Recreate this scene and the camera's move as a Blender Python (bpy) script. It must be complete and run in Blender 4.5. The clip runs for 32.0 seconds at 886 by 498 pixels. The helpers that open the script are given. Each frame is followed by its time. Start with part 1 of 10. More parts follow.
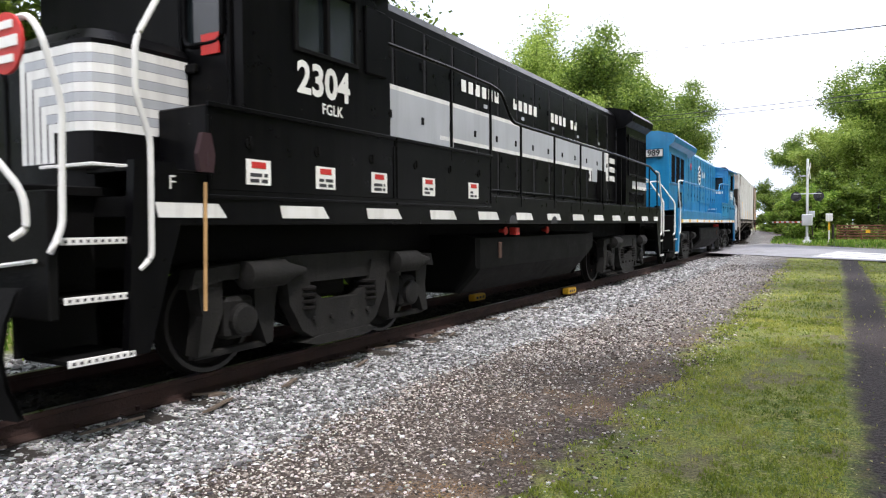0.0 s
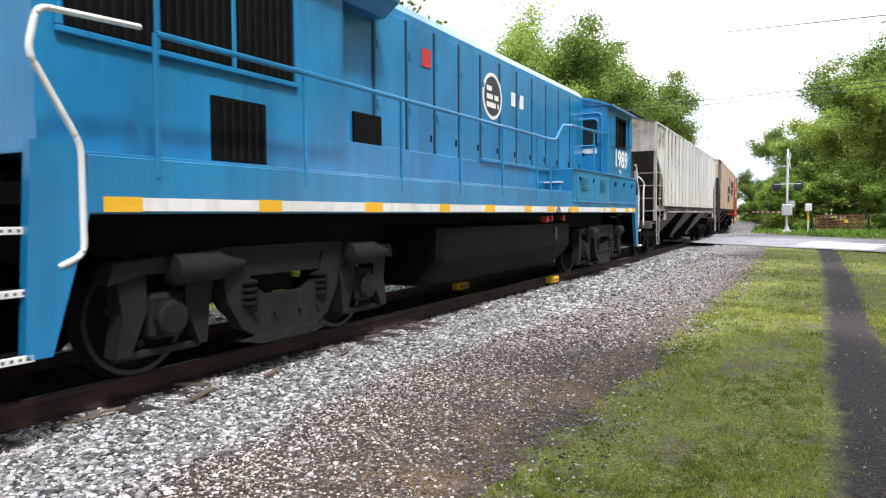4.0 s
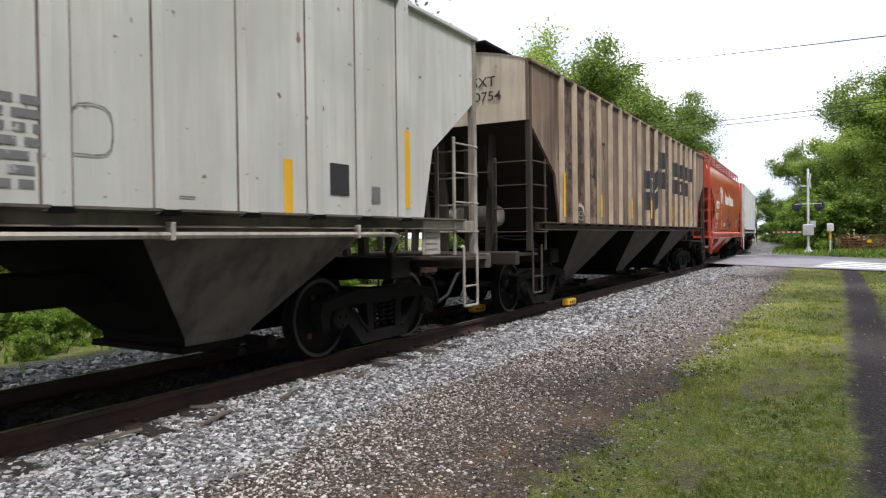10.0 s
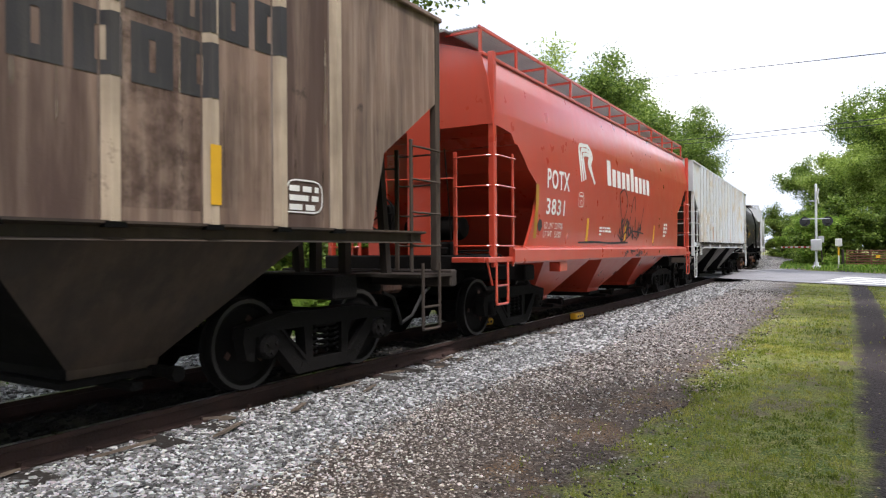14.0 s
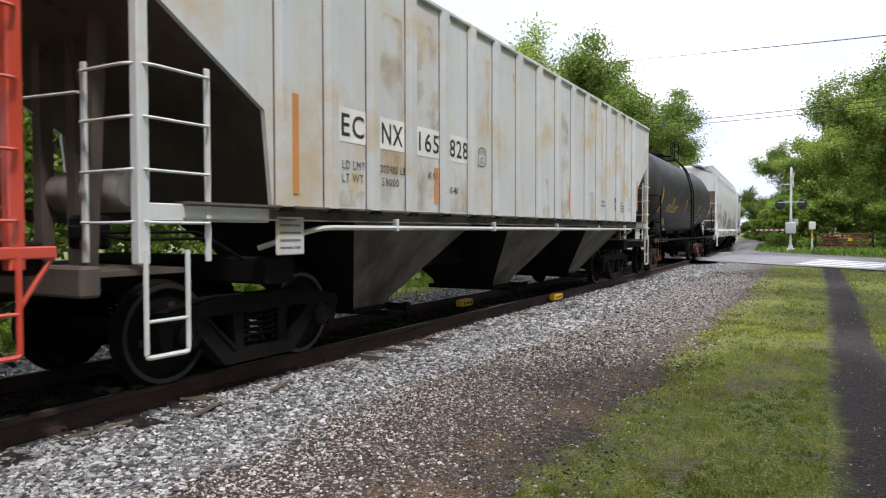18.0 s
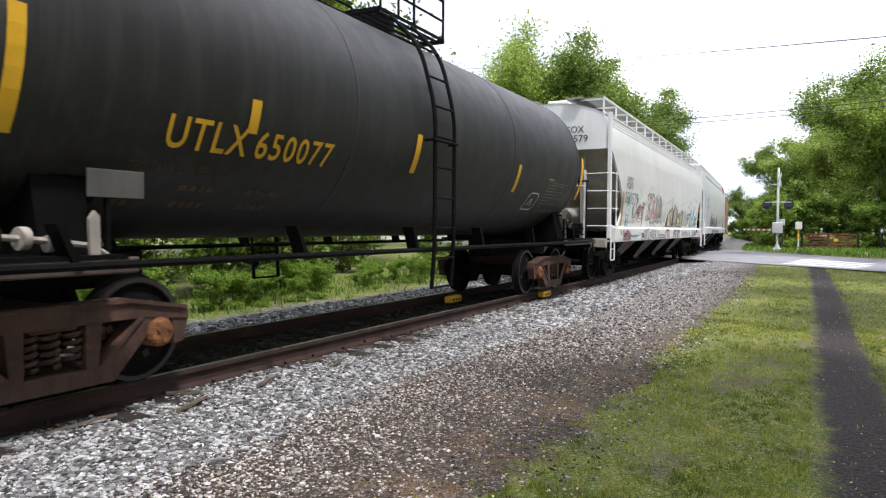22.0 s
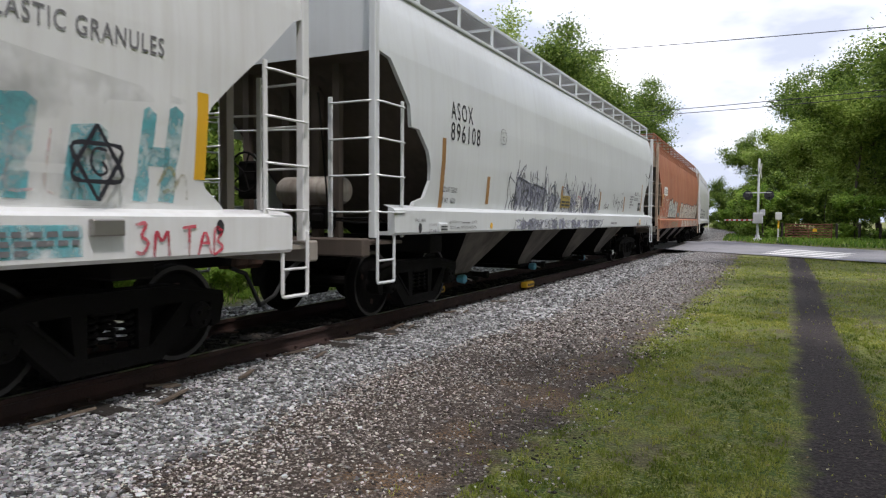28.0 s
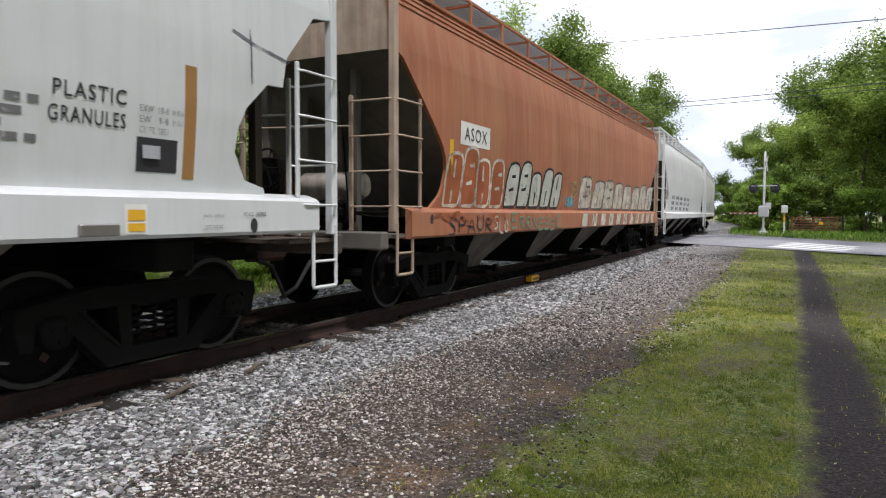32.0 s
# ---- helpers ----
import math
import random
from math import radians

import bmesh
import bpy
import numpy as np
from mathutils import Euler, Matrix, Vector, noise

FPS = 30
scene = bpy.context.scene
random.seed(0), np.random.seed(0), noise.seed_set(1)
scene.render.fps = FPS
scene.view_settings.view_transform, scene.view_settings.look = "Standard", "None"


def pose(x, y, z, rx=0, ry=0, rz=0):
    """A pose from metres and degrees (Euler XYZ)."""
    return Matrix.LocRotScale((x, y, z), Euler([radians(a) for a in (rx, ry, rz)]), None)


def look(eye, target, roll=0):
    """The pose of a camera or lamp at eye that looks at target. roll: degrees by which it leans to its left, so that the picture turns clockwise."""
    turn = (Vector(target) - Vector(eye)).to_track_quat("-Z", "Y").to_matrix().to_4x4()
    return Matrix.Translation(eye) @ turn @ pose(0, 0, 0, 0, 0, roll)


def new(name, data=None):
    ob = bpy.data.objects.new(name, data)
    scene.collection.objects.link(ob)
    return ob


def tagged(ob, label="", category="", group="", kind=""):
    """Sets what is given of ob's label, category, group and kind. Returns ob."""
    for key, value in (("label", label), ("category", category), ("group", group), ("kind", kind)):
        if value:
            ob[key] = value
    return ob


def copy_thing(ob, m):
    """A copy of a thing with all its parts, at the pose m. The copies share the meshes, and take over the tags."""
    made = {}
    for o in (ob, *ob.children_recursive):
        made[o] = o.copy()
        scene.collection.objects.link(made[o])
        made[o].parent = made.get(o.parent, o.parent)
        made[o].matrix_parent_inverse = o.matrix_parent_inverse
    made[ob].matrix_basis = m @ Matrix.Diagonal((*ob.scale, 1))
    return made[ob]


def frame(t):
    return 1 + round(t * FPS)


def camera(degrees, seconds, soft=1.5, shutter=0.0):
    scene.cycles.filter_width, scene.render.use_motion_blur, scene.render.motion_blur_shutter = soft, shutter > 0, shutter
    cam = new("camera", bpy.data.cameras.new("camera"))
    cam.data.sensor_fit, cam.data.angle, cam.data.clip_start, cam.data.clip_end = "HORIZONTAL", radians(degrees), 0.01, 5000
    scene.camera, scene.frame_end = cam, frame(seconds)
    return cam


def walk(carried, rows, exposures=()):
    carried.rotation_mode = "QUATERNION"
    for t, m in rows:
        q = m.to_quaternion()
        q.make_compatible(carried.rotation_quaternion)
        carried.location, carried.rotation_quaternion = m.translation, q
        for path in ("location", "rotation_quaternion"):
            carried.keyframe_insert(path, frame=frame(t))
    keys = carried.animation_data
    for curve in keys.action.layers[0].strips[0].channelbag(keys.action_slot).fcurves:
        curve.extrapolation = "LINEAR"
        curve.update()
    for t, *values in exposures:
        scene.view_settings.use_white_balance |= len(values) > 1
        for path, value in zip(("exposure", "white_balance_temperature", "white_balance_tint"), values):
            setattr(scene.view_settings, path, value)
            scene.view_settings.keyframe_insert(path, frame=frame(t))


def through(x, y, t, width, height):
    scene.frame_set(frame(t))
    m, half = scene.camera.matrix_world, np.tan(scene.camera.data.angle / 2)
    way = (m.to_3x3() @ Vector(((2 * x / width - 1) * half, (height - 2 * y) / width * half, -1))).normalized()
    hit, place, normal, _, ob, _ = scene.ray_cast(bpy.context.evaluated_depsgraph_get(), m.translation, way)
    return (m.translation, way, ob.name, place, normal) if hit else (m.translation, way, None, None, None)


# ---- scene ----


EXPOSURES = [(t, e, 6400, 16) for t, e in ((0, 0.66), (3, 0.82), (6, 0.68), (7.5, 0.48), (9, 0.2), (11, 0.45), (12, 0.54), (14, 0.4), (16, 0.33), (20, 0.18), (22, 0.5), (23.2, 0.4), (24, 0.22), (25, -0.14), (28, -0.14), (30, -0.1), (32, 0.12))]

# ---- camera: handheld, standing beside the track ----
# world: z = 0 at the top of the rails, y along the straight piece of track, x to its right
cam = camera(66.16, 32.0, soft=1.2, shutter=0.12)
VIEW = [  # seconds, x, y, z, yaw, pitch, lean
    (0.0, -0.030, 0.001, 1.362, 30.25, -1.98, -0.48),
    (0.5, -0.033, 0.007, 1.363, 29.96, -2.23, -0.57),
    (1.0, -0.030, 0.011, 1.359, 29.68, -2.47, -0.69),
    (1.5, -0.036, 0.016, 1.361, 29.03, -2.37, -0.55),
    (2.0, -0.034, 0.014, 1.361, 28.75, -2.53, -0.63),
    (2.5, -0.034, 0.014, 1.359, 28.85, -2.60, -0.57),
    (3.0, -0.036, 0.014, 1.363, 28.69, -2.87, -0.43),
    (3.5, -0.033, 0.011, 1.362, 28.81, -2.95, -0.37),
    (5.5, 0.001, 0.004, 1.360, 29.54, -2.45, -0.79),
    (6.0, 0.007, 0.003, 1.358, 30.07, -2.52, -0.82),
    (6.5, 0.001, 0.008, 1.359, 30.05, -2.78, -0.73),
    (7.0, 0.008, 0.010, 1.362, 30.33, -2.27, -0.73),
    (7.5, 0.004, 0.004, 1.368, 30.48, -1.50, -0.79),
    (8.0, 0.008, -0.004, 1.362, 31.01, -0.90, -0.44),
    (8.5, 0.004, 0.002, 1.361, 30.40, -1.43, -0.55),
    (9.0, 0.000, 0.000, 1.364, 30.45, -1.31, -0.39),
    (9.5, 0.010, 0.001, 1.358, 30.57, -1.10, -0.65),
    (10.0, 0.018, 0.002, 1.360, 30.39, -1.00, -0.73),
    (10.5, 0.032, -0.011, 1.356, 30.84, -0.91, -0.40),
    (11.0, 0.023, -0.027, 1.365, 30.93, -0.70, -0.68),
    (11.5, 0.025, -0.036, 1.370, 31.18, -0.35, -0.19),
    (12.0, 0.029, -0.048, 1.374, 31.64, 0.32, -0.74),
    (12.5, 0.024, -0.061, 1.375, 31.41, 0.53, -0.97),
    (13.0, 0.026, -0.079, 1.377, 31.69, 0.88, -0.71),
    (13.5, 0.022, -0.081, 1.371, 31.34, 0.47, -0.81),
    (14.0, 0.014, -0.076, 1.379, 30.90, 0.07, -0.40),
    (14.5, 0.012, -0.067, 1.370, 30.67, -0.20, -0.33),
    (15.0, -0.006, -0.055, 1.371, 30.37, -1.06, 0.35),
    (15.5, -0.021, -0.044, 1.368, 30.63, -1.68, 0.42),
    (17.5, -0.032, -0.042, 1.368, 29.58, -1.58, 0.37),
    (18.0, -0.015, -0.052, 1.363, 29.17, -1.51, -0.11),
    (18.5, -0.015, -0.048, 1.365, 28.96, -1.66, 0.17),
    (19.0, -0.015, -0.046, 1.367, 28.41, -1.89, 0.32),
    (19.5, -0.022, -0.043, 1.364, 28.49, -2.09, 0.56),
    (20.0, -0.029, -0.041, 1.367, 28.39, -2.17, 0.72),
    (20.5, -0.025, -0.042, 1.364, 28.57, -2.09, 0.77),
    (21.0, -0.019, -0.035, 1.366, 28.70, -1.58, 0.55),
    (21.5, -0.012, -0.037, 1.359, 28.01, -1.51, 0.55),
    (22.0, -0.016, -0.044, 1.356, 28.26, -1.80, 0.47),
    (22.5, -0.021, -0.049, 1.361, 27.95, -1.71, 0.65),
    (23.0, -0.022, -0.046, 1.358, 27.96, -1.52, 0.71),
    (23.5, -0.028, -0.047, 1.363, 27.97, -1.64, 0.80),
    (24.0, -0.022, -0.045, 1.370, 28.13, -1.86, 0.63),
    (24.5, -0.015, -0.043, 1.368, 28.06, -1.86, 0.50),
    (25.0, -0.023, -0.028, 1.368, 27.50, -1.91, 0.51),
    (25.5, -0.028, -0.030, 1.368, 27.62, -1.80, 0.56),
    (27.5, -0.012, -0.032, 1.369, 26.93, -1.97, 0.38),
    (28.0, -0.009, -0.028, 1.359, 26.91, -2.56, 0.38),
    (28.5, -0.022, -0.028, 1.365, 26.80, -2.96, 0.61),
    (29.0, -0.028, -0.022, 1.361, 27.08, -3.14, 0.72),
    (29.5, -0.032, -0.023, 1.361, 27.27, -3.16, 0.97),
    (30.0, -0.024, -0.021, 1.357, 27.60, -3.20, 0.48),
    (30.5, -0.022, -0.022, 1.365, 27.39, -3.12, 0.42),
    (31.0, -0.016, -0.022, 1.358, 27.18, -2.85, 0.29),
    (31.5, -0.019, -0.021, 1.360, 27.07, -2.96, 0.41),
    (32.0, -0.022, -0.015, 1.357, 27.29, -3.06, 0.23),
]


def aim(x, y, z, yaw, pitch, lean):
    yaw, pitch = radians(yaw), radians(pitch)
    way = Vector((-math.sin(yaw) * math.cos(pitch), math.cos(yaw) * math.cos(pitch), math.sin(pitch)))
    return look((x, y, z), Vector((x, y, z)) + way * 10, lean)


walk(cam, [(r[0], aim(*r[1:])) for r in VIEW], EXPOSURES)

# ---- the line of the track and the train's progress along it ----
TRACK_X, BEND_AT, BEND = 5.937, 17.30, 0.001792
PROGRESS = [(0, 0.00), (2, 9.87), (4, 19.72), (6, 29.54), (8, 39.41), (10, 49.34), (12, 59.24), (14, 69.21), (16, 79.30), (18, 89.38), (20, 99.35), (22, 109.22), (24, 119.10), (26, 129.01), (28, 138.86), (30, 148.59), (32, 158.24)]


def on_track(s):
    """A point of the track's centre line and its heading, s metres along it."""
    a = max(0.0, s - BEND_AT)
    b = min(a, 120.0)
    th = BEND * b
    x = -TRACK_X - (1 - math.cos(th)) / BEND - (a - b) * math.sin(th)
    y = min(s, BEND_AT) + math.sin(th) / BEND + (a - b) * math.cos(th)
    return x, y, th


def travelled(t):
    return float(np.interp(t, [p[0] for p in PROGRESS], [p[1] for p in PROGRESS]))

# ---- sky and sun: bright overcast that thins out ----
SUN_HEIGHT, SUN_TURN = 62, 120  # degrees over the horizon; from +y clockwise towards +x
world = bpy.data.worlds.new("sky")
scene.world = world
world.use_nodes = True
wt = world.node_tree
wt.nodes.clear()
w_out = wt.nodes.new("ShaderNodeOutputWorld")
w_bg = wt.nodes.new("ShaderNodeBackground")
w_sky = wt.nodes.new("ShaderNodeTexSky")
w_sky.sky_type, w_sky.sun_disc = "NISHITA", False
w_sky.sun_elevation, w_sky.sun_rotation = radians(SUN_HEIGHT), radians(SUN_TURN)
w_co = wt.nodes.new("ShaderNodeTexCoord")
w_map = wt.nodes.new("ShaderNodeMapping")
w_map.inputs["Scale"].default_value = (1.0, 1.0, 2.6)
w_map.inputs["Location"].default_value = (0.9, 0.35, 0.2)
w_noise = wt.nodes.new("ShaderNodeTexNoise")
w_noise.inputs["Scale"].default_value, w_noise.inputs["Detail"].default_value = 2.2, 7.0
w_ramp = wt.nodes.new("ShaderNodeValToRGB")
w_ramp.color_ramp.elements[0].position, w_ramp.color_ramp.elements[1].position = 0.30, 0.46
w_grey = wt.nodes.new("ShaderNodeTexNoise")
w_grey.inputs["Scale"].default_value, w_grey.inputs["Detail"].default_value = 3.1, 6.0
w_cloud = wt.nodes.new("ShaderNodeValToRGB")
w_cloud.color_ramp.elements[0].color, w_cloud.color_ramp.elements[1].color = (4.5, 5.0, 5.8, 1), (12.4, 12.5, 12.6, 1)
w_cloud.color_ramp.elements[0].position, w_cloud.color_ramp.elements[1].position = 0.43, 0.70
w_mix = wt.nodes.new("ShaderNodeMix")
w_mix.data_type = "RGBA"
wt.links.new(w_co.outputs["Generated"], w_map.inputs["Vector"])
wt.links.new(w_map.outputs["Vector"], w_noise.inputs["Vector"])
wt.links.new(w_map.outputs["Vector"], w_grey.inputs["Vector"])
wt.links.new(w_noise.outputs["Fac"], w_ramp.inputs["Fac"])
wt.links.new(w_grey.outputs["Fac"], w_cloud.inputs["Fac"])
wt.links.new(w_ramp.outputs["Color"], w_mix.inputs["Factor"])
wt.links.new(w_sky.outputs["Color"], w_mix.inputs["A"])
wt.links.new(w_cloud.outputs["Color"], w_mix.inputs["B"])
wt.links.new(w_mix.outputs["Result"], w_bg.inputs["Color"])
w_bg.inputs["Strength"].default_value = 0.18
wt.links.new(w_bg.outputs["Background"], w_out.inputs["Surface"])

sun = new("sun", bpy.data.lights.new("sun", "SUN"))
sun.data.energy, sun.data.angle, sun.data.color = 2.7, radians(5), (1.0, 0.96, 0.9)
_az, _el = radians(SUN_TURN), radians(SUN_HEIGHT)
sun.matrix_world = look((math.sin(_az) * math.cos(_el) * 60, math.cos(_az) * math.cos(_el) * 60, math.sin(_el) * 60), (0, 0, 0))


# ---- materials ----
def link(t, a, b):
    t.links.new(a, b)


def surface(name, base, rough=0.55, metal=0.0, var=0.15, size=1.2, streak=None, streak_amount=0.5, blotch=None, blotch_at=0.62,
            blotch_size=2.0, blotch_soft=0.09, bump=0.15, grain=40.0, gloss=None, speck=None, speck_at=0.7, speck_size=30.0, random_tint=0.0, wash=None, wash_amount=0.6, coat=0.0):
    """A weathered surface: two scales of variation, optional vertical streaks, blotches and specks, fine relief."""
    m = bpy.data.materials.new(name)
    m.use_nodes = True
    t = m.node_tree
    b = t.nodes["Principled BSDF"]
    co = t.nodes.new("ShaderNodeTexCoord")
    src = co.outputs["Object"]
    def noise_of(scale, detail=4.0, vec=None, rough_=0.55):
        n = t.nodes.new("ShaderNodeTexNoise")
        n.inputs["Scale"].default_value, n.inputs["Detail"].default_value, n.inputs["Roughness"].default_value = scale, detail, rough_
        link(t, vec or src, n.inputs["Vector"])
        return n.outputs["Fac"]

    def mixed(a, col, fac):
        x = t.nodes.new("ShaderNodeMix")
        x.data_type = "RGBA"
        link(t, fac, x.inputs["Factor"])
        if isinstance(a, tuple):
            x.inputs["A"].default_value = a
        else:
            link(t, a, x.inputs["A"])
        x.inputs["B"].default_value = (*col, 1)
        return x.outputs["Result"]

    def ramped(fac, lo, hi, top=1.0):
        r = t.nodes.new("ShaderNodeMapRange")
        r.inputs["From Min"].default_value, r.inputs["From Max"].default_value, r.inputs["To Max"].default_value = lo, hi, top
        link(t, fac, r.inputs["Value"])
        return r.outputs["Result"]

    r = t.nodes.new("ShaderNodeValToRGB")
    r.color_ramp.elements[0].position, r.color_ramp.elements[1].position = 0.3, 0.7
    r.color_ramp.elements[0].color = (*[max(0, c * (1 - var)) for c in base], 1)
    r.color_ramp.elements[1].color = (*[min(1, c * (1 + var)) for c in base], 1)
    link(t, noise_of(size, 6.0), r.inputs["Fac"])
    col = r.outputs["Color"]
    if streak:
        mp = t.nodes.new("ShaderNodeMapping")
        mp.inputs["Scale"].default_value = (6, 6, 0.35)
        link(t, src, mp.inputs["Vector"])
        col = mixed(col, streak, ramped(noise_of(1.3, 5.0, mp.outputs["Vector"], 0.65), 0.45, 0.8, streak_amount))
    if wash:
        mp = t.nodes.new("ShaderNodeMapping")
        mp.inputs["Scale"].default_value = (2.2, 2.2, 0.22)
        link(t, src, mp.inputs["Vector"])
        col = mixed(col, wash, ramped(noise_of(1.0, 6.0, mp.outputs["Vector"], 0.6), 0.45, 0.62, wash_amount))
    if blotch:
        col = mixed(col, blotch, ramped(noise_of(blotch_size, 8.0, None, 0.7), blotch_at, blotch_at + blotch_soft))
    if speck:
        col = mixed(col, speck, ramped(noise_of(speck_size, 2.0), speck_at, speck_at + 0.05))
    if random_tint:
        oi = t.nodes.new("ShaderNodeObjectInfo")
        hs = t.nodes.new("ShaderNodeHueSaturation")
        hs.inputs["Saturation"].default_value = 1.0
        mr = t.nodes.new("ShaderNodeMapRange")
        mr.inputs["To Min"].default_value, mr.inputs["To Max"].default_value = 1 - random_tint, 1 + random_tint
        link(t, oi.outputs["Random"], mr.inputs["Value"])
        link(t, mr.outputs["Result"], hs.inputs["Value"])
        link(t, col, hs.inputs["Color"])
        col = hs.outputs["Color"]
    link(t, col, b.inputs["Base Color"])
    rr = t.nodes.new("ShaderNodeMapRange")
    rr.inputs["To Min"].default_value, rr.inputs["To Max"].default_value = max(0.03, rough - 0.12), min(1, rough + 0.15)
    link(t, noise_of(size * 4, 5.0), rr.inputs["Value"])
    link(t, rr.outputs["Result"], b.inputs["Roughness"])
    b.inputs["Metallic"].default_value = metal
    if coat:
        b.inputs["Coat Weight"].default_value, b.inputs["Coat Roughness"].default_value = coat, 0.22
    if gloss is not None:
        b.inputs["Specular IOR Level"].default_value = gloss
    if bump:
        bp = t.nodes.new("ShaderNodeBump")
        bp.inputs["Strength"].default_value, bp.inputs["Distance"].default_value = bump, 0.02
        link(t, noise_of(grain, 4.0), bp.inputs["Height"])
        link(t, bp.outputs["Normal"], b.inputs["Normal"])
    return m


TRUCK_DUST = surface("dusty_cast_steel", (0.010, 0.0097, 0.009), 0.75, var=0.4, size=2.0, streak=(0.022, 0.0205, 0.0185), streak_amount=0.6, blotch=(0.035, 0.033, 0.03), blotch_at=0.6, blotch_size=2.5, blotch_soft=0.2, bump=0.35, gloss=0.25)
BLACK_PAINT = surface("black_paint", (0.0025, 0.0025, 0.003), 0.3, var=0.3, streak=(0.011, 0.0105, 0.010), streak_amount=0.4, speck=(0.03, 0.03, 0.03), speck_at=0.74, speck_size=12, bump=0.05, gloss=0.07)
BLACK_FRAME = surface("black_frame", (0.004, 0.004, 0.004), 0.6, var=0.35, blotch=(0.012, 0.011, 0.010), blotch_at=0.64, bump=0.2, gloss=0.08)
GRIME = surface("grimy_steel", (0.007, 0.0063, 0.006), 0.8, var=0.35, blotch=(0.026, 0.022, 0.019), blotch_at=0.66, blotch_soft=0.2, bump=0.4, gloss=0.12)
WHITE_TRIM = surface("white_trim", (0.72, 0.72, 0.7), 0.5, var=0.1, streak=(0.35, 0.34, 0.32), streak_amount=0.5, blotch=(0.2, 0.19, 0.18), blotch_at=0.68)
GREY_STRIPE = surface("grey_stripe", (0.40, 0.42, 0.45), 0.5, var=0.08, streak=(0.25, 0.26, 0.27), streak_amount=0.4)
BLUE_FADED = surface("faded_blue_paint", (0.006, 0.19, 0.36), 0.42, var=0.15, streak=(0.05, 0.2, 0.32), streak_amount=0.5, blotch=(0.03, 0.05, 0.07), blotch_at=0.72, blotch_size=5, bump=0.05)
BLUE_PAINT = surface("blue_paint", (0.004, 0.185, 0.40), 0.33, var=0.22, streak=(0.03, 0.24, 0.44), streak_amount=0.6, wash=(0.004, 0.12, 0.27), wash_amount=0.6, blotch=(0.03, 0.06, 0.08), blotch_at=0.68, blotch_size=3.5, bump=0.05, coat=0.4)
YELLOW = surface("yellow_paint", (0.75, 0.42, 0.02), 0.5, var=0.15, blotch=(0.4, 0.22, 0.05), blotch_at=0.66)
RED = surface("red_paint", (0.5, 0.025, 0.02), 0.5)
GLASS = surface("dark_glass", (0.012, 0.016, 0.018), 0.14, var=0.2, bump=0.0)
RUBBER = surface("rubber", (0.02, 0.02, 0.02), 0.8)
STEEL_WORN = surface("worn_steel", (0.32, 0.3, 0.28), 0.35, metal=0.9, var=0.2, bump=0.1)
WHEEL_RIM = surface("wheel_rim_steel", (0.03, 0.028, 0.026), 0.5, metal=0.3, var=0.3, bump=0.1)
RUST = surface("rusty_steel", (0.05, 0.025, 0.017), 0.8, var=0.45, size=5, streak=(0.11, 0.05, 0.028), blotch=(0.17, 0.06, 0.022), blotch_at=0.6, blotch_size=4, bump=0.4)
ORANGE_RUST = surface("orange_rust", (0.16, 0.06, 0.02), 0.8, var=0.4, size=9, blotch=(0.30, 0.13, 0.035), blotch_at=0.55, blotch_size=9, speck=(0.04, 0.018, 0.01), speck_at=0.6, bump=0.4)
RAIL_RUST = surface("rail_rust", (0.034, 0.016, 0.012), 0.85, var=0.35, size=4, blotch=(0.06, 0.028, 0.02), blotch_at=0.6, bump=0.4)
RAIL_TOP = surface("rail_top", (0.35, 0.33, 0.31), 0.3, metal=0.85, var=0.2, bump=0.05)
PALE_GREY = surface("pale_grey_car", (0.56, 0.57, 0.545), 0.55, var=0.12, size=0.9, streak=(0.34, 0.29, 0.26), streak_amount=0.45, speck=(0.2, 0.12, 0.085), speck_at=0.69, speck_size=7, wash=(0.46, 0.46, 0.43), wash_amount=0.7, blotch=(0.24, 0.14, 0.10), blotch_at=0.68, blotch_size=2.5, bump=0.08)
BROWN_CAR = surface("brown_car", (0.19, 0.125, 0.092), 0.7, var=0.45, size=0.8, streak=(0.44, 0.34, 0.26), streak_amount=0.8, wash=(0.062, 0.034, 0.028), wash_amount=0.85, blotch=(0.05, 0.034, 0.026), blotch_at=0.63, bump=0.1)
BROWN_RIB = surface("pale_brown_rib", (0.46, 0.37, 0.27), 0.7, var=0.25, size=2.0, streak=(0.16, 0.11, 0.08), streak_amount=0.7, blotch=(0.14, 0.09, 0.065), blotch_at=0.64)
TAN_TRIM = surface("dusty_tan_steel", (0.42, 0.33, 0.25), 0.7, var=0.25, size=3, streak=(0.2, 0.11, 0.07), streak_amount=0.7)
RUSTY_END = surface("rust_stained_end", (0.42, 0.39, 0.35), 0.7, var=0.25, size=1.5, streak=(0.17, 0.09, 0.06), streak_amount=0.95, blotch=(0.16, 0.085, 0.055), blotch_at=0.55, blotch_size=1.6, blotch_soft=0.15)
DIRTY_TRIM = surface("dirty_pale_steel", (0.36, 0.33, 0.29), 0.7, var=0.3, size=3, streak=(0.12, 0.08, 0.06), streak_amount=0.8, blotch=(0.10, 0.055, 0.035), blotch_at=0.62)
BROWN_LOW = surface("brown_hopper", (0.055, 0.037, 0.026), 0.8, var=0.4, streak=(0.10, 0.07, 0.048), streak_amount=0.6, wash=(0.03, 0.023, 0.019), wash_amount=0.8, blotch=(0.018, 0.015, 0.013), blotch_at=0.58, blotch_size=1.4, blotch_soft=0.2)
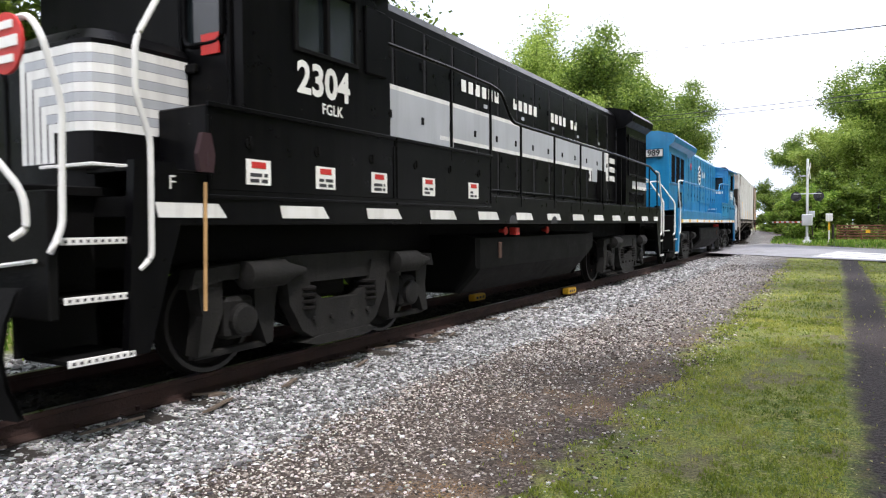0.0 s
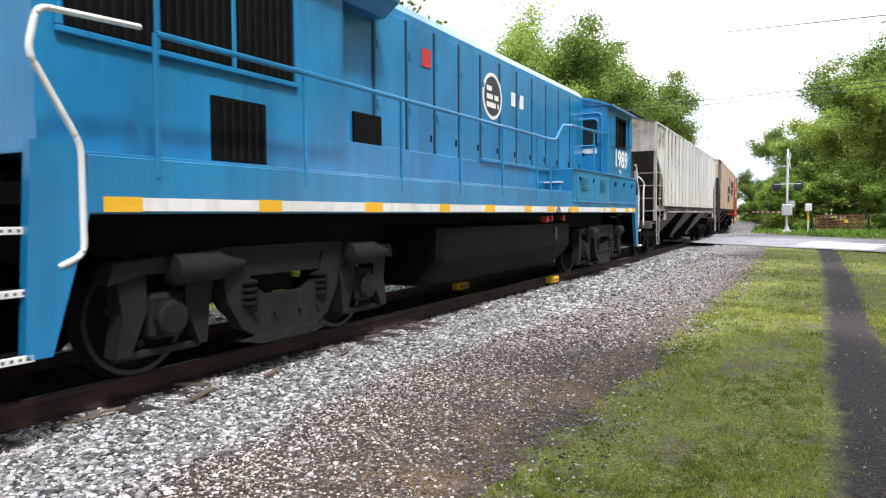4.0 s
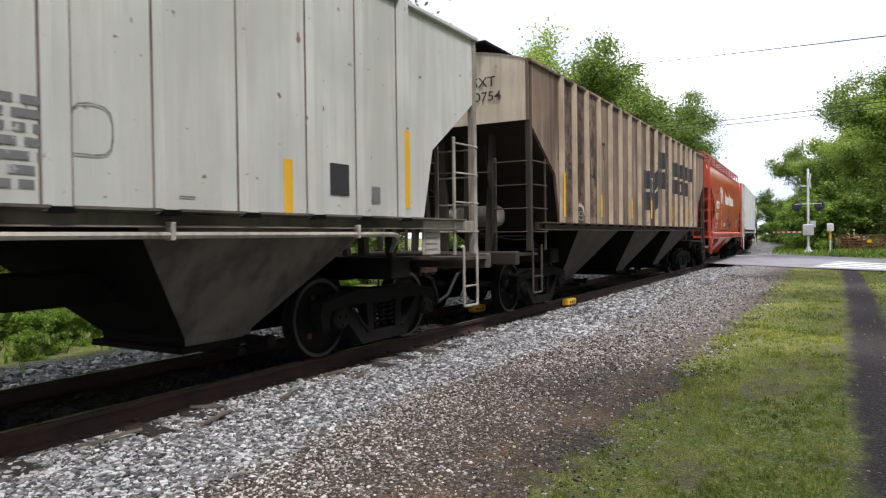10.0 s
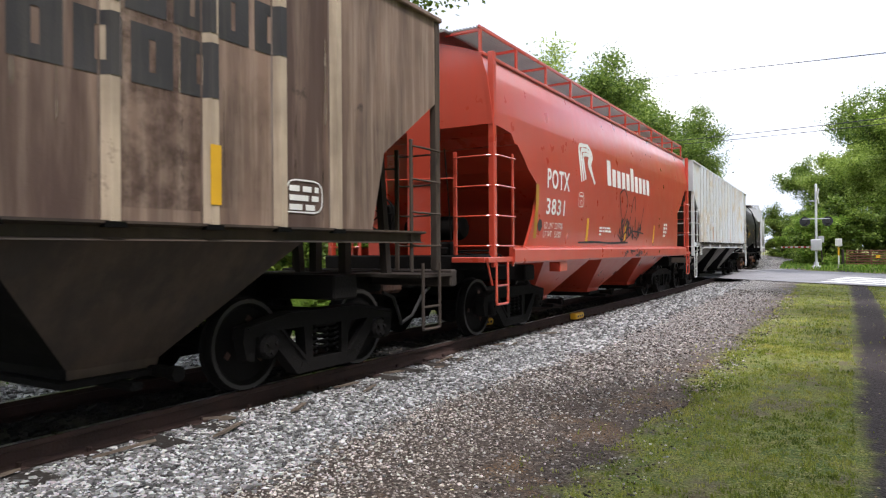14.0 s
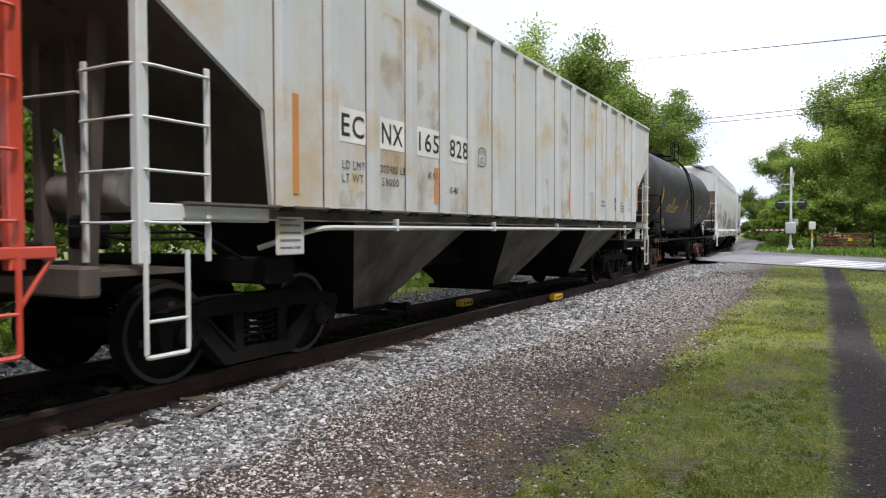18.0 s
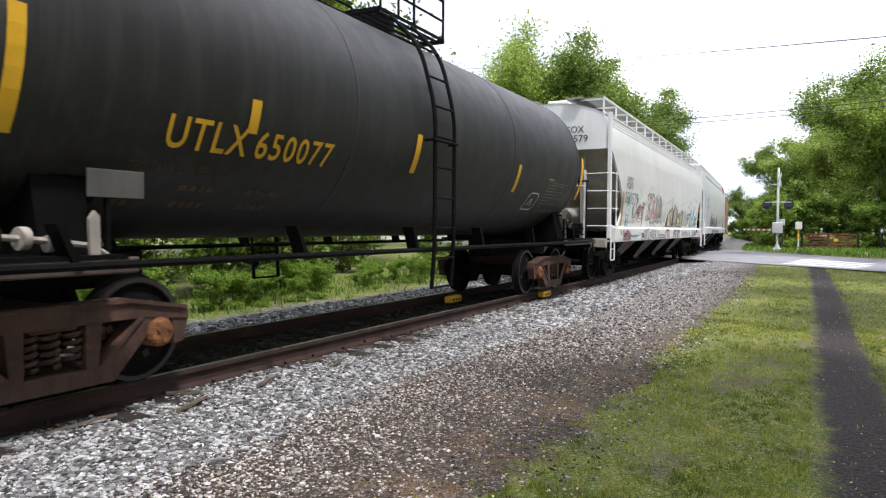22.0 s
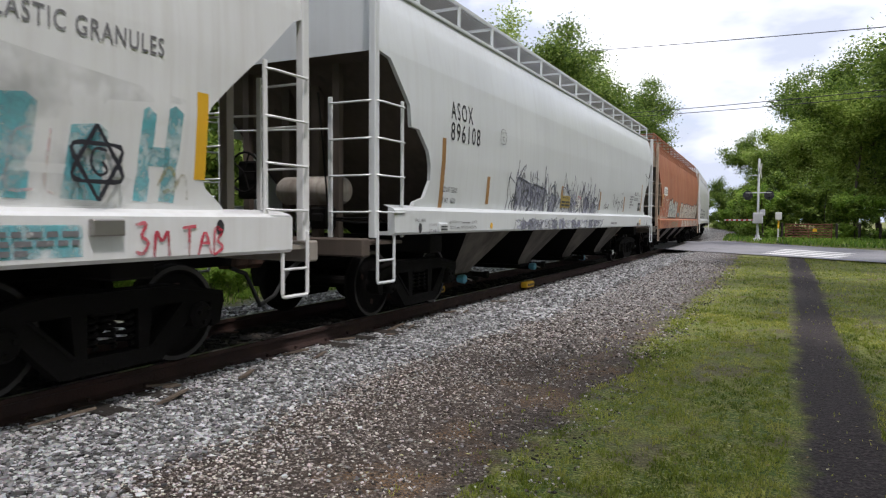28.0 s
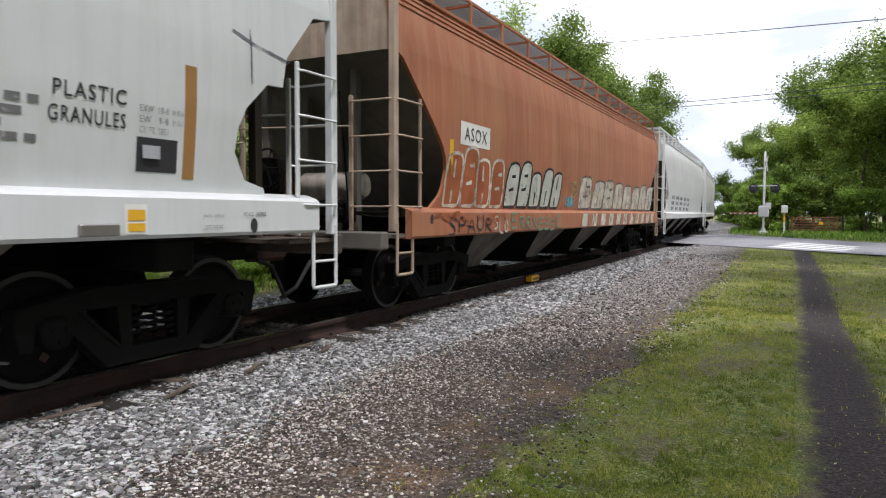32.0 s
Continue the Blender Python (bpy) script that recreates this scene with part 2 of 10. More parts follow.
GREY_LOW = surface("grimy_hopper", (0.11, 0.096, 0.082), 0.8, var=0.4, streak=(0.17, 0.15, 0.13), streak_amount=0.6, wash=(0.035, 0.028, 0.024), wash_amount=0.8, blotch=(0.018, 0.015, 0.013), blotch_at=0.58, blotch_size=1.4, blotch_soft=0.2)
RED_CAR = surface("red_car", (0.56, 0.062, 0.032), 0.3, var=0.1, size=0.7, streak=(0.44, 0.075, 0.045), streak_amount=0.4, wash=(0.50, 0.085, 0.05), wash_amount=0.4, bump=0.03, coat=0.8)
BLUE_GREY = surface("light_grey_car", (0.58, 0.62, 0.64), 0.5, var=0.08, size=0.7, streak=(0.60, 0.50, 0.33), streak_amount=0.5, blotch=(0.54, 0.40, 0.20), blotch_at=0.49, blotch_size=0.85, blotch_soft=0.24, bump=0.06)
TANK_BLACK = surface("tank_black", (0.013, 0.013, 0.014), 0.5, var=0.2, size=0.8, streak=(0.055, 0.052, 0.05), streak_amount=0.5, bump=0.06)
WHITE_CAR = surface("white_car", (0.74, 0.75, 0.75), 0.4, var=0.07, size=0.6, streak=(0.55, 0.53, 0.5), streak_amount=0.45, blotch=(0.42, 0.36, 0.3), blotch_at=0.76, bump=0.03, coat=0.4)
WHITE_GREY = surface("white_grey_car", (0.66, 0.69, 0.70), 0.42, var=0.06, size=0.6, streak=(0.5, 0.5, 0.49), streak_amount=0.35, bump=0.03, coat=0.4)
RUST_CAR = surface("faded_rust_car", (0.33, 0.115, 0.055), 0.65, var=0.15, size=0.7, streak=(0.5, 0.27, 0.16), streak_amount=0.5, wash=(0.40, 0.19, 0.10), wash_amount=0.6, blotch=(0.2, 0.075, 0.04), blotch_at=0.66, bump=0.08)
# end slope sheets of the brown car, much darker than its sides
CSXT_RECESS = surface("brown_black_slope_sheet", (0.026, 0.019, 0.015), 0.85, var=0.4, streak=(0.05, 0.036, 0.028), streak_amount=0.5, blotch=(0.012, 0.010, 0.009), blotch_at=0.6)
CREAM_PANEL = surface("cream_end_sheet", (0.58, 0.50, 0.38), 0.7, var=0.15, streak=(0.2, 0.13, 0.09), streak_amount=0.7, blotch=(0.22, 0.14, 0.09), blotch_at=0.6)
# white car's end recess: dust, and the recess's shade put into the colour
PALE_RECESS = surface("dusty_shaded_slope_sheet", (0.34, 0.31, 0.27), 0.7, var=0.2, streak=(0.2, 0.17, 0.14), streak_amount=0.7, wash=(0.24, 0.21, 0.18), wash_amount=0.6, bump=0.1)
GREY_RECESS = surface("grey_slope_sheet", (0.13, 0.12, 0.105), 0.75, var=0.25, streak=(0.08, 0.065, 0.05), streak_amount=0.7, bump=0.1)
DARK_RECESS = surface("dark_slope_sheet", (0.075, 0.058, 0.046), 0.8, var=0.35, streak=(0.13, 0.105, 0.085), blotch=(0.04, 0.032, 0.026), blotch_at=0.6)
INK = surface("dark_lettering", (0.03, 0.03, 0.035), 0.6, bump=0.0)
PALE_INK = surface("white_lettering", (0.78, 0.78, 0.75), 0.55, bump=0.0)
WEAR_INK = surface("worn_lettering", (0.16, 0.16, 0.17), 0.6, blotch=(0.45, 0.45, 0.44), blotch_at=0.56, blotch_size=9, bump=0.0)
SEAM = surface("brown_seam", (0.13, 0.09, 0.07), 0.85, var=0.4, size=3, streak=(0.35, 0.31, 0.28), streak_amount=0.95)


# ---- shaping helpers ----
class Shape:
    """Collects faces; becomes one mesh."""

    def __init__(self):
        self.v, self.f = [], []

    def add(self, verts, faces):
        n = len(self.v)
        self.v += [tuple(p) for p in verts]
        self.f += [tuple(i + n for i in q) for q in faces]
        return self

    def box(self, x0, x1, y0, y1, z0, z1, b=0.0):
        """A box, its edges bevelled by b."""
        if b <= 0:
            p = [(x, y, z) for x in (x0, x1) for y in (y0, y1) for z in (z0, z1)]
            return self.add(p, [(0, 1, 3, 2), (4, 6, 7, 5), (0, 4, 5, 1), (2, 3, 7, 6), (0, 2, 6, 4), (1, 5, 7, 3)])
        c, h = Vector(((x0 + x1) / 2, (y0 + y1) / 2, (z0 + z1) / 2)), Vector(((x1 - x0) / 2, (y1 - y0) / 2, (z1 - z0) / 2))
        b = min(b, h.x * 0.95, h.y * 0.95, h.z * 0.95)
        pts, ix = [], {}
        for sx in (-1, 1):
            for sy in (-1, 1):
                for sz in (-1, 1):
                    for a in range(3):
                        q = [sx * (h.x - b), sy * (h.y - b), sz * (h.z - b)]
                        q[a] = (sx, sy, sz)[a] * h[a]
                        ix[sx, sy, sz, a] = len(pts)
                        pts.append(c + Vector(q))
        fs = []
        for a in range(3):
            o = [i for i in range(3) if i != a]
            for s in (-1, 1):
                q = []
                for u, w in ((-1, -1), (1, -1), (1, 1), (-1, 1)):
                    k = [0, 0, 0]
                    k[a], k[o[0]], k[o[1]] = s, u, w
                    q.append(ix[(*k, a)])
                flip = (s == 1) != (a != 1)
                fs.append(tuple(q[::-1]) if flip else tuple(q))
        for a in range(3):
            o = [i for i in range(3) if i != a]
            for u in (-1, 1):
                for w in (-1, 1):
                    q = []
                    for s, ax in ((-1, o[0]), (1, o[0]), (1, o[1]), (-1, o[1])):
                        k = [0, 0, 0]
                        k[a], k[o[0]], k[o[1]] = s, u, w
                        q.append(ix[(*k, ax)])
                    fs.append(tuple(q))
        for s in [(i, j, k) for i in (-1, 1) for j in (-1, 1) for k in (-1, 1)]:
            fs.append((ix[(*s, 0)], ix[(*s, 1)], ix[(*s, 2)]))
        return self.add(pts, fs)

    def prism(self, outline, lo, hi, axis="x"):
        """An outline drawn out from lo to hi. axis x: outline in y, z; y: x, z; z: x, y."""
        def at(p, d):
            return {"x": (d, p[0], p[1]), "y": (p[0], d, p[1]), "z": (p[0], p[1], d)}[axis]
        n = len(outline)
        v = [at(p, lo) for p in outline] + [at(p, hi) for p in outline]
        f = [tuple(range(n))[::-1], tuple(range(n, 2 * n))] + [(i, (i + 1) % n, n + (i + 1) % n, n + i) for i in range(n)]
        return self.add(v, f)

    def tube(self, path, r=0.02, n=6, cap=True):
        """A bent round bar along the points of path."""
        path = [Vector(p) for p in path]
        rings = []
        for i, p in enumerate(path):
            d = ((path[i] - path[i - 1]).normalized() if i else Vector()) + ((path[i + 1] - path[i]).normalized() if i < len(path) - 1 else Vector())
            d = d.normalized() if d.length > 1e-6 else Vector((0, 0, 1))
            u = d.cross(Vector((0, 0, 1)) if abs(d.z) < 0.9 else Vector((1, 0, 0))).normalized()
            w = d.cross(u)
            rings.append([p + (u * math.cos(k * math.tau / n) + w * math.sin(k * math.tau / n)) * r for k in range(n)])
        f = []
        for i in range(len(path) - 1):
            for k in range(n):
                f.append((i * n + k, i * n + (k + 1) % n, (i + 1) * n + (k + 1) % n, (i + 1) * n + k))
        if cap:
            f += [tuple(range(n))[::-1], tuple(range((len(path) - 1) * n, len(path) * n))]
        return self.add([p for q in rings for p in q], f)

    def lathe(self, profile, centre, axis="x", n=20):
        """A round solid: profile of (radius, place along the axis)."""
        def at(r, d, a):
            u, w = r * math.cos(a), r * math.sin(a)
            return {"x": (centre[0] + d, centre[1] + u, centre[2] + w), "y": (centre[0] + u, centre[1] + d, centre[2] + w), "z": (centre[0] + u, centre[1] + w, centre[2] + d)}[axis]
        v = [at(r, d, k * math.tau / n) for r, d in profile for k in range(n)]
        m = len(profile)
        f = [(i * n + k, i * n + (k + 1) % n, (i + 1) * n + (k + 1) % n, (i + 1) * n + k) for i in range(m - 1) for k in range(n)]
        f += [tuple(range(n))[::-1], tuple(range((m - 1) * n, m * n))]
        return self.add(v, f)

    def grid(self, rows, close=False):
        """A sheet through rows of points."""
        n = len(rows[0])
        v = [p for r in rows for p in r]
        f = [(i * n + k, i * n + (k + 1) % n, (i + 1) * n + (k + 1) % n, (i + 1) * n + k) for i in range(len(rows) - 1) for k in range(n if close else n - 1)]
        return self.add(v, f)

    def both(self):
        """Adds the mirror image across the train's long axis."""
        n = len(self.v)
        self.v += [(-x, y, z) for x, y, z in self.v]
        self.f += [tuple(i + n for i in q)[::-1] for q in self.f]
        return self

    def turned(self):
        """Adds the same turned half round."""
        n = len(self.v)
        self.v += [(-x, -y, z) for x, y, z in self.v]
        self.f += [tuple(i + n for i in q) for q in self.f]
        return self

    def moved(self, dx=0, dy=0, dz=0):
        self.v = [(x + dx, y + dy, z + dz) for x, y, z in self.v]
        return self

    def mesh(self, name, mat, smooth=False):
        me = bpy.data.meshes.new(name)
        me.from_pydata(self.v, [], self.f)
        for m in mat if isinstance(mat, (list, tuple)) else [mat]:
            me.materials.append(m)
        bm = bmesh.new()
        bm.from_mesh(me)
        bmesh.ops.recalc_face_normals(bm, faces=bm.faces)
        bm.to_mesh(me)
        bm.free()
        if smooth:
            me.shade_smooth()
            me.set_sharp_from_angle(angle=radians(38))
        return me


def part(name, shape, mat, parent, label="", smooth=False):
    """Links a shape as one mesh object under a thing or a part."""
    ob = new(name, shape if isinstance(shape, bpy.types.Mesh) else shape.mesh(name, mat, smooth))
    ob.parent = parent
    if label:
        tagged(ob, label)
    return ob


def thing(name, label, category, group="", kind=""):
    ob = new(name)
    ob.empty_display_size = 0.2
    return tagged(ob, label, category, group, kind)


def letters(text, size, width=1.0, bold=0.0, gap=1.0):
    """The flat outline of a text as points and faces, its lower left corner at the origin."""
    cu = bpy.data.curves.new("text", "FONT")
    cu.body, cu.size, cu.resolution_u, cu.offset = text, size, 3, bold
    cu.space_character = gap
    ob = bpy.data.objects.new("text", cu)
    me = bpy.data.meshes.new_from_object(ob)
    v, f = [(p.co.x * width, p.co.y) for p in me.vertices], [tuple(q.vertices) for q in me.polygons]
    bpy.data.objects.remove(ob)
    bpy.data.curves.remove(cu)
    bpy.data.meshes.remove(me)
    return v, f


def lettering(parent, text, y, z, size, face, mat=None, width=1.0, bold=0.0, name="lettering", label="", proud=0.006):
    """Text on the side of a car; face(z) is the side's half width there."""
    v, f = letters(text, size, width, bold)
    return part(name, Shape().add([(face(z + b) + proud, y + a, z + b) for a, b in v], f), mat or INK, parent, label)


def plate(parent, name, y0, y1, z0, z1, face, mat, label="", proud=0.004, thick=0.0):
    """A flat patch, sign or stripe on the side of a car."""
    n = 6 if z1 - z0 > 0.12 else 1
    zs = [z0 + (z1 - z0) * i / n for i in range(n + 1)]
    s = Shape().grid([[(face(z) + proud, y0, z), (face(z) + proud, y1, z)] for z in zs])
    return part(name, s, mat, parent, label)


def bars(parent, y, z, wide, high, rows, face, mat, name="lettering", label="", seed=1, word=0.25):
    """Small print: rows of plain bars."""
    rnd = random.Random(seed)
    s = Shape()
    step = high / rows
    for i in range(rows):
        a = 0.0
        while a < wide * 0.92:
            w = word * rnd.uniform(0.5, 1.3)
            b = min(wide, a + w)
            zz = z + high - (i + 1) * step
            s.grid([[(face(q) + 0.006, y + a, q), (face(q) + 0.006, y + b, q)] for q in (zz, zz + step * 0.62)])
            a = b + step * 0.5
            if rnd.random() < 0.12:
                break
    return part(name, s, mat, parent, label)


def pairs(name, shape, mat, parent, label="", smooth=False):
    """A part and its mirror image on the far side, two objects; gives back the near one."""
    far = Shape().add([(-x, y, z) for x, y, z in shape.v], [q[::-1] for q in shape.f])
    part(name, far, mat, parent, label, smooth)
    return part(name, shape, mat, parent, label, smooth)


# ---- ground, track, road ----
def beyond(x, y):
    """Metres from the track's middle, towards the camera's side."""
    return x + TRACK_X + max(0.0, y - BEND_AT) ** 2 * BEND / 2


def rise(x, y):
    """Height of the ground."""
    e = abs(beyond(x, y))
    base = float(np.interp(y, [-5, 14, 28, 46, 60, 400], [-0.27, -0.25, -0.07, 0.06, 0.06, 0.3]))
    bed = -0.185
    if base < bed:
        g = base + (bed - base) * float(np.interp(e, [0, 1.5, 2.2, 2.8], [1, 1, 0.35, 0]))
    else:
        g = base + (bed - base) * float(np.interp(e, [0, 1.45, 2.4], [1, 1, 0]))
    return g + 0.012 * noise.noise(Vector((x * 0.9, y * 0.9, 0)))


def spread(lo, hi, fine, coarse, flo, fhi):
    out, v = [], lo
    while v < hi:
        out.append(v)
        v += fine if flo <= v < fhi else coarse * (1 + 0.04 * max(0, abs(v) - 30))
    return out + [hi]


def math_node(t, op, a, b=None):
    n = t.nodes.new("ShaderNodeMath")
    n.operation = op
    for i, v in enumerate((a, b)):
        if v is None:
            continue
        if isinstance(v, (int, float)):
            n.inputs[i].default_value = v
        else:
            t.links.new(v, n.inputs[i])
    return n.outputs[0]


def stone_layer(t, vec, scale, dark, light, share, gap):
    """Colour and relief of loose stones about 1 / scale metres wide, darker in the joints."""
    v = t.nodes.new("ShaderNodeTexVoronoi")
    v.inputs["Scale"].default_value = scale
    t.links.new(vec, v.inputs["Vector"])
    w = t.nodes.new("ShaderNodeTexVoronoi")
    w.feature = "DISTANCE_TO_EDGE"
    w.inputs["Scale"].default_value = scale
    t.links.new(vec, w.inputs["Vector"])
    sep = t.nodes.new("ShaderNodeSeparateColor")
    t.links.new(v.outputs["Color"], sep.inputs["Color"])
    r = t.nodes.new("ShaderNodeValToRGB")
    e = r.color_ramp.elements
    e[0].color, e[0].position = (*dark, 1), share
    e[1].color, e[1].position = (*light, 1), 1.0
    t.links.new(sep.outputs["Red"], r.inputs["Fac"])
    k = t.nodes.new("ShaderNodeMapRange")
    k.inputs["From Min"].default_value, k.inputs["From Max"].default_value = 0.03, 0.13
    t.links.new(w.outputs["Distance"], k.inputs["Value"])
    x = t.nodes.new("ShaderNodeMix")
    x.data_type = "RGBA"
    x.inputs["A"].default_value = (*gap, 1)
    t.links.new(k.outputs["Result"], x.inputs["Factor"])
    t.links.new(r.outputs["Color"], x.inputs["B"])
    return x.outputs["Result"], v.outputs["Distance"]


def ground_material():
    m = bpy.data.materials.new("gravel_and_grass_ground")
    m.use_nodes = True
    t = m.node_tree
    b = t.nodes["Principled BSDF"]
    co = t.nodes.new("ShaderNodeTexCoord").outputs["Object"]
    xyz = t.nodes.new("ShaderNodeSeparateXYZ")
    t.links.new(co, xyz.inputs[0])

    def fuzz(scale, detail=5.0):
        n = t.nodes.new("ShaderNodeTexNoise")
        n.inputs["Scale"].default_value, n.inputs["Detail"].default_value = scale, detail
        t.links.new(co, n.inputs["Vector"])
        return n.outputs["Fac"]

    def step(v, lo, hi):
        r = t.nodes.new("ShaderNodeMapRange")
        r.inputs["From Min"].default_value, r.inputs["From Max"].default_value = lo, hi
        t.links.new(v, r.inputs["Value"])
        return r.outputs["Result"]

    def mix(f, a, c):
        x = t.nodes.new("ShaderNodeMix")
        x.data_type = "RGBA"
        t.links.new(f, x.inputs["Factor"])
        for s, v in (("A", a), ("B", c)):
            if isinstance(v, tuple):
                x.inputs[s].default_value = (*v, 1)
            else:
                t.links.new(v, x.inputs[s])
        return x.outputs["Result"]

    bend = math_node(t, "MAXIMUM", math_node(t, "SUBTRACT", xyz.outputs["Y"], BEND_AT), 0.0)
    bend = math_node(t, "MULTIPLY", math_node(t, "MULTIPLY", bend, bend), BEND / 2)
    d0 = math_node(t, "ADD", math_node(t, "ADD", xyz.outputs["X"], TRACK_X), bend)
    wob = math_node(t, "MULTIPLY", math_node(t, "SUBTRACT", fuzz(0.9), 0.5), 1.6)
    wob2 = math_node(t, "MULTIPLY", math_node(t, "SUBTRACT", fuzz(5.0), 0.5), 0.7)
    d = math_node(t, "ADD", d0, math_node(t, "ADD", wob, wob2))
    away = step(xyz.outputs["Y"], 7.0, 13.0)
    ballast, rel1 = stone_layer(t, co, 24.0, (0.075, 0.073, 0.071), (0.46, 0.46, 0.455), 0.0, (0.022, 0.027, 0.025))
    gravel, rel2 = stone_layer(t, co, 42.0, (0.045, 0.032, 0.025), (0.42, 0.37, 0.32), 0.5, (0.026, 0.019, 0.015))
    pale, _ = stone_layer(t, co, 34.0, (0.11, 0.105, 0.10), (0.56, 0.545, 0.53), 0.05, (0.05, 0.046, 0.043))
    soil = mix(step(fuzz(90.0, 3.0), 0.42, 0.62), (0.03, 0.021, 0.016), (0.115, 0.08, 0.058))
    earth = mix(math_node(t, "MULTIPLY", math_node(t, "ADD", step(fuzz(1.1), 0.44, 0.64), step(d, 3.0, 3.7)), 0.45), gravel, soil)
    fleck = step(fuzz(70.0, 2.0), 0.50, 0.56)
    litter = math_node(t, "MULTIPLY", math_node(t, "MULTIPLY", step(fuzz(1.9, 3.0), 0.52, 0.64), fleck), step(d0, 2.9, 3.5))
    earth = mix(math_node(t, "MULTIPLY", litter, 0.8), earth, (0.22, 0.125, 0.05))
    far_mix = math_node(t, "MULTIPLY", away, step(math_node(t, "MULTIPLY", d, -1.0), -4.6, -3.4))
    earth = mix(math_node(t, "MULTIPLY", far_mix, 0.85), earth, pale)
    turf = mix(step(fuzz(2.8), 0.38, 0.62), (0.18, 0.20, 0.035), (0.09, 0.14, 0.022))
    turf = mix(step(fuzz(7.0), 0.5, 0.72), turf, (0.20, 0.18, 0.06))
    turf = mix(math_node(t, "MULTIPLY", step(fuzz(48.0, 3.0), 0.50, 0.60), 0.75), turf, (0.33, 0.33, 0.09))
    turf = mix(math_node(t, "MULTIPLY", step(fuzz(65.0, 2.0), 0.52, 0.60), 0.8), turf, (0.035, 0.052, 0.012))
    bare = mix(step(fuzz(60.0, 2.0), 0.45, 0.6), (0.085, 0.065, 0.045), (0.20, 0.18, 0.09))
    turf = mix(math_node(t, "MULTIPLY", step(fuzz(1.7, 6.0), 0.54, 0.64), 0.8), turf, bare)
    dirt = mix(step(fuzz(45.0, 3.0), 0.48, 0.66), (0.026, 0.019, 0.019), (0.075, 0.06, 0.058))
    # between the rails: dirt plus the train's shade, both put into the colour
    dirt_shade = mix(step(math_node(t, "ABSOLUTE", d0), 0.62, 0.95), (0.008, 0.007, 0.006), ballast)
    col = mix(step(math_node(t, "ADD", d0, math_node(t, "ADD", math_node(t, "MULTIPLY", wob, 0.45), wob2)), 2.05, 2.4), dirt_shade, earth)
    edge = math_node(t, "ADD", d0, math_node(t, "ADD", math_node(t, "MULTIPLY", wob, 0.8), wob2))
    col = mix(step(edge, 4.25, 4.55), col, turf)
    lane = math_node(t, "ADD", d0, math_node(t, "ADD", math_node(t, "MULTIPLY", wob, 0.16), math_node(t, "MULTIPLY", wob2, 0.5)))
    col = mix(math_node(t, "MULTIPLY", step(lane, 5.95, 6.12), step(math_node(t, "MULTIPLY", lane, -1.0), -6.78, -6.55)), col, dirt)
    col = mix(step(math_node(t, "MULTIPLY", d, -1.0), 2.9, 3.5), col, turf)
    t.links.new(col, b.inputs["Base Color"])
    b.inputs["Roughness"].default_value = 0.95
    hgt = math_node(t, "ADD", math_node(t, "ADD", math_node(t, "MULTIPLY", rel1, 0.7), math_node(t, "MULTIPLY", rel2, 0.5)), math_node(t, "MULTIPLY", fuzz(60.0), 0.25))
    bp = t.nodes.new("ShaderNodeBump")
    bp.inputs["Strength"].default_value, bp.inputs["Distance"].default_value = 0.9, 0.03
    bp.invert = True
    t.links.new(hgt, bp.inputs["Height"])
    t.links.new(bp.outputs["Normal"], b.inputs["Normal"])
    return m


gx = spread(-400, 400, 0.3, 4.0, -14, 8)
gy = spread(-120, 900, 0.5, 4.0, -4, 60)
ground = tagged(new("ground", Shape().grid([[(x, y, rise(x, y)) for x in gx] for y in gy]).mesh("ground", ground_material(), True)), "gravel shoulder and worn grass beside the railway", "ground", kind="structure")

# railway track: two rails on wooden sleepers
track = thing("railway_track", "rusty rails on dark wooden sleepers in grey ballast", "railway track", kind="structure")
RAIL = [(-0.075, -0.185), (0.075, -0.185), (0.075, -0.172), (0.02, -0.15), (0.009, -0.14), (0.009, -0.055), (0.036, -0.042), (0.037, -0.008), (0.03, -0.001), (-0.03, -0.001), (-0.037, -0.008), (-0.036, -0.042), (-0.009, -0.055), (-0.009, -0.14), (-0.02, -0.15), (-0.075, -0.172)]
stations = [-14 + 2.0 * i for i in range(16)] + [17.3 + 3.0 * i for i in range(70)]
for q in (-0.7525, 0.7525):
    rows, tops = [], []
    for s in stations:
        x, y, th = on_track(s)
        rows.append([(x + (q + a) * math.cos(th), y + (q + a) * math.sin(th), c) for a, c in RAIL])
        tops.append([(x + (q + a) * math.cos(th), y + (q + a) * math.sin(th), 0.001) for a in (-0.026, 0.028)])
    part("rail", Shape().grid(rows, True), RAIL_RUST, track, "rusty steel rail")
    part("rail_head", Shape().grid(tops), RAIL_TOP, track, "bright worn running surface")
TIMBER = surface("old_sleeper_timber", (0.024, 0.019, 0.015), 0.9, var=0.35, size=3, blotch=(0.07, 0.06, 0.05), blotch_at=0.58, bump=0.5, random_tint=0.3)
tie_mesh = Shape().box(-1.3, 1.3, -0.115, 0.115, -0.34, -0.172, 0.012).mesh("sleeper", TIMBER)
plate_mesh = Shape().box(-0.17, 0.17, -0.09, 0.09, -0.175, -0.163, 0.004).mesh("tie_plate", RAIL_RUST)
spike_mesh = Shape().box(-0.012, 0.012, -0.012, 0.012, -0.17, -0.135).box(-0.02, 0.02, -0.015, 0.015, -0.14, -0.125, 0.004).mesh("spike", RAIL_RUST)
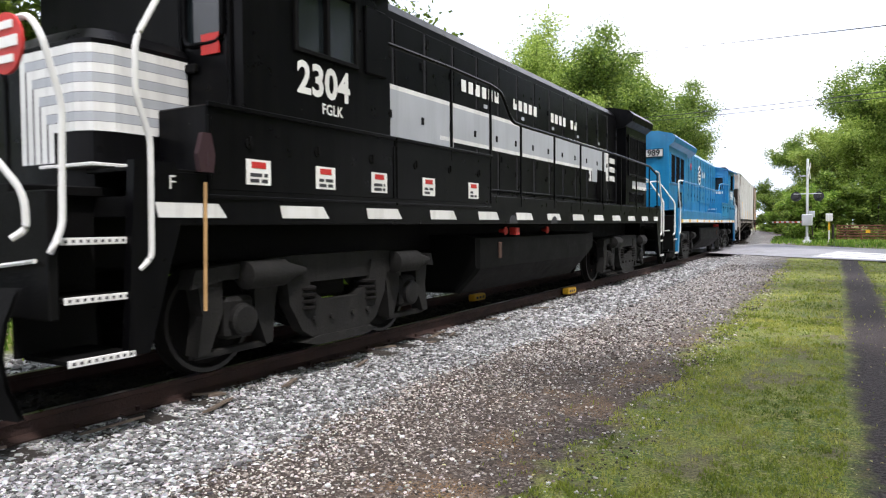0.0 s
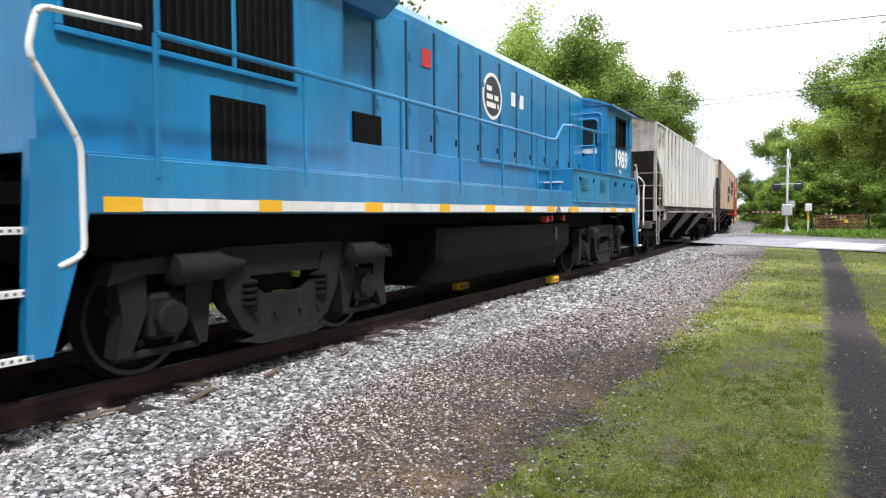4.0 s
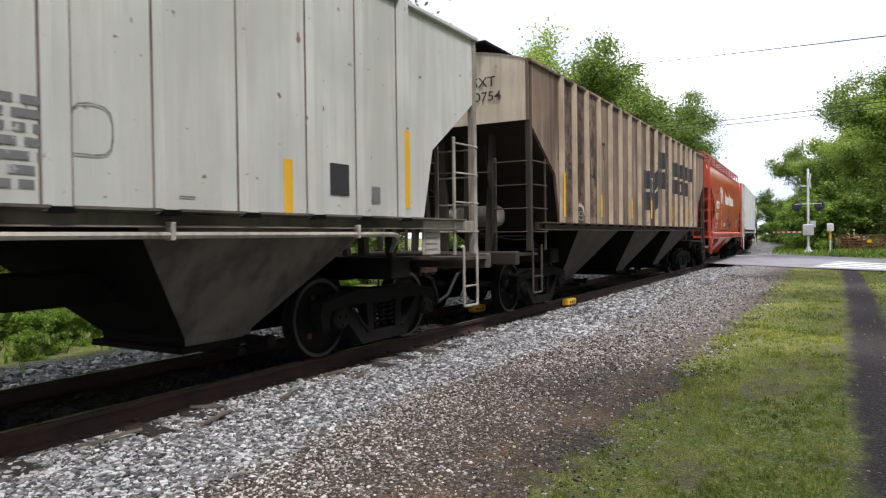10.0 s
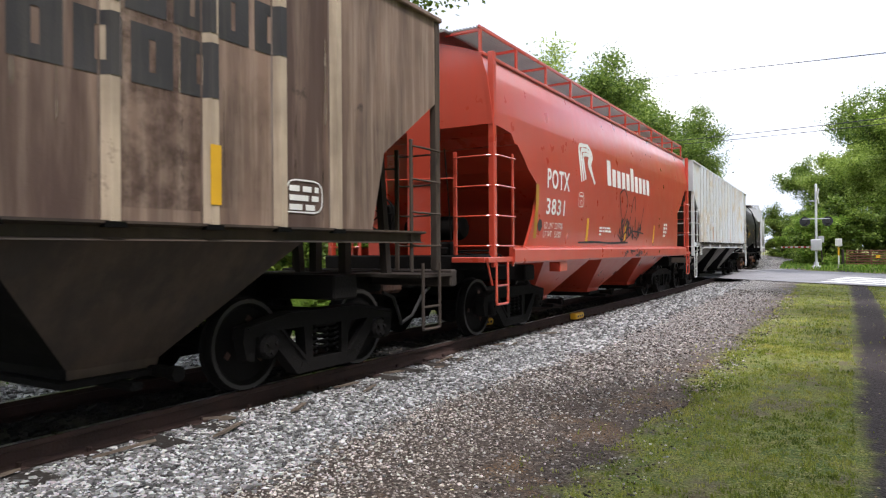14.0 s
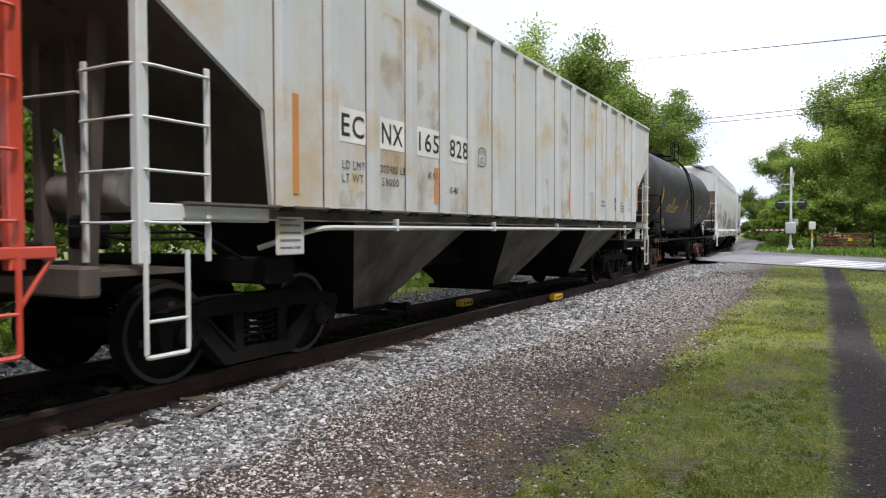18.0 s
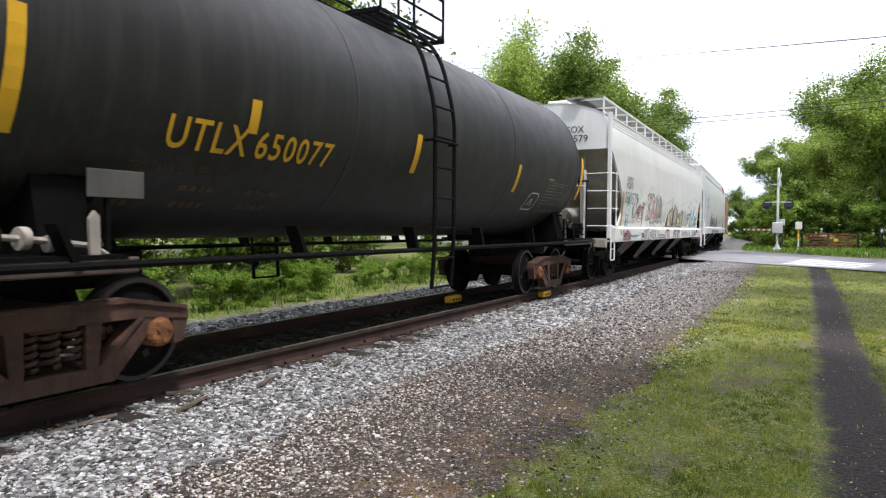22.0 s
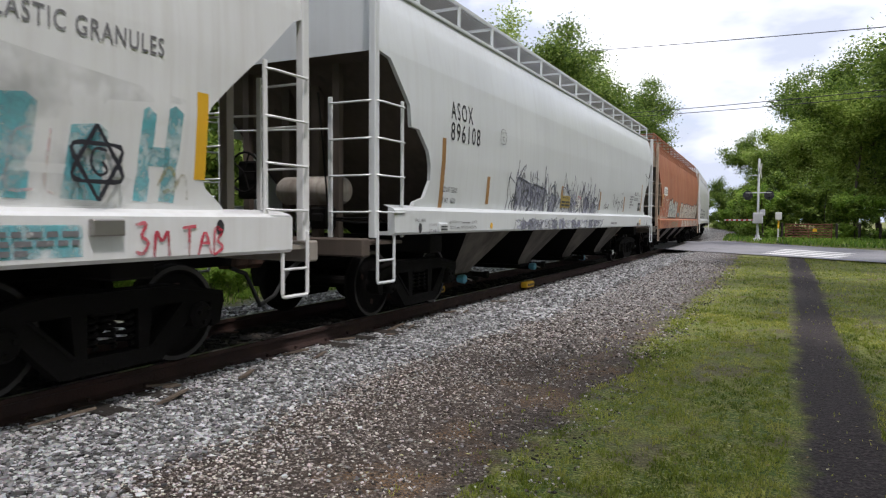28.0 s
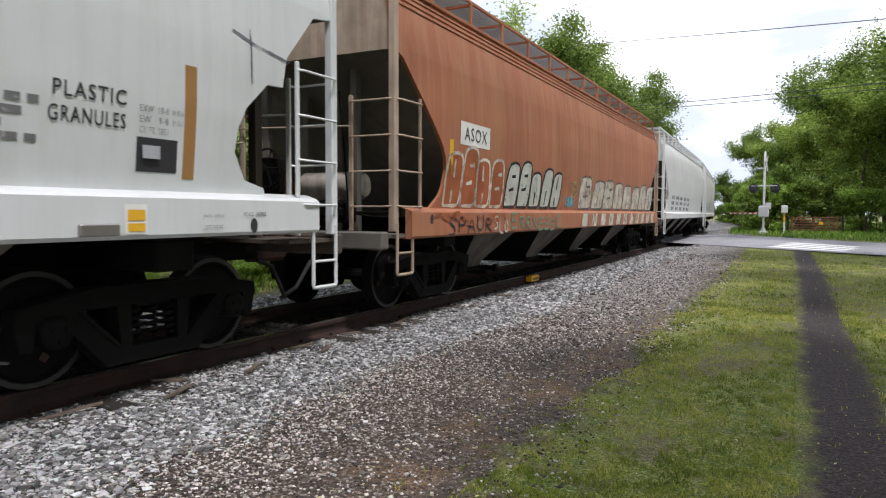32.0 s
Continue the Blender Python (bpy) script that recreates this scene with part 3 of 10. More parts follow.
for i in range(130):
    s = -6 + 0.53 * i
    x, y, th = on_track(s)
    tie = part("sleeper", tie_mesh, TIMBER, track)
    tie.matrix_basis = pose(x + random.uniform(-0.05, 0.05), y, random.uniform(-0.012, 0.004), 0, 0, math.degrees(th) + random.uniform(-1.2, 1.2))
    if 0 < s < 22:
        for q in (-0.7525, 0.7525):
            pl = part("tie_plate", plate_mesh, RAIL_RUST, tie)
            pl.matrix_basis = pose(q, 0, 0)
        for q in (0.7525 - 0.1, 0.7525 + 0.1):
            part("spike", spike_mesh, RAIL_RUST, tie).matrix_basis = pose(q, 0.05, 0)


# loose stones: each a chipped lump
def lumps(count, box, size, flat, keep, seed, mat, name, label):
    rnd = random.Random(seed)
    v, f = [], []
    octa = [(1, 0, 0), (-1, 0, 0), (0, 1, 0), (0, -1, 0), (0, 0, 1), (0, 0, -1)]
    fo = [(0, 2, 4), (2, 1, 4), (1, 3, 4), (3, 0, 4), (2, 0, 5), (1, 2, 5), (3, 1, 5), (0, 3, 5)]
    cube = [(i, j, k) for i in (-0.7, 0.7) for j in (-0.7, 0.7) for k in (-0.6, 0.6)]
    fc = [(0, 1, 3, 2), (4, 6, 7, 5), (0, 4, 5, 1), (2, 3, 7, 6), (0, 2, 6, 4), (1, 5, 7, 3)]
    made = 0
    while made < count:
        x, y = rnd.uniform(box[0], box[1]), box[2] + (box[3] - box[2]) * rnd.random() ** 1.5
        if not keep(x, y, rnd):
            made += 0.2
            continue
        made += 1
        r = rnd.uniform(*size) * (1.0 + 0.5 * (rnd.random() ** 4))
        a, tilt = rnd.uniform(0, 6.28), rnd.uniform(-0.5, 0.5)
        ca, sa, ct, st = math.cos(a), math.sin(a), math.cos(tilt), math.sin(tilt)
        base, faces = (octa, fo) if rnd.random() < 0.5 else (cube, fc)
        n = len(v)
        zc = rise(x, y) + r * 0.25
        ex, ey = rnd.uniform(0.7, 1.4), rnd.uniform(0.6, 1.0)
        for p, q, w in base:
            p, q, w = p * r * ex * rnd.uniform(0.75, 1.2), q * r * ey * rnd.uniform(0.75, 1.2), w * r * flat * rnd.uniform(0.7, 1.2)
            q, w = q * ct - w * st, q * st + w * ct
            v.append((x + p * ca - q * sa, y + p * sa + q * ca, zc + w))
        f += [tuple(i + n for i in t) for t in faces]
    me = bpy.data.meshes.new(name)
    me.from_pydata(v, [], f)
    me.materials.append(mat)
    return tagged(new(name, me), label, "stones", kind="stuff")


def island_tint(name, dark, light, rough=0.9, third=None):
    """Loose pieces, each of its own shade."""
    m = bpy.data.materials.new(name)
    m.use_nodes = True
    t = m.node_tree
    b = t.nodes["Principled BSDF"]
    ge = t.nodes.new("ShaderNodeNewGeometry")
    r = t.nodes.new("ShaderNodeValToRGB")
    e = r.color_ramp.elements
    e[0].color, e[1].color = (*dark, 1), (*light, 1)
    if third:
        e.new(0.5).color = (*third, 1)
    t.links.new(ge.outputs["Random Per Island"], r.inputs["Fac"])
    nz = t.nodes.new("ShaderNodeTexNoise")
    nz.inputs["Scale"].default_value = 45.0
    co = t.nodes.new("ShaderNodeTexCoord")
    t.links.new(co.outputs["Object"], nz.inputs["Vector"])
    mx = t.nodes.new("ShaderNodeMix")
    mx.data_type, mx.blend_type = "RGBA", "MULTIPLY"
    mx.inputs["Factor"].default_value = 0.5
    t.links.new(r.outputs["Color"], mx.inputs["A"])
    t.links.new(nz.outputs["Color"], mx.inputs["B"])
    hs = t.nodes.new("ShaderNodeHueSaturation")
    hs.inputs["Value"].default_value, hs.inputs["Saturation"].default_value = 1.35, 0.9
    t.links.new(mx.outputs["Result"], hs.inputs["Color"])
    t.links.new(hs.outputs["Color"], b.inputs["Base Color"])
    b.inputs["Roughness"].default_value = rough
    return m


BALLAST = island_tint("ballast_stone", (0.035, 0.034, 0.033), (0.56, 0.565, 0.565), third=(0.20, 0.20, 0.198))
PEBBLE = island_tint("dark_gravel", (0.026, 0.02, 0.016), (0.66, 0.61, 0.56), third=(0.085, 0.063, 0.05))
# near-black stones: dirt and under-train shade in one colour
DIRTY_SHADED = island_tint("dirty_shaded_ballast", (0.005, 0.005, 0.005), (0.02, 0.018, 0.016))


def bed_edge(x, y):
    """How far the pale ballast reaches from the track's middle."""
    return float(np.interp(y, [0, 2.8, 4.3, 5.6, 9, 13, 40], [2.6, 2.5, 2.25, 2.12, 2.35, 2.3, 2.3])) + 0.16 * noise.noise(Vector((x * 1.5, y * 1.2, 3)))


def on_bed(x, y, r):
    return 0.86 < beyond(x, y) < bed_edge(x, y) + 0.22 * r.random() ** 3


def on_shoulder(x, y, r):
    e = beyond(x, y)
    if e < bed_edge(x, y) - 0.1 or e > 4.75:
        return False
    thick = 0.75 + 0.5 * noise.noise(Vector((x * 1.3, y * 1.1, 11)))
    if y < 10:
        thick *= 0.35 + 0.65 * float(np.interp(e, [2.7, 3.5], [1, 0]))
    return r.random() < thick * (1.0 if e < 3.9 else 0.45)


lumps(21000, (-5.12, -3.2, 1.2, 12), (0.011, 0.026), 0.5, on_bed, 5, BALLAST, "ballast_stones", "pale grey crushed ballast stones along the rail")
lumps(11000, (-5.3, -3.2, 10, 32), (0.020, 0.042), 0.6, on_bed, 6, BALLAST, "ballast_stones", "pale grey crushed ballast stones along the rail")
lumps(5000, (-8.9, -6.7, 0.5, 26), (0.02, 0.045), 0.6, lambda x, y, r: 0.85 < -beyond(x, y) < 3.2, 7, BALLAST, "ballast_stones", "grey ballast stones on the far shoulder of the track")
lumps(2500, (-6.6, -5.3, 1.0, 20), (0.03, 0.055), 0.55, lambda x, y, r: abs(beyond(x, y)) < 0.66, 8, DIRTY_SHADED, "ballast_stones", "dirty ballast stones between the rails, with the train's shade in their colour")
lumps(30000, (-3.95, -1.1, 1.5, 10), (0.005, 0.014), 0.6, on_shoulder, 9, PEBBLE, "gravel_stones", "small brown and pale gravel stones")
lumps(9000, (-4.0, -1.3, 8, 26), (0.010, 0.022), 0.6, on_shoulder, 10, PEBBLE, "gravel_stones", "small brown and pale gravel stones")
lumps(900, (-3.9, -1.2, 1.5, 14), (0.013, 0.022), 0.5, on_shoulder, 11, BALLAST, "gravel_stones", "stray pale stones on the dirt shoulder")

SPLINTER = surface("grey_brown_splinter", (0.13, 0.10, 0.075), 0.9, var=0.4, size=6, bump=0.4)
# splinters of old timber beside the rail
rnd = random.Random(4)
for k in range(16):
    y = rnd.uniform(1.8, 12)
    x = rnd.uniform(-5.02, -4.55)
    L, a = rnd.uniform(0.12, 0.5), rnd.uniform(60, 115)
    sl = Shape().prism([(-L / 2, 0), (-L / 4, -rnd.uniform(0.015, 0.04)), (L / 2, -0.01), (L / 3, 0.02)], 0, 0.02, "z")
    ob = tagged(new("timber_splinter", sl.mesh("timber_splinter", SPLINTER)), "grey splinter of old sleeper lying in the ballast", "wood scrap", "splinters by the rail")
    ob.matrix_basis = pose(x, y, rise(x, y) + 0.03, rnd.uniform(-6, 6), rnd.uniform(-6, 6), a)


# yellow track boxes
def track_box(x, y, turn):
    ob = thing("track_box", "small yellow metal track device clamped beside the rail", "track device", "yellow devices on the track")
    part("case", Shape().box(-0.075, 0.075, -0.24, 0.24, -0.13, 0.0, 0.02), YELLOW, ob)
    for q in (-0.13, 0.0, 0.13):
        part("slot", Shape().box(0.07, 0.08, q - 0.04, q + 0.04, -0.09, -0.045, 0.003), INK, ob)
    part("bracket", Shape().box(-0.12, 0.1, -0.16, 0.16, -0.17, -0.13, 0.006), RAIL_RUST, ob)
    ob.matrix_basis = pose(x, y, 0.0, 0, 0, turn)


track_box(-5.07, 14.05, 0)
track_box(-6.25, 12.0, 0)


# ---- road over the crossing ----
def road_z(x, y):
    e = abs(beyond(x, y))
    return max(rise(x, y) + 0.03, -0.02) if e > 2.2 else -0.012 + (max(rise(x, y) + 0.03, -0.02) + 0.012) * float(np.interp(e, [1.2, 2.2], [0, 1]))


ASPHALT = surface("grey_asphalt", (0.25, 0.25, 0.265), 0.9, var=0.12, size=0.6, speck=(0.3, 0.3, 0.3), speck_at=0.62, speck_size=60, blotch=(0.11, 0.11, 0.115), blotch_at=0.6, blotch_size=0.7, bump=0.4, grain=90)
rows = []
for i in range(90):
    x = -46 + i * 1.05
    lo, hi = 29.3 - 0.80 * x + 0.25 * noise.noise(Vector((x, 0, 0))), 41.2 - 1.05 * x
    rows.append([(x, lo + (hi - lo) * k / 14, road_z(x, lo + (hi - lo) * k / 14)) for k in range(15)])
road = tagged(new("road", Shape().grid(rows).mesh("road", ASPHALT)), "worn grey asphalt road over the level crossing", "road", kind="structure")
MARK = surface("road_paint", (0.74, 0.74, 0.73), 0.7, var=0.1, blotch=(0.3, 0.3, 0.3), blotch_at=0.64, blotch_size=6)
for k in range(4):
    ox, oy = -1.05 + 0.22 * k, 31.6 + 1.25 * k
    pts = []
    for i in range(7):
        q = i / 6
        x, y = ox + 2.6 * q, oy - 2.6 * q
        pts.append([(x, y, road_z(x, y) + 0.006), (x + 0.35, y + 0.5, road_z(x + 0.35, y + 0.5) + 0.006)])
    part("road_marking", Shape().grid(pts), MARK, road, "white painted crossing bar")


# ---- grass ----
def leaf_material(name, a, b, c, through=0.25, drift=0.0):
    """Leaves and blades: each of its own green, some light let through."""
    m = bpy.data.materials.new(name)
    m.use_nodes = True
    t = m.node_tree
    p = t.nodes["Principled BSDF"]
    ge = t.nodes.new("ShaderNodeNewGeometry")
    r = t.nodes.new("ShaderNodeValToRGB")
    e = r.color_ramp.elements
    e[0].color, e[1].color = (*a, 1), (*c, 1)
    e.new(0.5).color = (*b, 1)
    fac = ge.outputs["Random Per Island"]
    if drift:
        co = t.nodes.new("ShaderNodeTexCoord")
        nz = t.nodes.new("ShaderNodeTexNoise")
        nz.inputs["Scale"].default_value, nz.inputs["Detail"].default_value = drift, 5.0
        t.links.new(co.outputs["Object"], nz.inputs["Vector"])
        mr = t.nodes.new("ShaderNodeMapRange")
        mr.inputs["From Min"].default_value, mr.inputs["From Max"].default_value = 0.36, 0.64
        t.links.new(nz.outputs["Fac"], mr.inputs["Value"])
        fac = math_node(t, "ADD", math_node(t, "MULTIPLY", fac, 0.4), math_node(t, "MULTIPLY", mr.outputs["Result"], 0.6))
    t.links.new(fac, r.inputs["Fac"])
    t.links.new(r.outputs["Color"], p.inputs["Base Color"])
    p.inputs["Roughness"].default_value = 0.55
    tr = t.nodes.new("ShaderNodeBsdfTranslucent")
    t.links.new(r.outputs["Color"], tr.inputs["Color"])
    mx = t.nodes.new("ShaderNodeMixShader")
    mx.inputs[0].default_value = through
    out = t.nodes["Material Output"]
    t.links.new(p.outputs[0], mx.inputs[1])
    t.links.new(tr.outputs[0], mx.inputs[2])
    t.links.new(mx.outputs[0], out.inputs["Surface"])
    return m


GRASS = leaf_material("grass_blades", (0.07, 0.12, 0.016), (0.27, 0.32, 0.04), (0.60, 0.56, 0.17), 0.25, 1.6)
WEEDS = leaf_material("weed_blades", (0.07, 0.15, 0.018), (0.15, 0.29, 0.03), (0.27, 0.38, 0.06), 0.45)


def blades(name, label, count, box, height, width, keep, seed, mat, power=1.6):
    rnd = random.Random(seed)
    v, f = [], []
    for _ in range(count):
        x, y = rnd.uniform(box[0], box[1]), box[2] + (box[3] - box[2]) * rnd.random() ** power
        if not keep(x, y, rnd):
            continue
        hgt, w, a, lean = rnd.uniform(*height), rnd.uniform(*width), rnd.uniform(0, 6.28), rnd.uniform(0, 0.8)
        z, b = rise(x, y), rnd.uniform(0, 6.28)
        n = len(v)
        dx, dy = math.cos(a) * w, math.sin(a) * w
        lx, ly = math.cos(b) * lean * hgt, math.sin(b) * lean * hgt
        v += [(x - dx, y - dy, z), (x + dx, y + dy, z), (x + lx * 0.4 + dx * 0.7, y + ly * 0.4 + dy * 0.7, z + hgt * 0.6), (x + lx, y + ly, z + hgt)]
        f += [(n, n + 1, n + 2), (n, n + 2, n + 3)]
    me = bpy.data.meshes.new(name)
    me.from_pydata(v, [], f)
    me.materials.append(mat)
    return tagged(new(name, me), label, "grass", kind="stuff")


def lawn(x, y, r):
    n = noise.noise(Vector((x * 1.1, y * 0.7, 7))) * 0.6 + noise.noise(Vector((x * 4, y * 3, 2))) * 0.25
    t = beyond(x, y)
    if 5.98 < t + n * 0.12 < 6.62:
        return r.random() < 0.008
    clump = noise.noise(Vector((x * 9, y * 7, 4)))
    if t < 4.3 + 0.5 * n:
        return t > 3.7 + 0.5 * n and clump > 0.25 and r.random() < 0.10
    return r.random() < 0.42 + n * 1.3 + clump * 1.1


blades("grass", "short worn yellow-green grass", 230000, (-2.2, 3.2, 2.6, 13), (0.008, 0.034), (0.003, 0.008), lawn, 21, GRASS)
blades("grass", "short worn yellow-green grass", 60000, (-2.2, 6.0, 10, 29), (0.02, 0.05), (0.007, 0.016), lawn, 22, GRASS, 1.2)
blades("weeds", "bright green weeds along the far side of the track", 9000, (-12.5, -8.6, 1, 42), (0.05, 0.17), (0.008, 0.02), lambda x, y, r: -beyond(x, y) > 3.1 + 0.7 * noise.noise(Vector((x, y, 0))) + 0.6 * r.random(), 23, WEEDS, 1.3)
blades("weeds", "bright green verge beyond the road", 9000, (-7, 12, 40, 66), (0.08, 0.3), (0.02, 0.05), lambda x, y, r: y > 42.5 - 1.05 * x and beyond(x, y) > 3.0, 24, WEEDS, 1.0)

# yellowed leaves lying on the grass and gravel
LITTER = leaf_material("fallen_leaf", (0.20, 0.11, 0.04), (0.42, 0.40, 0.13), (0.60, 0.58, 0.32), 0.1)
rnd = random.Random(52)
v, f = [], []
for _ in range(420):
    x, y = rnd.uniform(-2.4, 2.0), 2.8 + 17 * rnd.random() ** 1.5
    a, k, z = rnd.uniform(0, 6.28), rnd.uniform(0.010, 0.024), rise(x, y) + rnd.uniform(0.012, 0.03)
    c, q, n = math.cos(a) * k, math.sin(a) * k, len(v)
    v += [(x - c, y - q, z), (x + q * 0.5, y - c * 0.5, z + k * 0.3), (x + c, y + q, z + k * 0.1), (x - q * 0.5, y + c * 0.5, z + k * 0.2)]
    f.append((n, n + 1, n + 2, n + 3))
me = bpy.data.meshes.new("fallen_leaves")
me.from_pydata(v, [], f)
me.materials.append(LITTER)
tagged(new("fallen_leaves", me), "small yellowed leaves scattered over grass and gravel", "leaves", kind="stuff")


# ---- trees ----
BARK = surface("tree_bark", (0.075, 0.06, 0.048), 0.95, var=0.35, size=3, bump=0.7, grain=14)
LEAF_A = leaf_material("leaves_bright", (0.12, 0.20, 0.03), (0.29, 0.40, 0.065), (0.52, 0.62, 0.17), 0.55)
LEAF_B = leaf_material("leaves_deep", (0.05, 0.10, 0.014), (0.14, 0.225, 0.03), (0.30, 0.40, 0.075), 0.45)


def crown_and_trunk(seed, tall, wide, leaves, leaf, low=0.25):
    """Meshes of one tree: a tapered trunk with limbs, and a crown of small leaves gathered at the twigs."""
    rnd = random.Random(seed)
    wood = Shape()
    tips = []

    def limb(p, d, length, r, depth):
        pts, q, dd = [p], Vector(p), Vector(d).normalized()
        n = 5 if depth == 0 else 3
        for i in range(n):
            dd = (dd + Vector((rnd.uniform(-1, 1), rnd.uniform(-1, 1), rnd.uniform(-0.3, 0.6))) * (0.10 if depth == 0 else 0.28)).normalized()
            q = q + dd * length / n
            pts.append(q.copy())
            if depth > 0 or i >= 2:
                tips.append((q.copy(), depth))
        rings = []
        for i, c in enumerate(pts):
            k = r * (1 - 0.72 * i / n)
            m = 7 if depth == 0 else 5
            rings.append([(c[0] + k * math.cos(a * math.tau / m), c[1] + k * math.sin(a * math.tau / m), c[2]) for a in range(m)])
        wood.grid(rings, True)
        if depth < 2:
            for i in range(9 if depth == 0 else 4):
                u = rnd.uniform(low, 1.0) if depth == 0 else rnd.uniform(0.3, 1.0)
                j = min(n - 1, int(u * n))
                base = Vector(pts[j]).lerp(Vector(pts[j + 1]), u * n - j)
                a = rnd.uniform(0, math.tau)
                out = Vector((math.cos(a), math.sin(a), rnd.uniform(0.15, 0.9)))
                limb(base, out, length * (0.34 if depth == 0 else 0.5) * rnd.uniform(0.7, 1.25) * (wide if depth == 0 else 1), r * (0.42 if depth == 0 else 0.5), depth + 1)

    limb(Vector((0, 0, -0.2)), Vector((0, 0, 1)), tall * 0.92, tall * 0.017, 0)
    v, f = [], []
    tips = [q for q in tips if q[0].z > tall * low * 0.8]
    for _ in range(leaves):
        c, depth = tips[rnd.randrange(len(tips))]
        s = tall * (0.046 if depth else 0.034)
        p = c + Vector((rnd.gauss(0, s), rnd.gauss(0, s), rnd.gauss(0, s * 0.75)))
        a = Vector((rnd.uniform(-1, 1), rnd.uniform(-1, 1), rnd.uniform(-0.6, 0.6))).normalized()
        b = a.cross(Vector((rnd.uniform(-1, 1), rnd.uniform(-1, 1), rnd.uniform(-1, 1)))).normalized()
        k = leaf * rnd.uniform(0.75, 1.6)
        n = len(v)
        v += [p - a * k, p + b * k * 0.55, p + a * k, p - b * k * 0.55]
        f.append((n, n + 1, n + 2, n + 3))
    return wood, v, f


def tree_kind(seed, tall, wide, leaves, leaf, mat, low=0.25, name="tree", label="tall leafy green tree at the wood's edge", cat="tree", group="trees round the crossing"):
    wood, v, f = crown_and_trunk(seed, tall, wide, leaves, leaf, low)
    ob = thing(name, label, cat, group)
    part("trunk", wood, BARK, ob)
    me = bpy.data.meshes.new("crown")
    me.from_pydata(v, [], f)
    me.materials.append(mat)
    part("crown", me, mat, ob)
    return ob


LEAF_W = leaf_material("weed_leaves", (0.10, 0.20, 0.025), (0.22, 0.37, 0.05), (0.40, 0.52, 0.10), 0.55)
tree_a = tree_kind(1, 14.0, 1.0, 44000, 0.098, LEAF_A)
tree_b = tree_kind(2, 13.0, 1.15, 44000, 0.098, LEAF_B)
tree_c = tree_kind(3, 12.0, 0.9, 38000, 0.094, LEAF_A, 0.15)
tree_d = tree_kind(4, 15.5, 1.05, 46000, 0.10, LEAF_B, 0.2)
bush_a = tree_kind(5, 2.4, 1.5, 5760, 0.052, LEAF_W, 0.05, "bush", "dense green roadside bush", "bush", "bushes along the wood's edge")
bush_b = tree_kind(6, 3.4, 1.3, 6480, 0.07, LEAF_B, 0.05, "bush", "dark green bush at the wood's edge", "bush", "bushes along the wood's edge")
tree_e = tree_kind(8, 9.0, 1.1, 28000, 0.09, LEAF_A, 0.12, label="smaller bright green tree at the wood's edge")
tree_f = tree_kind(9, 7.5, 1.2, 24000, 0.08, LEAF_B, 0.1, label="low dark green tree at the wood's edge")
tall = {tree_a: 14.0, tree_b: 13.0, tree_c: 12.0, tree_d: 15.5, tree_e: 9.0, tree_f: 7.5}
kinds = [tree_a, tree_b, tree_c, tree_d, tree_e, tree_e, tree_f]
homes = {tree_a: (-18.0, 54), tree_b: (-24, 25), tree_c: (-18.5, 60), tree_d: (-15.5, 21), tree_e: (4.5, 59), tree_f: (-18.5, 140)}
for ob, (x, y) in homes.items():
    ob.matrix_basis = pose(x, y, rise(x, y), 0, 0, 30)
rnd = random.Random(77)
# along, across, kind, height in metres
spots = [(9, -15.5, 1, 13), (3, -17, 3, 15), (-4, -16, 0, 14), (14.5, -16.5, 0, 14), (31, -22.5, 2, 11), (38, -25.5, 3, 13),
         (47.5, -16.2, 0, 13.2), (51, -18.5, 3, 15.2), (56, -19, 1, 15.6), (62.5, -19.6, 0, 16.4), (69, -20, 3, 17), (76, -20.3, 1, 17.4), (83, -20.2, 0, 18), (90, -20.2, 3, 18.5),
         (98, -20.4, 1, 17.5), (106, -21.5, 0, 16.5), (115, -23.5, 2, 15.5), (125, -26, 0, 15), (138, -30, 1, 15), (80, -25, 3, 17), (66, -25, 1, 15),
         (61, 6.2, 1, 13), (65, 4.2, 2, 12), (68, 1.5, 5, 8.5), (66, 9.5, 0, 14), (57, 10.5, 1, 13), (72, 2.9, 2, 11.5), (79, 0.8, 5, 10.5), (88, -1.5, 5, 9), (98, -5, 6, 7.5), (110, -8.5, 6, 7.5), (125, -14, 6, 7.5), (70, 7.8, 3, 14),
         (53, 14.5, 0, 14), (49, 11.0, 3, 15), (62, 15, 2, 12), (78, 6, 0, 14), (86, 4, 3, 15), (97, 0, 1, 13), (50, 19, 2, 12), (112, -3, 1, 13), (38, 10.3, 3, 18), (3.0, 7.4, 1, 12),
         (22, -22, 0, 14), (12, -22, 2, 12), (5, -23, 1, 13), (18, -26, 3, 15), (28, -28, 1, 13), (43, -29, 0, 14), (54, -32, 3, 15), (70, -24, 0, 15), (0, -25, 0, 14)]
for y, x, k, high in spots:
    copy_thing(kinds[k], pose(x, y, rise(x, y) - 0.1, 0, 0, rnd.uniform(0, 360)) @ Matrix.Scale((0.95 if y < 36 else 0.85 if x < -15 else 0.93) * high / tall[kinds[k]] * rnd.uniform(0.97, 1.03), 4))
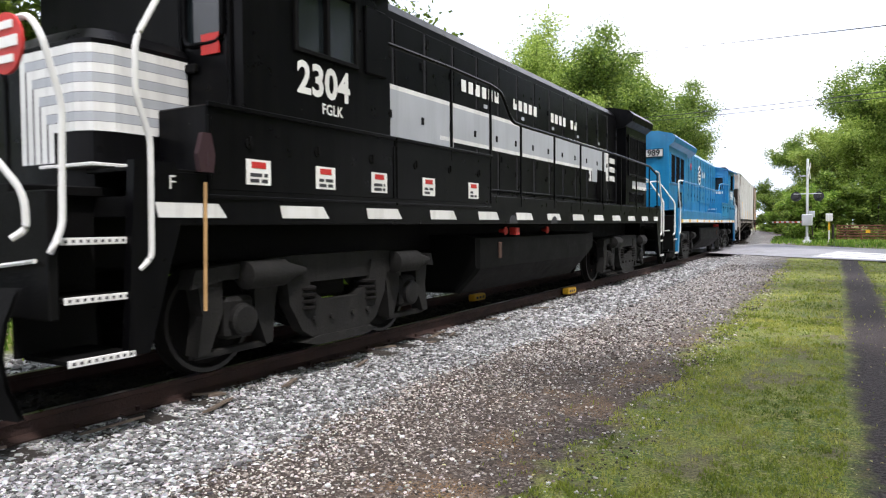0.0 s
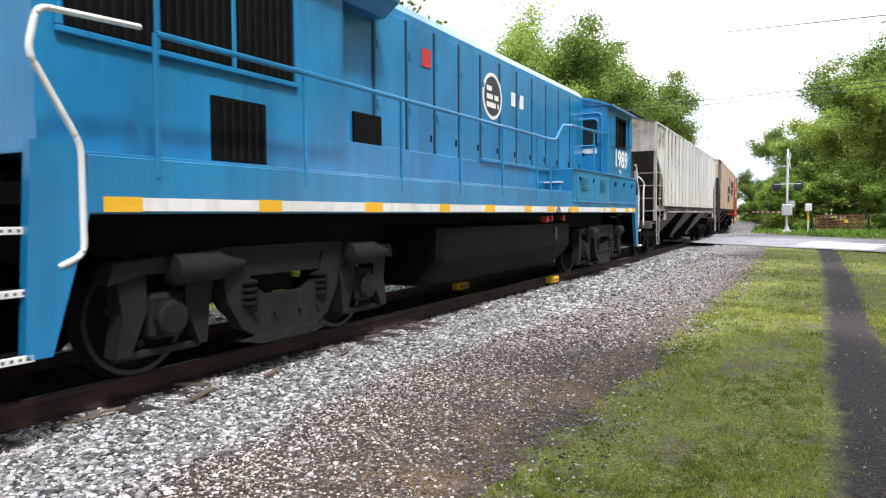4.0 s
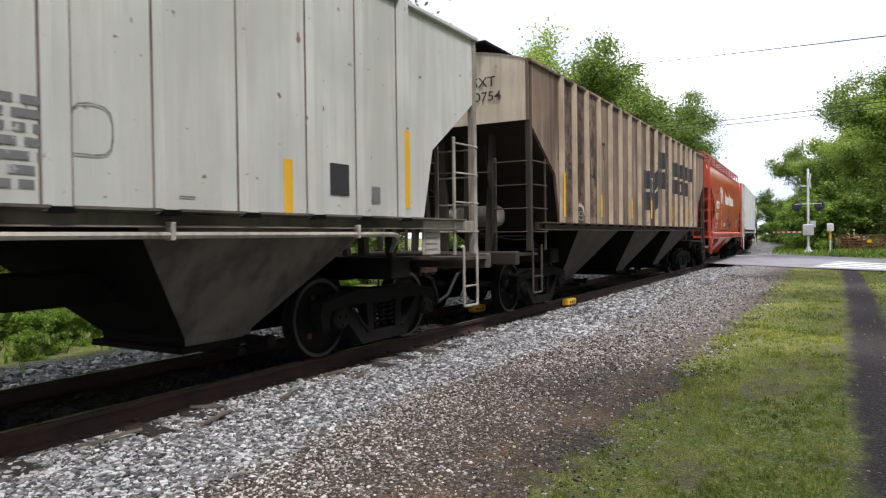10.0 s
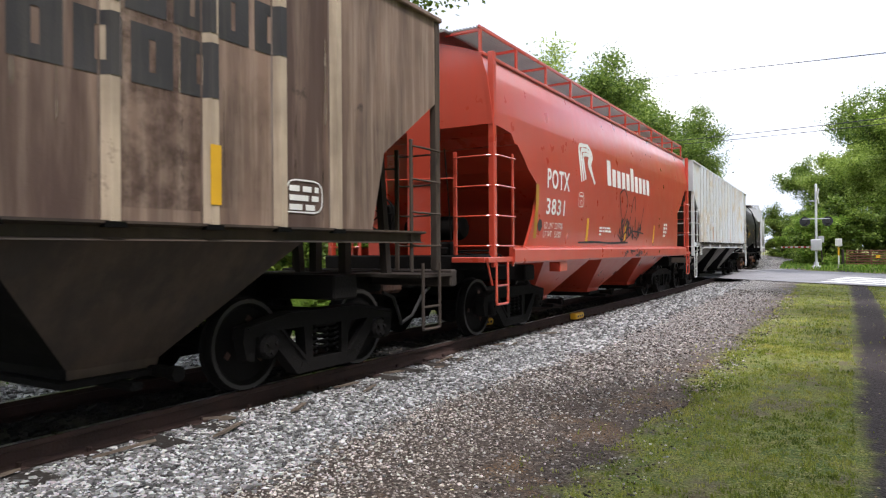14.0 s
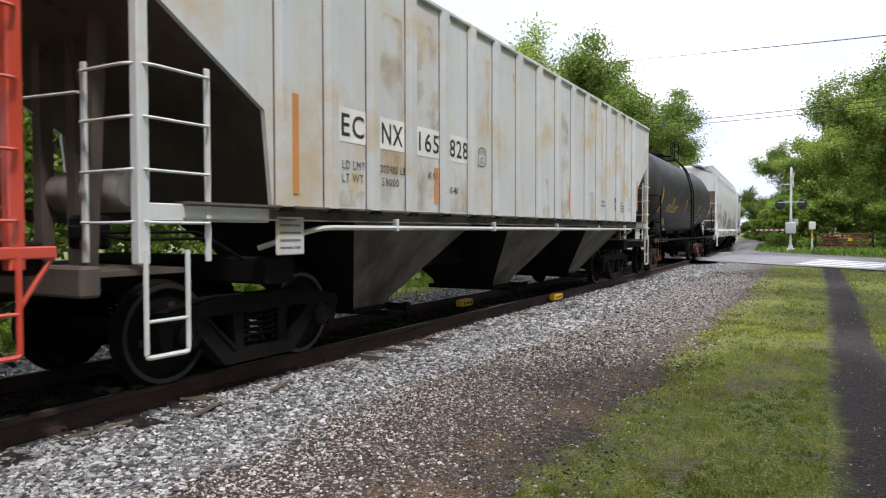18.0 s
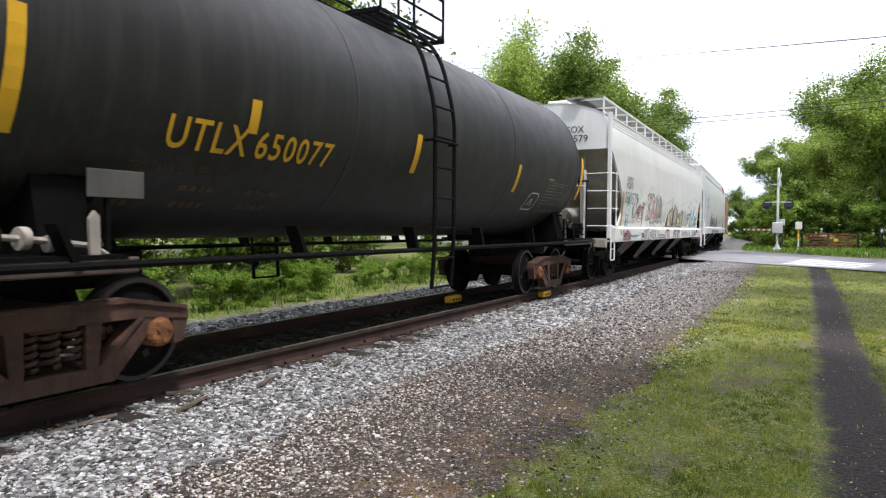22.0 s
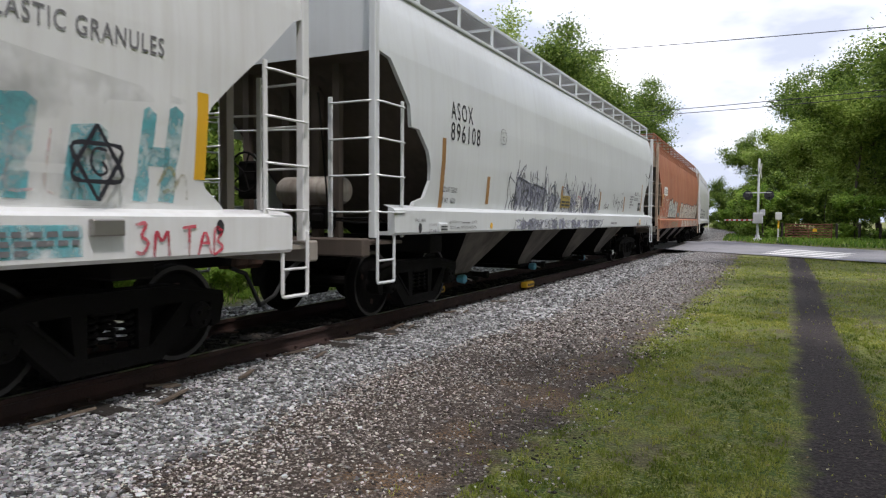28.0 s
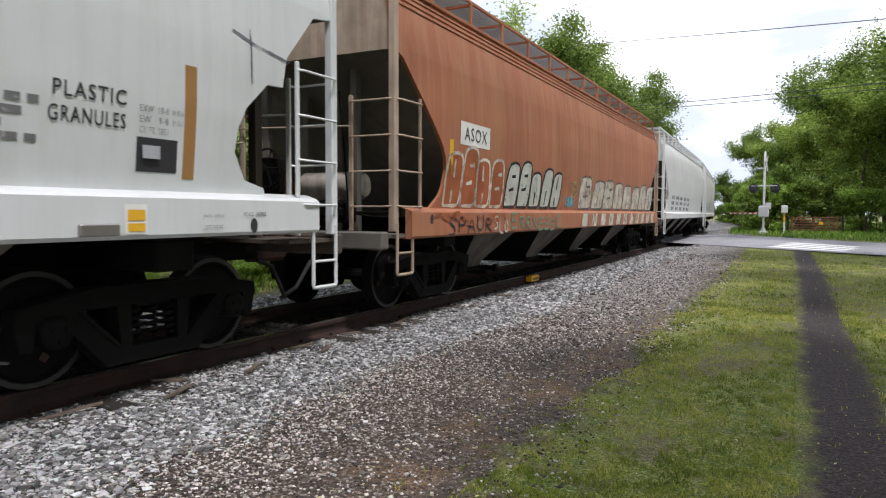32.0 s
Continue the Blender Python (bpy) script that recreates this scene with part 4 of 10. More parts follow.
# trees behind the camera's right shoulder that shade the path
for x, y, kind in ((11.5, 14, tree_b), (12.5, 4, tree_a), (11, 24, tree_d), (16, -8, tree_a), (6, -16, tree_b), (-4, -20, tree_d), (20, 10, tree_a), (19, 24, tree_b)):
    copy_thing(kind, pose(x, y, rise(x, y) - 0.1, 0, 0, rnd.uniform(0, 360)))
for x, y, k in ((4.4, 3.6, 0.95), (5.6, 14.6, 1.0), (5.0, -2.5, 1.0)):
    copy_thing(tree_e, pose(x, y, rise(x, y) - 0.1, 0, 0, rnd.uniform(0, 360)) @ Matrix.Scale(k, 4))
bush_a.matrix_basis = pose(-11.4, 8, -0.25)
bush_b.matrix_basis = pose(-12.5, 13, -0.25)
for k in range(46):
    y = -3 + k * 2.4
    x = -TRACK_X - max(0, y - BEND_AT) ** 2 * BEND / 2 - rnd.uniform(5.2, 8.5)
    if 30 < y < 52 and x > -20:
        continue
    copy_thing(rnd.choice((bush_a, bush_b)), pose(x, y, rise(x, y) - 0.1, 0, 0, rnd.uniform(0, 360)) @ Matrix.Scale(rnd.uniform(0.5, 1.15), 4))
# low leafy weeds on the far shoulder
for k in range(110):
    y = -1 + k * 0.36
    x = -TRACK_X - max(0, y - BEND_AT) ** 2 * BEND / 2 - rnd.uniform(3.6, 5.2)
    copy_thing(bush_a, pose(x, y, rise(x, y) - 0.05, 0, 0, rnd.uniform(0, 360)) @ Matrix.Scale(rnd.uniform(0.16, 0.34), 4))
for k in range(26):
    y = 54 + k * 2.6
    x = -TRACK_X - (y - BEND_AT) ** 2 * BEND / 2 + rnd.uniform(4.3, 6.5)
    copy_thing(rnd.choice((bush_a, bush_b)), pose(x, y, rise(x, y) - 0.1, 0, 0, rnd.uniform(0, 360)) @ Matrix.Scale(rnd.uniform(0.8, 1.5), 4))
for k in range(16):
    x, y = -1.5 + k * 0.95, 57.5 + rnd.uniform(-0.8, 1.5) - 0.25 * k
    copy_thing(rnd.choice((bush_a, bush_b)), pose(x, y, rise(x, y) - 0.1, 0, 0, rnd.uniform(0, 360)) @ Matrix.Scale(rnd.uniform(0.9, 1.4), 4))


# ---- level crossing signal, gate, wires ----
ALU = surface("weathered_aluminium", (0.55, 0.56, 0.57), 0.5, metal=0.4, var=0.1)
sig = thing("crossing_signal", "grey level-crossing mast with flashing light pairs and lowered gate arm", "crossing signal")
part("mast", Shape().lathe([(0.075, 0), (0.07, 5.15), (0.03, 5.2)], (0, 0, 0), "z", 14), ALU, sig, "", True)
part("foot", Shape().box(-0.25, 0.25, -0.25, 0.25, -0.1, 0.12, 0.03).lathe([(0.16, 0.1), (0.12, 0.35)], (0, 0, 0), "z", 12), ALU, sig)
part("cross_arm", Shape().tube([(-0.75, 0, 3.02), (0.75, 0, 3.02)], 0.03, 8), ALU, sig)
for q in (-1, 1):
    lt = part("light_target", Shape().lathe([(0.30, -0.02), (0.30, 0.02)], (q * 0.62, 0, 2.86), "y", 20), INK, sig, "black round light backboard", True)
    part("lamp_hood", Shape().lathe([(0.11, -0.35), (0.12, -0.02), (0.0, -0.01)], (q * 0.62, 0, 2.86), "y", 14), INK, lt)
    part("lamp_hood", Shape().lathe([(0.11, 0.35), (0.12, 0.02), (0.0, 0.01)], (q * 0.62, 0, 2.86), "y", 14), INK, lt)
    part("lens", Shape().lathe([(0.10, -0.1), (0.0, -0.11)], (q * 0.62, 0, 2.86), "y", 14), RED, lt, "red signal lens")
for a in (48, -48):
    cb = Shape().box(-0.61, 0.61, -0.006, 0.006, -0.11, 0.11, 0.003)
    ca, sa = math.cos(radians(a)), math.sin(radians(a))
    cb.v = [(0.10 + y + (x * ca - z * sa) * 0.12, (x * ca - z * sa) * 0.99, 4.45 + x * sa + z * ca) for x, y, z in cb.v]
    part("crossbuck_board", cb, WHITE_TRIM, sig, "white crossbuck board seen nearly edge on")
part("bell", Shape().lathe([(0.13, 0), (0.12, 0.06), (0.0, 0.1)], (-0.2, 0, 4.1), "z", 14), ALU, sig)
part("side_bracket", Shape().tube([(-0.45, 0, 4.15), (0, 0, 4.1)], 0.02, 6), ALU, sig)
part("gate_mechanism", Shape().box(-0.3, 0.3, -0.2, 0.25, 1.05, 1.75, 0.04), ALU, sig, "grey gate mechanism box")
part("junction_box", Shape().box(0.1, 0.42, -0.12, 0.12, 1.55, 1.95, 0.02), ALU, sig)
arm = part("gate_arm", Shape().box(-4.9, 0.1, -0.03, 0.03, 1.22, 1.32, 0.008), WHITE_TRIM, sig, "red and white striped gate arm, lowered")
for k in range(6):
    part("arm_stripe", Shape().box(-4.6 + k * 0.75, -4.25 + k * 0.75, -0.034, 0.034, 1.217, 1.323, 0.006), RED, arm)
for c in sig.children:
    if c.name.startswith("gate_arm"):
        c.matrix_basis = pose(0, 0.15, 0, 0, 0, -62)
sig.matrix_basis = pose(-1.78, 48, 0.12)

post = thing("marker_post", "short post with a white box and yellow band", "marker post")
part("post", Shape().box(-0.05, 0.05, -0.05, 0.05, -0.2, 1.35, 0.01), WHITE_TRIM, post)
part("box", Shape().box(-0.2, 0.2, -0.12, 0.12, 1.35, 1.85, 0.03), WHITE_TRIM, post, "white box with a sloped top")
part("band", Shape().box(-0.055, 0.055, -0.055, 0.055, 0.75, 1.3, 0.01), YELLOW, post)
post.matrix_basis = pose(-0.62, 51, 0.08)

PLANK = surface("red_brown_planks", (0.17, 0.07, 0.04), 0.75, var=0.25, size=3, bump=0.3)
gate = thing("field_gate", "red-brown barred metal field gate, closed", "gate")
for k in range(6):
    part("bar", Shape().box(0, 2.88, -0.025, 0.025, 0.12 + k * 0.175, 0.20 + k * 0.175, 0.01), PLANK, gate)
for x in (0.02, 1.44, 2.86):
    part("upright", Shape().box(x - 0.03, x + 0.03, -0.035, 0.035, 0.1, 1.12, 0.01), PLANK, gate)
gate.matrix_basis = pose(-0.2, 54, 0.08)
part("brace_plate", Shape().box(1.7, 1.95, -0.045, -0.035, 0.55, 0.75), YELLOW, gate)
for x in (-0.42, 2.95, 4.3, 5.5):
    p = tagged(new("fence_post", Shape().lathe([(0.085, -0.3), (0.08, 1.12), (0.05, 1.16)], (0, 0, 0), "z", 10).mesh("fence_post", TIMBER)), "weathered round wooden gate post", "fence post", "posts beside the gate")
    p.matrix_basis = pose(x, 54, 0.06)

CABLE = surface("black_cable", (0.03, 0.03, 0.035), 0.6, bump=0.0)


def cable(a, b, sag, r):
    a, b = Vector(a), Vector(b)
    e = (b - a)
    p, q = a - e * 2.0, b + e * 2.0
    pts = [p.lerp(q, i / 40) - Vector((0, 0, sag * 4 * (i / 40) * (1 - i / 40))) + Vector((0, 0, sag)) for i in range(41)]
    tagged(new("overhead_wire", Shape().tube(pts, r, 5).mesh("overhead_wire", CABLE)), "thin dark overhead wire crossing the road", "wire", "overhead wires")


cable((-11.9, 46.7, 12.9), (2.8, 33.5, 9.35), 0.6, 0.022)
cable((-6.5, 41.9, 7.8), (1.8, 34.4, 6.85), 0.5, 0.02)
cable((-6.5, 41.9, 7.55), (1.8, 34.4, 6.6), 0.5, 0.018)


# ---- train: running gear shared by the cars ----
def wheel_shape(r, x):
    """A railway wheel with tread, flange and dished plate, its flange towards the middle of the track."""
    g = 1 if x > 0 else -1
    prof = [(0.07, 0.10), (0.12, 0.10), (0.13, 0.035), (r - 0.09, 0.02), (r - 0.06, 0.06), (r - 0.008, 0.06), (r, 0.05), (r + 0.004, -0.045), (r + 0.026, -0.055), (r + 0.024, -0.08), (r - 0.06, -0.08), (r - 0.1, -0.03), (0.13, -0.03), (0.12, -0.09), (0.07, -0.09)]
    return Shape().lathe([(a, b * g) for a, b in prof], (x, 0, 0), "x", 28)


def wheel_face(r, x):
    """The bright worn rim of a wheel, with the marks by which one sees it turn."""
    g = 1 if x > 0 else -1
    s = Shape().lathe([(r - 0.05, 0.0615 * g), (r - 0.012, 0.0635 * g), (r - 0.01, 0.055 * g)], (x, 0, 0), "x", 28)
    s.f = s.f[:-2]
    return s


WHEELS = []  # (object, radius, car)


def wheelset(car, y, r):
    """An axle with two wheels that turns; its place is in the car's space."""
    ax = part("wheelset", Shape().lathe([(0.075, -0.95), (0.085, -0.6), (0.085, 0.6), (0.075, 0.95)], (0, 0, 0), "x", 10), GRIME, car)
    for x in (-0.76, 0.76):
        w = part("wheel", wheel_shape(r, x), GRIME, ax, smooth=True)
        part("wheel_rim", wheel_face(r, x), WHEEL_RIM, ax, "worn steel wheel rim", True)
        for k in range(3):
            a = k * math.tau / 3
            part("wheel_mark", Shape().box(*sorted((x + (0.03 if x > 0 else -0.03), x + (0.04 if x > 0 else -0.04))), math.cos(a) * 0.25 - 0.03, math.cos(a) * 0.25 + 0.03, math.sin(a) * 0.25 - 0.03, math.sin(a) * 0.25 + 0.03), RUST, ax)
    ax.matrix_basis = pose(0, y, r)
    WHEELS.append((ax, r, y))
    return ax


def coil(y, z0, z1, r=0.065, x=1.0):
    s = Shape()
    pts = [(x + r * math.cos(a), y + r * math.sin(a), z0 + (z1 - z0) * i / 40) for i, a in ((i, i * math.tau * 4.5 / 40) for i in range(41))]
    return s.tube(pts, 0.018, 5)


_gear = {}


def freight_truck(car, y, mat, r=0.4572):
    """A three-piece freight truck: cast side frames, springs, bolster, two wheelsets."""
    if "frame" not in _gear:
        f = Shape()
        f.prism([(-1.2, 0.54), (-1.18, 0.66), (-0.6, 0.765), (0.6, 0.765), (1.18, 0.66), (1.2, 0.54), (0.75, 0.595), (-0.75, 0.595)], 0.94, 1.10)
        f.prism([(-1.16, 0.655), (-0.6, 0.755), (0.6, 0.755), (1.16, 0.655), (1.14, 0.635), (0.6, 0.73), (-0.6, 0.73), (-1.14, 0.635)], 1.10, 1.125)
        f.prism([(-0.47, 0.12), (0.47, 0.12), (0.38, 0.25), (-0.38, 0.25)], 0.943, 1.097)
        for q in (-1, 1):
            f.prism([(q * 0.92, 0.60), (q * 0.70, 0.60), (q * 0.33, 0.25), (q * 0.40, 0.122), (q * 0.47, 0.122)], 0.946, 1.094)
            f.prism([(q * 0.72, 0.595), (q * 0.68, 0.595), (q * 0.34, 0.27), (q * 0.37, 0.255)], 1.094, 1.115)
            f.prism([(q * 0.235, 0.24), (q * 0.335, 0.24), (q * 0.37, 0.61), (q * 0.235, 0.61)], 0.949, 1.091)
            f.prism([(q * 1.05, 0.33), (q * 1.15, 0.35), (q * 1.2, 0.56), (q * 1.03, 0.56)], 0.952, 1.088)
            f.box(0.96, 1.09, *sorted((q * 0.76, q * 1.02)), 0.44, 0.60, 0.03)
        _gear["frame"] = f.mesh("truck_frame", mat, False)
        _gear["frame_far"] = Shape().add([(-a, b, c) for a, b, c in f.v], [q[::-1] for q in f.f]).mesh("truck_frame", mat)
        c = Shape().lathe([(0.10, 0.92), (0.125, 0.94), (0.125, 1.12), (0.10, 1.15), (0.05, 1.16)], (0, 0, 0), "x", 14)
        for k in range(3):
            a = k * math.tau / 3 + 0.5
            c.lathe([(0.022, 1.15), (0.022, 1.178), (0.0, 1.178)], (0, 0.06 * math.cos(a), 0.06 * math.sin(a)), "x", 6)
        _gear["cap"] = c.mesh("bearing_cap", mat)
        _gear["spring"] = coil(0, 0.30, 0.56).mesh("spring", mat)
        bo = Shape().box(-1.08, 1.08, -0.2, 0.2, 0.56, 0.74, 0.03)
        bo.box(-0.8, 0.8, -0.62, -0.52, 0.4, 0.52, 0.02).box(-0.8, 0.8, 0.52, 0.62, 0.4, 0.52, 0.02)
        bo.lathe([(0.2, 0.0), (0.2, 0.14)], (0, 0, 0.72), "z", 14)
        _gear["bolster"] = bo.mesh("bolster", mat)
    for key, nm, dy, turn in [("frame", "side_frame", 0, 0), ("frame_far", "side_frame", 0, 0), ("bolster", "bolster", 0, 0)] + [("spring", "spring", q, a) for q in (-0.17, 0.0, 0.17) for a in (0, 180)]:
        ob = part(nm, _gear[key], mat, car)
        ob.matrix_basis = pose(0, y + dy, 0, 0, 0, turn)
        if mat is not GRIME:
            ob.material_slots[0].link = "OBJECT"
            ob.material_slots[0].material = mat
    for q in (-0.889, 0.889):
        for turn in (0, 180):
            cap = part("bearing_cap", _gear["cap"], mat, car, "orange rusty bearing end cap" if mat is RUST else "")
            cap.matrix_basis = pose(0, y + q, 0.457, 0, 0, turn)
            cap.material_slots[0].link = "OBJECT"
            cap.material_slots[0].material = ORANGE_RUST if mat is RUST else mat
        wheelset(car, y + q, r)


def coupler(car, y_end, d):
    """A knuckle coupler with its shank, and the air hose; d: the way it points along the car."""
    c = Shape().box(-0.09, 0.09, y_end - d * 0.75 if d > 0 else y_end, y_end if d > 0 else y_end - d * 0.75, 0.80, 0.98, 0.03)
    c.box(-0.16, 0.16, *sorted((y_end - d * 0.28, y_end + d * 0.02)), 0.74, 1.03, 0.05)
    c.box(0.02, 0.14, *sorted((y_end, y_end + d * 0.10)), 0.74, 1.03, 0.04)
    part("coupler", c, RUST, car, "rusty knuckle coupler")
    h = Shape().tube([(0.42, y_end - d * 0.6, 0.80), (0.44, y_end - d * 0.38, 0.72), (0.40, y_end - d * 0.16, 0.42), (0.30, y_end + d * 0.02, 0.30)], 0.025, 7)
    part("air_hose", h, RUBBER, car)


def ladder(car, x, y, z0, z1, mat, along="y", wide=0.42, rungs=6, stile=0.022, name="ladder"):
    """A ladder of two flat stiles and round rungs standing off the car."""
    s = Shape()
    for q in (-wide / 2, wide / 2):
        if along == "y":
            s.box(x - 0.008, x + 0.03, y + q - stile, y + q + stile, z0, z1, 0.005)
        else:
            s.box(x + q - stile, x + q + stile, y - 0.02, y + 0.02, z0, z1, 0.005)
    ob = part(name, s, mat, car)
    for i in range(rungs):
        z = z0 + (z1 - z0) * (i + 0.6) / rungs
        r = Shape()
        if along == "y":
            r.tube([(x + 0.01, y - wide / 2, z), (x + 0.05, y - wide / 2 + 0.02, z), (x + 0.05, y + wide / 2 - 0.02, z), (x + 0.01, y + wide / 2, z)], 0.012, 6)
        else:
            r.tube([(x - wide / 2, y, z), (x - wide / 2 + 0.02, y - 0.04, z), (x + wide / 2 - 0.02, y - 0.04, z), (x + wide / 2, y, z)], 0.012, 6)
        part("rung", r, mat, ob)
    return ob


def brake_wheel(car, x, y, z, mat):
    s = Shape().tube([(x + 0.26 * math.cos(a), y, z + 0.26 * math.sin(a)) for a in [k * math.tau / 20 for k in range(21)]], 0.016, 6)
    for k in range(5):
        a = k * math.tau / 5
        s.tube([(x, y - 0.01, z), (x + 0.26 * math.cos(a), y, z + 0.26 * math.sin(a))], 0.011, 5)
    s.box(x - 0.16, x + 0.16, *sorted((y + 0.03, y + 0.2 if y < 0 else y - 0.2)), z - 0.35, z + 0.15, 0.03)
    part("brake_wheel", s, mat, car)


# ---- train: covered hoppers ----
def hopper(name, label, mid, half, mats, side, outline, z_low, roof_rise, ribs=0, bays=3, truck_at=5.9, sill=(1.46, 1.60), deep_sill=False, walkway=True,
           rib_mat=None, gear=None, posts=True, platform=1.02, group="freight cars of the train", end_sheet=None, walk_rail=False, platform_end=0.42, sill_end=None, end_posts=(), rib_half=0.095):
    """A covered hopper car. side: (height, half width) up one side; outline: (height, half length) of the side sheet's end edge."""
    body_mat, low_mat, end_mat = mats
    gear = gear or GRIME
    car = thing(name, label, "railway car", group)
    zs = [p[0] for p in side]
    face = lambda z: float(np.interp(z, zs, [p[1] for p in side]))
    z_top = zs[-1]
    y_top = max(p[1] for p in outline)
    long_at = lambda z: float(np.interp(z, [p[0] for p in outline], [p[1] for p in outline]))
    heights = sorted({round(z, 3) for z in zs + [p[0] for p in outline] + [z_low + (z_top - z_low) * i / 10 for i in range(11)] if z_low <= z <= z_top + 1e-6})
    # side sheets, as thick plates
    s = Shape()
    cols = 24
    for inner in (0.0, 0.05):
        s.grid([[(face(z) - inner, -long_at(z) + 2 * long_at(z) * i / cols, z) for i in range(cols + 1)] for z in heights])
    for q in (-1, 1):
        s.grid([[(face(z), q * long_at(z), z), (face(z) - 0.05, q * long_at(z), z)] for z in heights])
    s.grid([[(face(z_low), -long_at(z_low), z_low), (face(z_low), long_at(z_low), z_low)], [(face(z_low) - 0.05, -long_at(z_low), z_low), (face(z_low) - 0.05, long_at(z_low), z_low)]])
    n = len(s.v)
    part("side_sheet", s, body_mat, car, smooth=True)
    far = Shape().add([(-a, b, c) for a, b, c in s.v], [q[::-1] for q in s.f])
    part("side_sheet", far, body_mat, car, smooth=True)
    # roof
    wt_, rr = face(z_top), []
    for i in range(13):
        x = wt_ * (1 - i / 6)
        rr.append((x, z_top + roof_rise * (1 - (x / wt_) ** 2)))
    part("roof", Shape().grid([[(x, -y_top, z), (x, y_top, z)] for x, z in rr]).grid([[(x, -y_top, z - 0.03), (x, y_top, z - 0.03)] for x, z in rr]), body_mat, car, smooth=True)
    pairs("roof_edge", Shape().box(wt_ - 0.03, wt_ + 0.045, -y_top, y_top, z_top - 0.045, z_top + 0.015, 0.012), body_mat, car)
    # upper end sheets and slope sheets
    z_turn = min(p[0] for p in outline if p[1] > y_top - 0.02)
    knee = max(k for k, (p, n) in enumerate(zip(outline, outline[1:])) if k == 0 or (n[0] <= z_turn + 1e-6 and (n[1] - p[1]) < 0.7 * (n[0] - p[0]))) + 1
    z_knee, y_knee = outline[knee]
    slope_at = lambda z: (long_at(z) - 0.004 if z >= z_knee else y_knee - 0.004 - (z_knee - z) * 1.05)
    for q in (-1, 1):
        e = Shape()
        lev = [z_turn + (z_top - z_turn) * i / 4 for i in range(5)]
        e.grid([[(-face(z) + 0.04, q * (y_top - 0.01), z), (face(z) - 0.04, q * (y_top - 0.01), z)] for z in lev])
        e.grid([[(x, q * (y_top - 0.01), min(z, z)) for x, z in rr], [(x, q * (y_top - 0.01), z_top) for x, z in rr]])
        part("end_sheet", e, end_sheet or body_mat, car)
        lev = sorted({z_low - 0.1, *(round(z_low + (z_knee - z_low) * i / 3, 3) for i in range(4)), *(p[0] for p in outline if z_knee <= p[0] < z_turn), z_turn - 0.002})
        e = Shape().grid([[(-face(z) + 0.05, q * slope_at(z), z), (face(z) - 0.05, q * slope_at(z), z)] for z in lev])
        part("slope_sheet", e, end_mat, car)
    # underframe
    u = Shape().box(-0.22, 0.22, -half + 0.35, half - 0.35, 0.80, 1.10, 0.02)
    part("centre_sill", u, gear, car)
    y_pl = half - platform_end
    for q in (-1, 1):
        p = Shape().box(-1.5, 1.5, *sorted((q * (y_pl - 0.16), q * y_pl)), platform - 0.12, platform + 0.10, 0.02)
        p.box(-1.5, 1.5, *sorted((q * (y_pl - 0.9), q * (y_pl - 0.12))), platform + 0.02, platform + 0.06)
        part("body_bolster", Shape().box(-1.35, 1.35, *sorted((q * (truck_at - 0.2), q * (truck_at + 0.2))), 0.86, 1.12, 0.02), gear, car)
        for x0, x1 in end_posts:
            part("end_post", Shape().box(x0, x1, *sorted((q * (y_top - 0.02), q * (y_top - 0.012))), platform, z_turn + 0.02).box(x0, x0 + 0.02, *sorted((q * (y_top - 0.2), q * (y_top - 0.02))), platform, z_turn).box(x1 - 0.02, x1, *sorted((q * (y_top - 0.2), q * (y_top - 0.02))), platform, z_turn), body_mat, car, "broad upright end post")
        for x in () if end_posts else (-0.75, 0.75):
            p.prism([(q * (y_pl - 0.6), platform), (q * (y_pl - 0.5), platform), (q * (y_top - 0.25), z_turn + 0.1), (q * (y_top - 0.35), z_turn + 0.1)], x - 0.05, x + 0.05)
        for x in () if end_posts else (-0.25, 0.25):
            p.box(x - 0.06, x + 0.06, *sorted((q * (y_pl - 0.85), q * (y_pl - 0.73))), platform, z_turn)
        part("end_frame", p, GRIME if end_posts else end_mat, car)
        coupler(car, q * half, q)
        freight_truck(car, q * truck_at, gear)
    if deep_sill:
        y_s = sill_end or y_pl - 0.55
        k = Shape().prism([(face(sill[1]) - 0.05, sill[1] - 0.03), (1.56, sill[1] - 0.07), (1.60, sill[1] - 0.10), (1.60, sill[0] + 0.03), (1.57, sill[0]), (1.30, sill[0]), (1.30, sill[0] + 0.04), (1.5, sill[0] + 0.05), (1.5, sill[1] - 0.06)], -y_s, y_s, "y")
        pairs("side_sill", k, body_mat, car)
    else:
        y_s = long_at(z_low) + 0.1
        k = Shape().prism([(1.45, sill[1]), (1.60, sill[1]), (1.60, sill[1] - 0.02), (1.52, sill[1] - 0.04), (1.52, sill[0] + 0.02), (1.59, sill[0]), (1.45, sill[0])], -y_s - 0.9, y_s + 0.9, "y")
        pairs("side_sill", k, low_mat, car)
    # discharge bays
    y_b = long_at(z_low)
    lo_z = sill[0] + 0.02 if not deep_sill else sill[1] - 0.12
    span = 2 * (truck_at - 0.2) if bays < 4 else 2 * (truck_at - 0.25)
    span = min(span, 13.3)
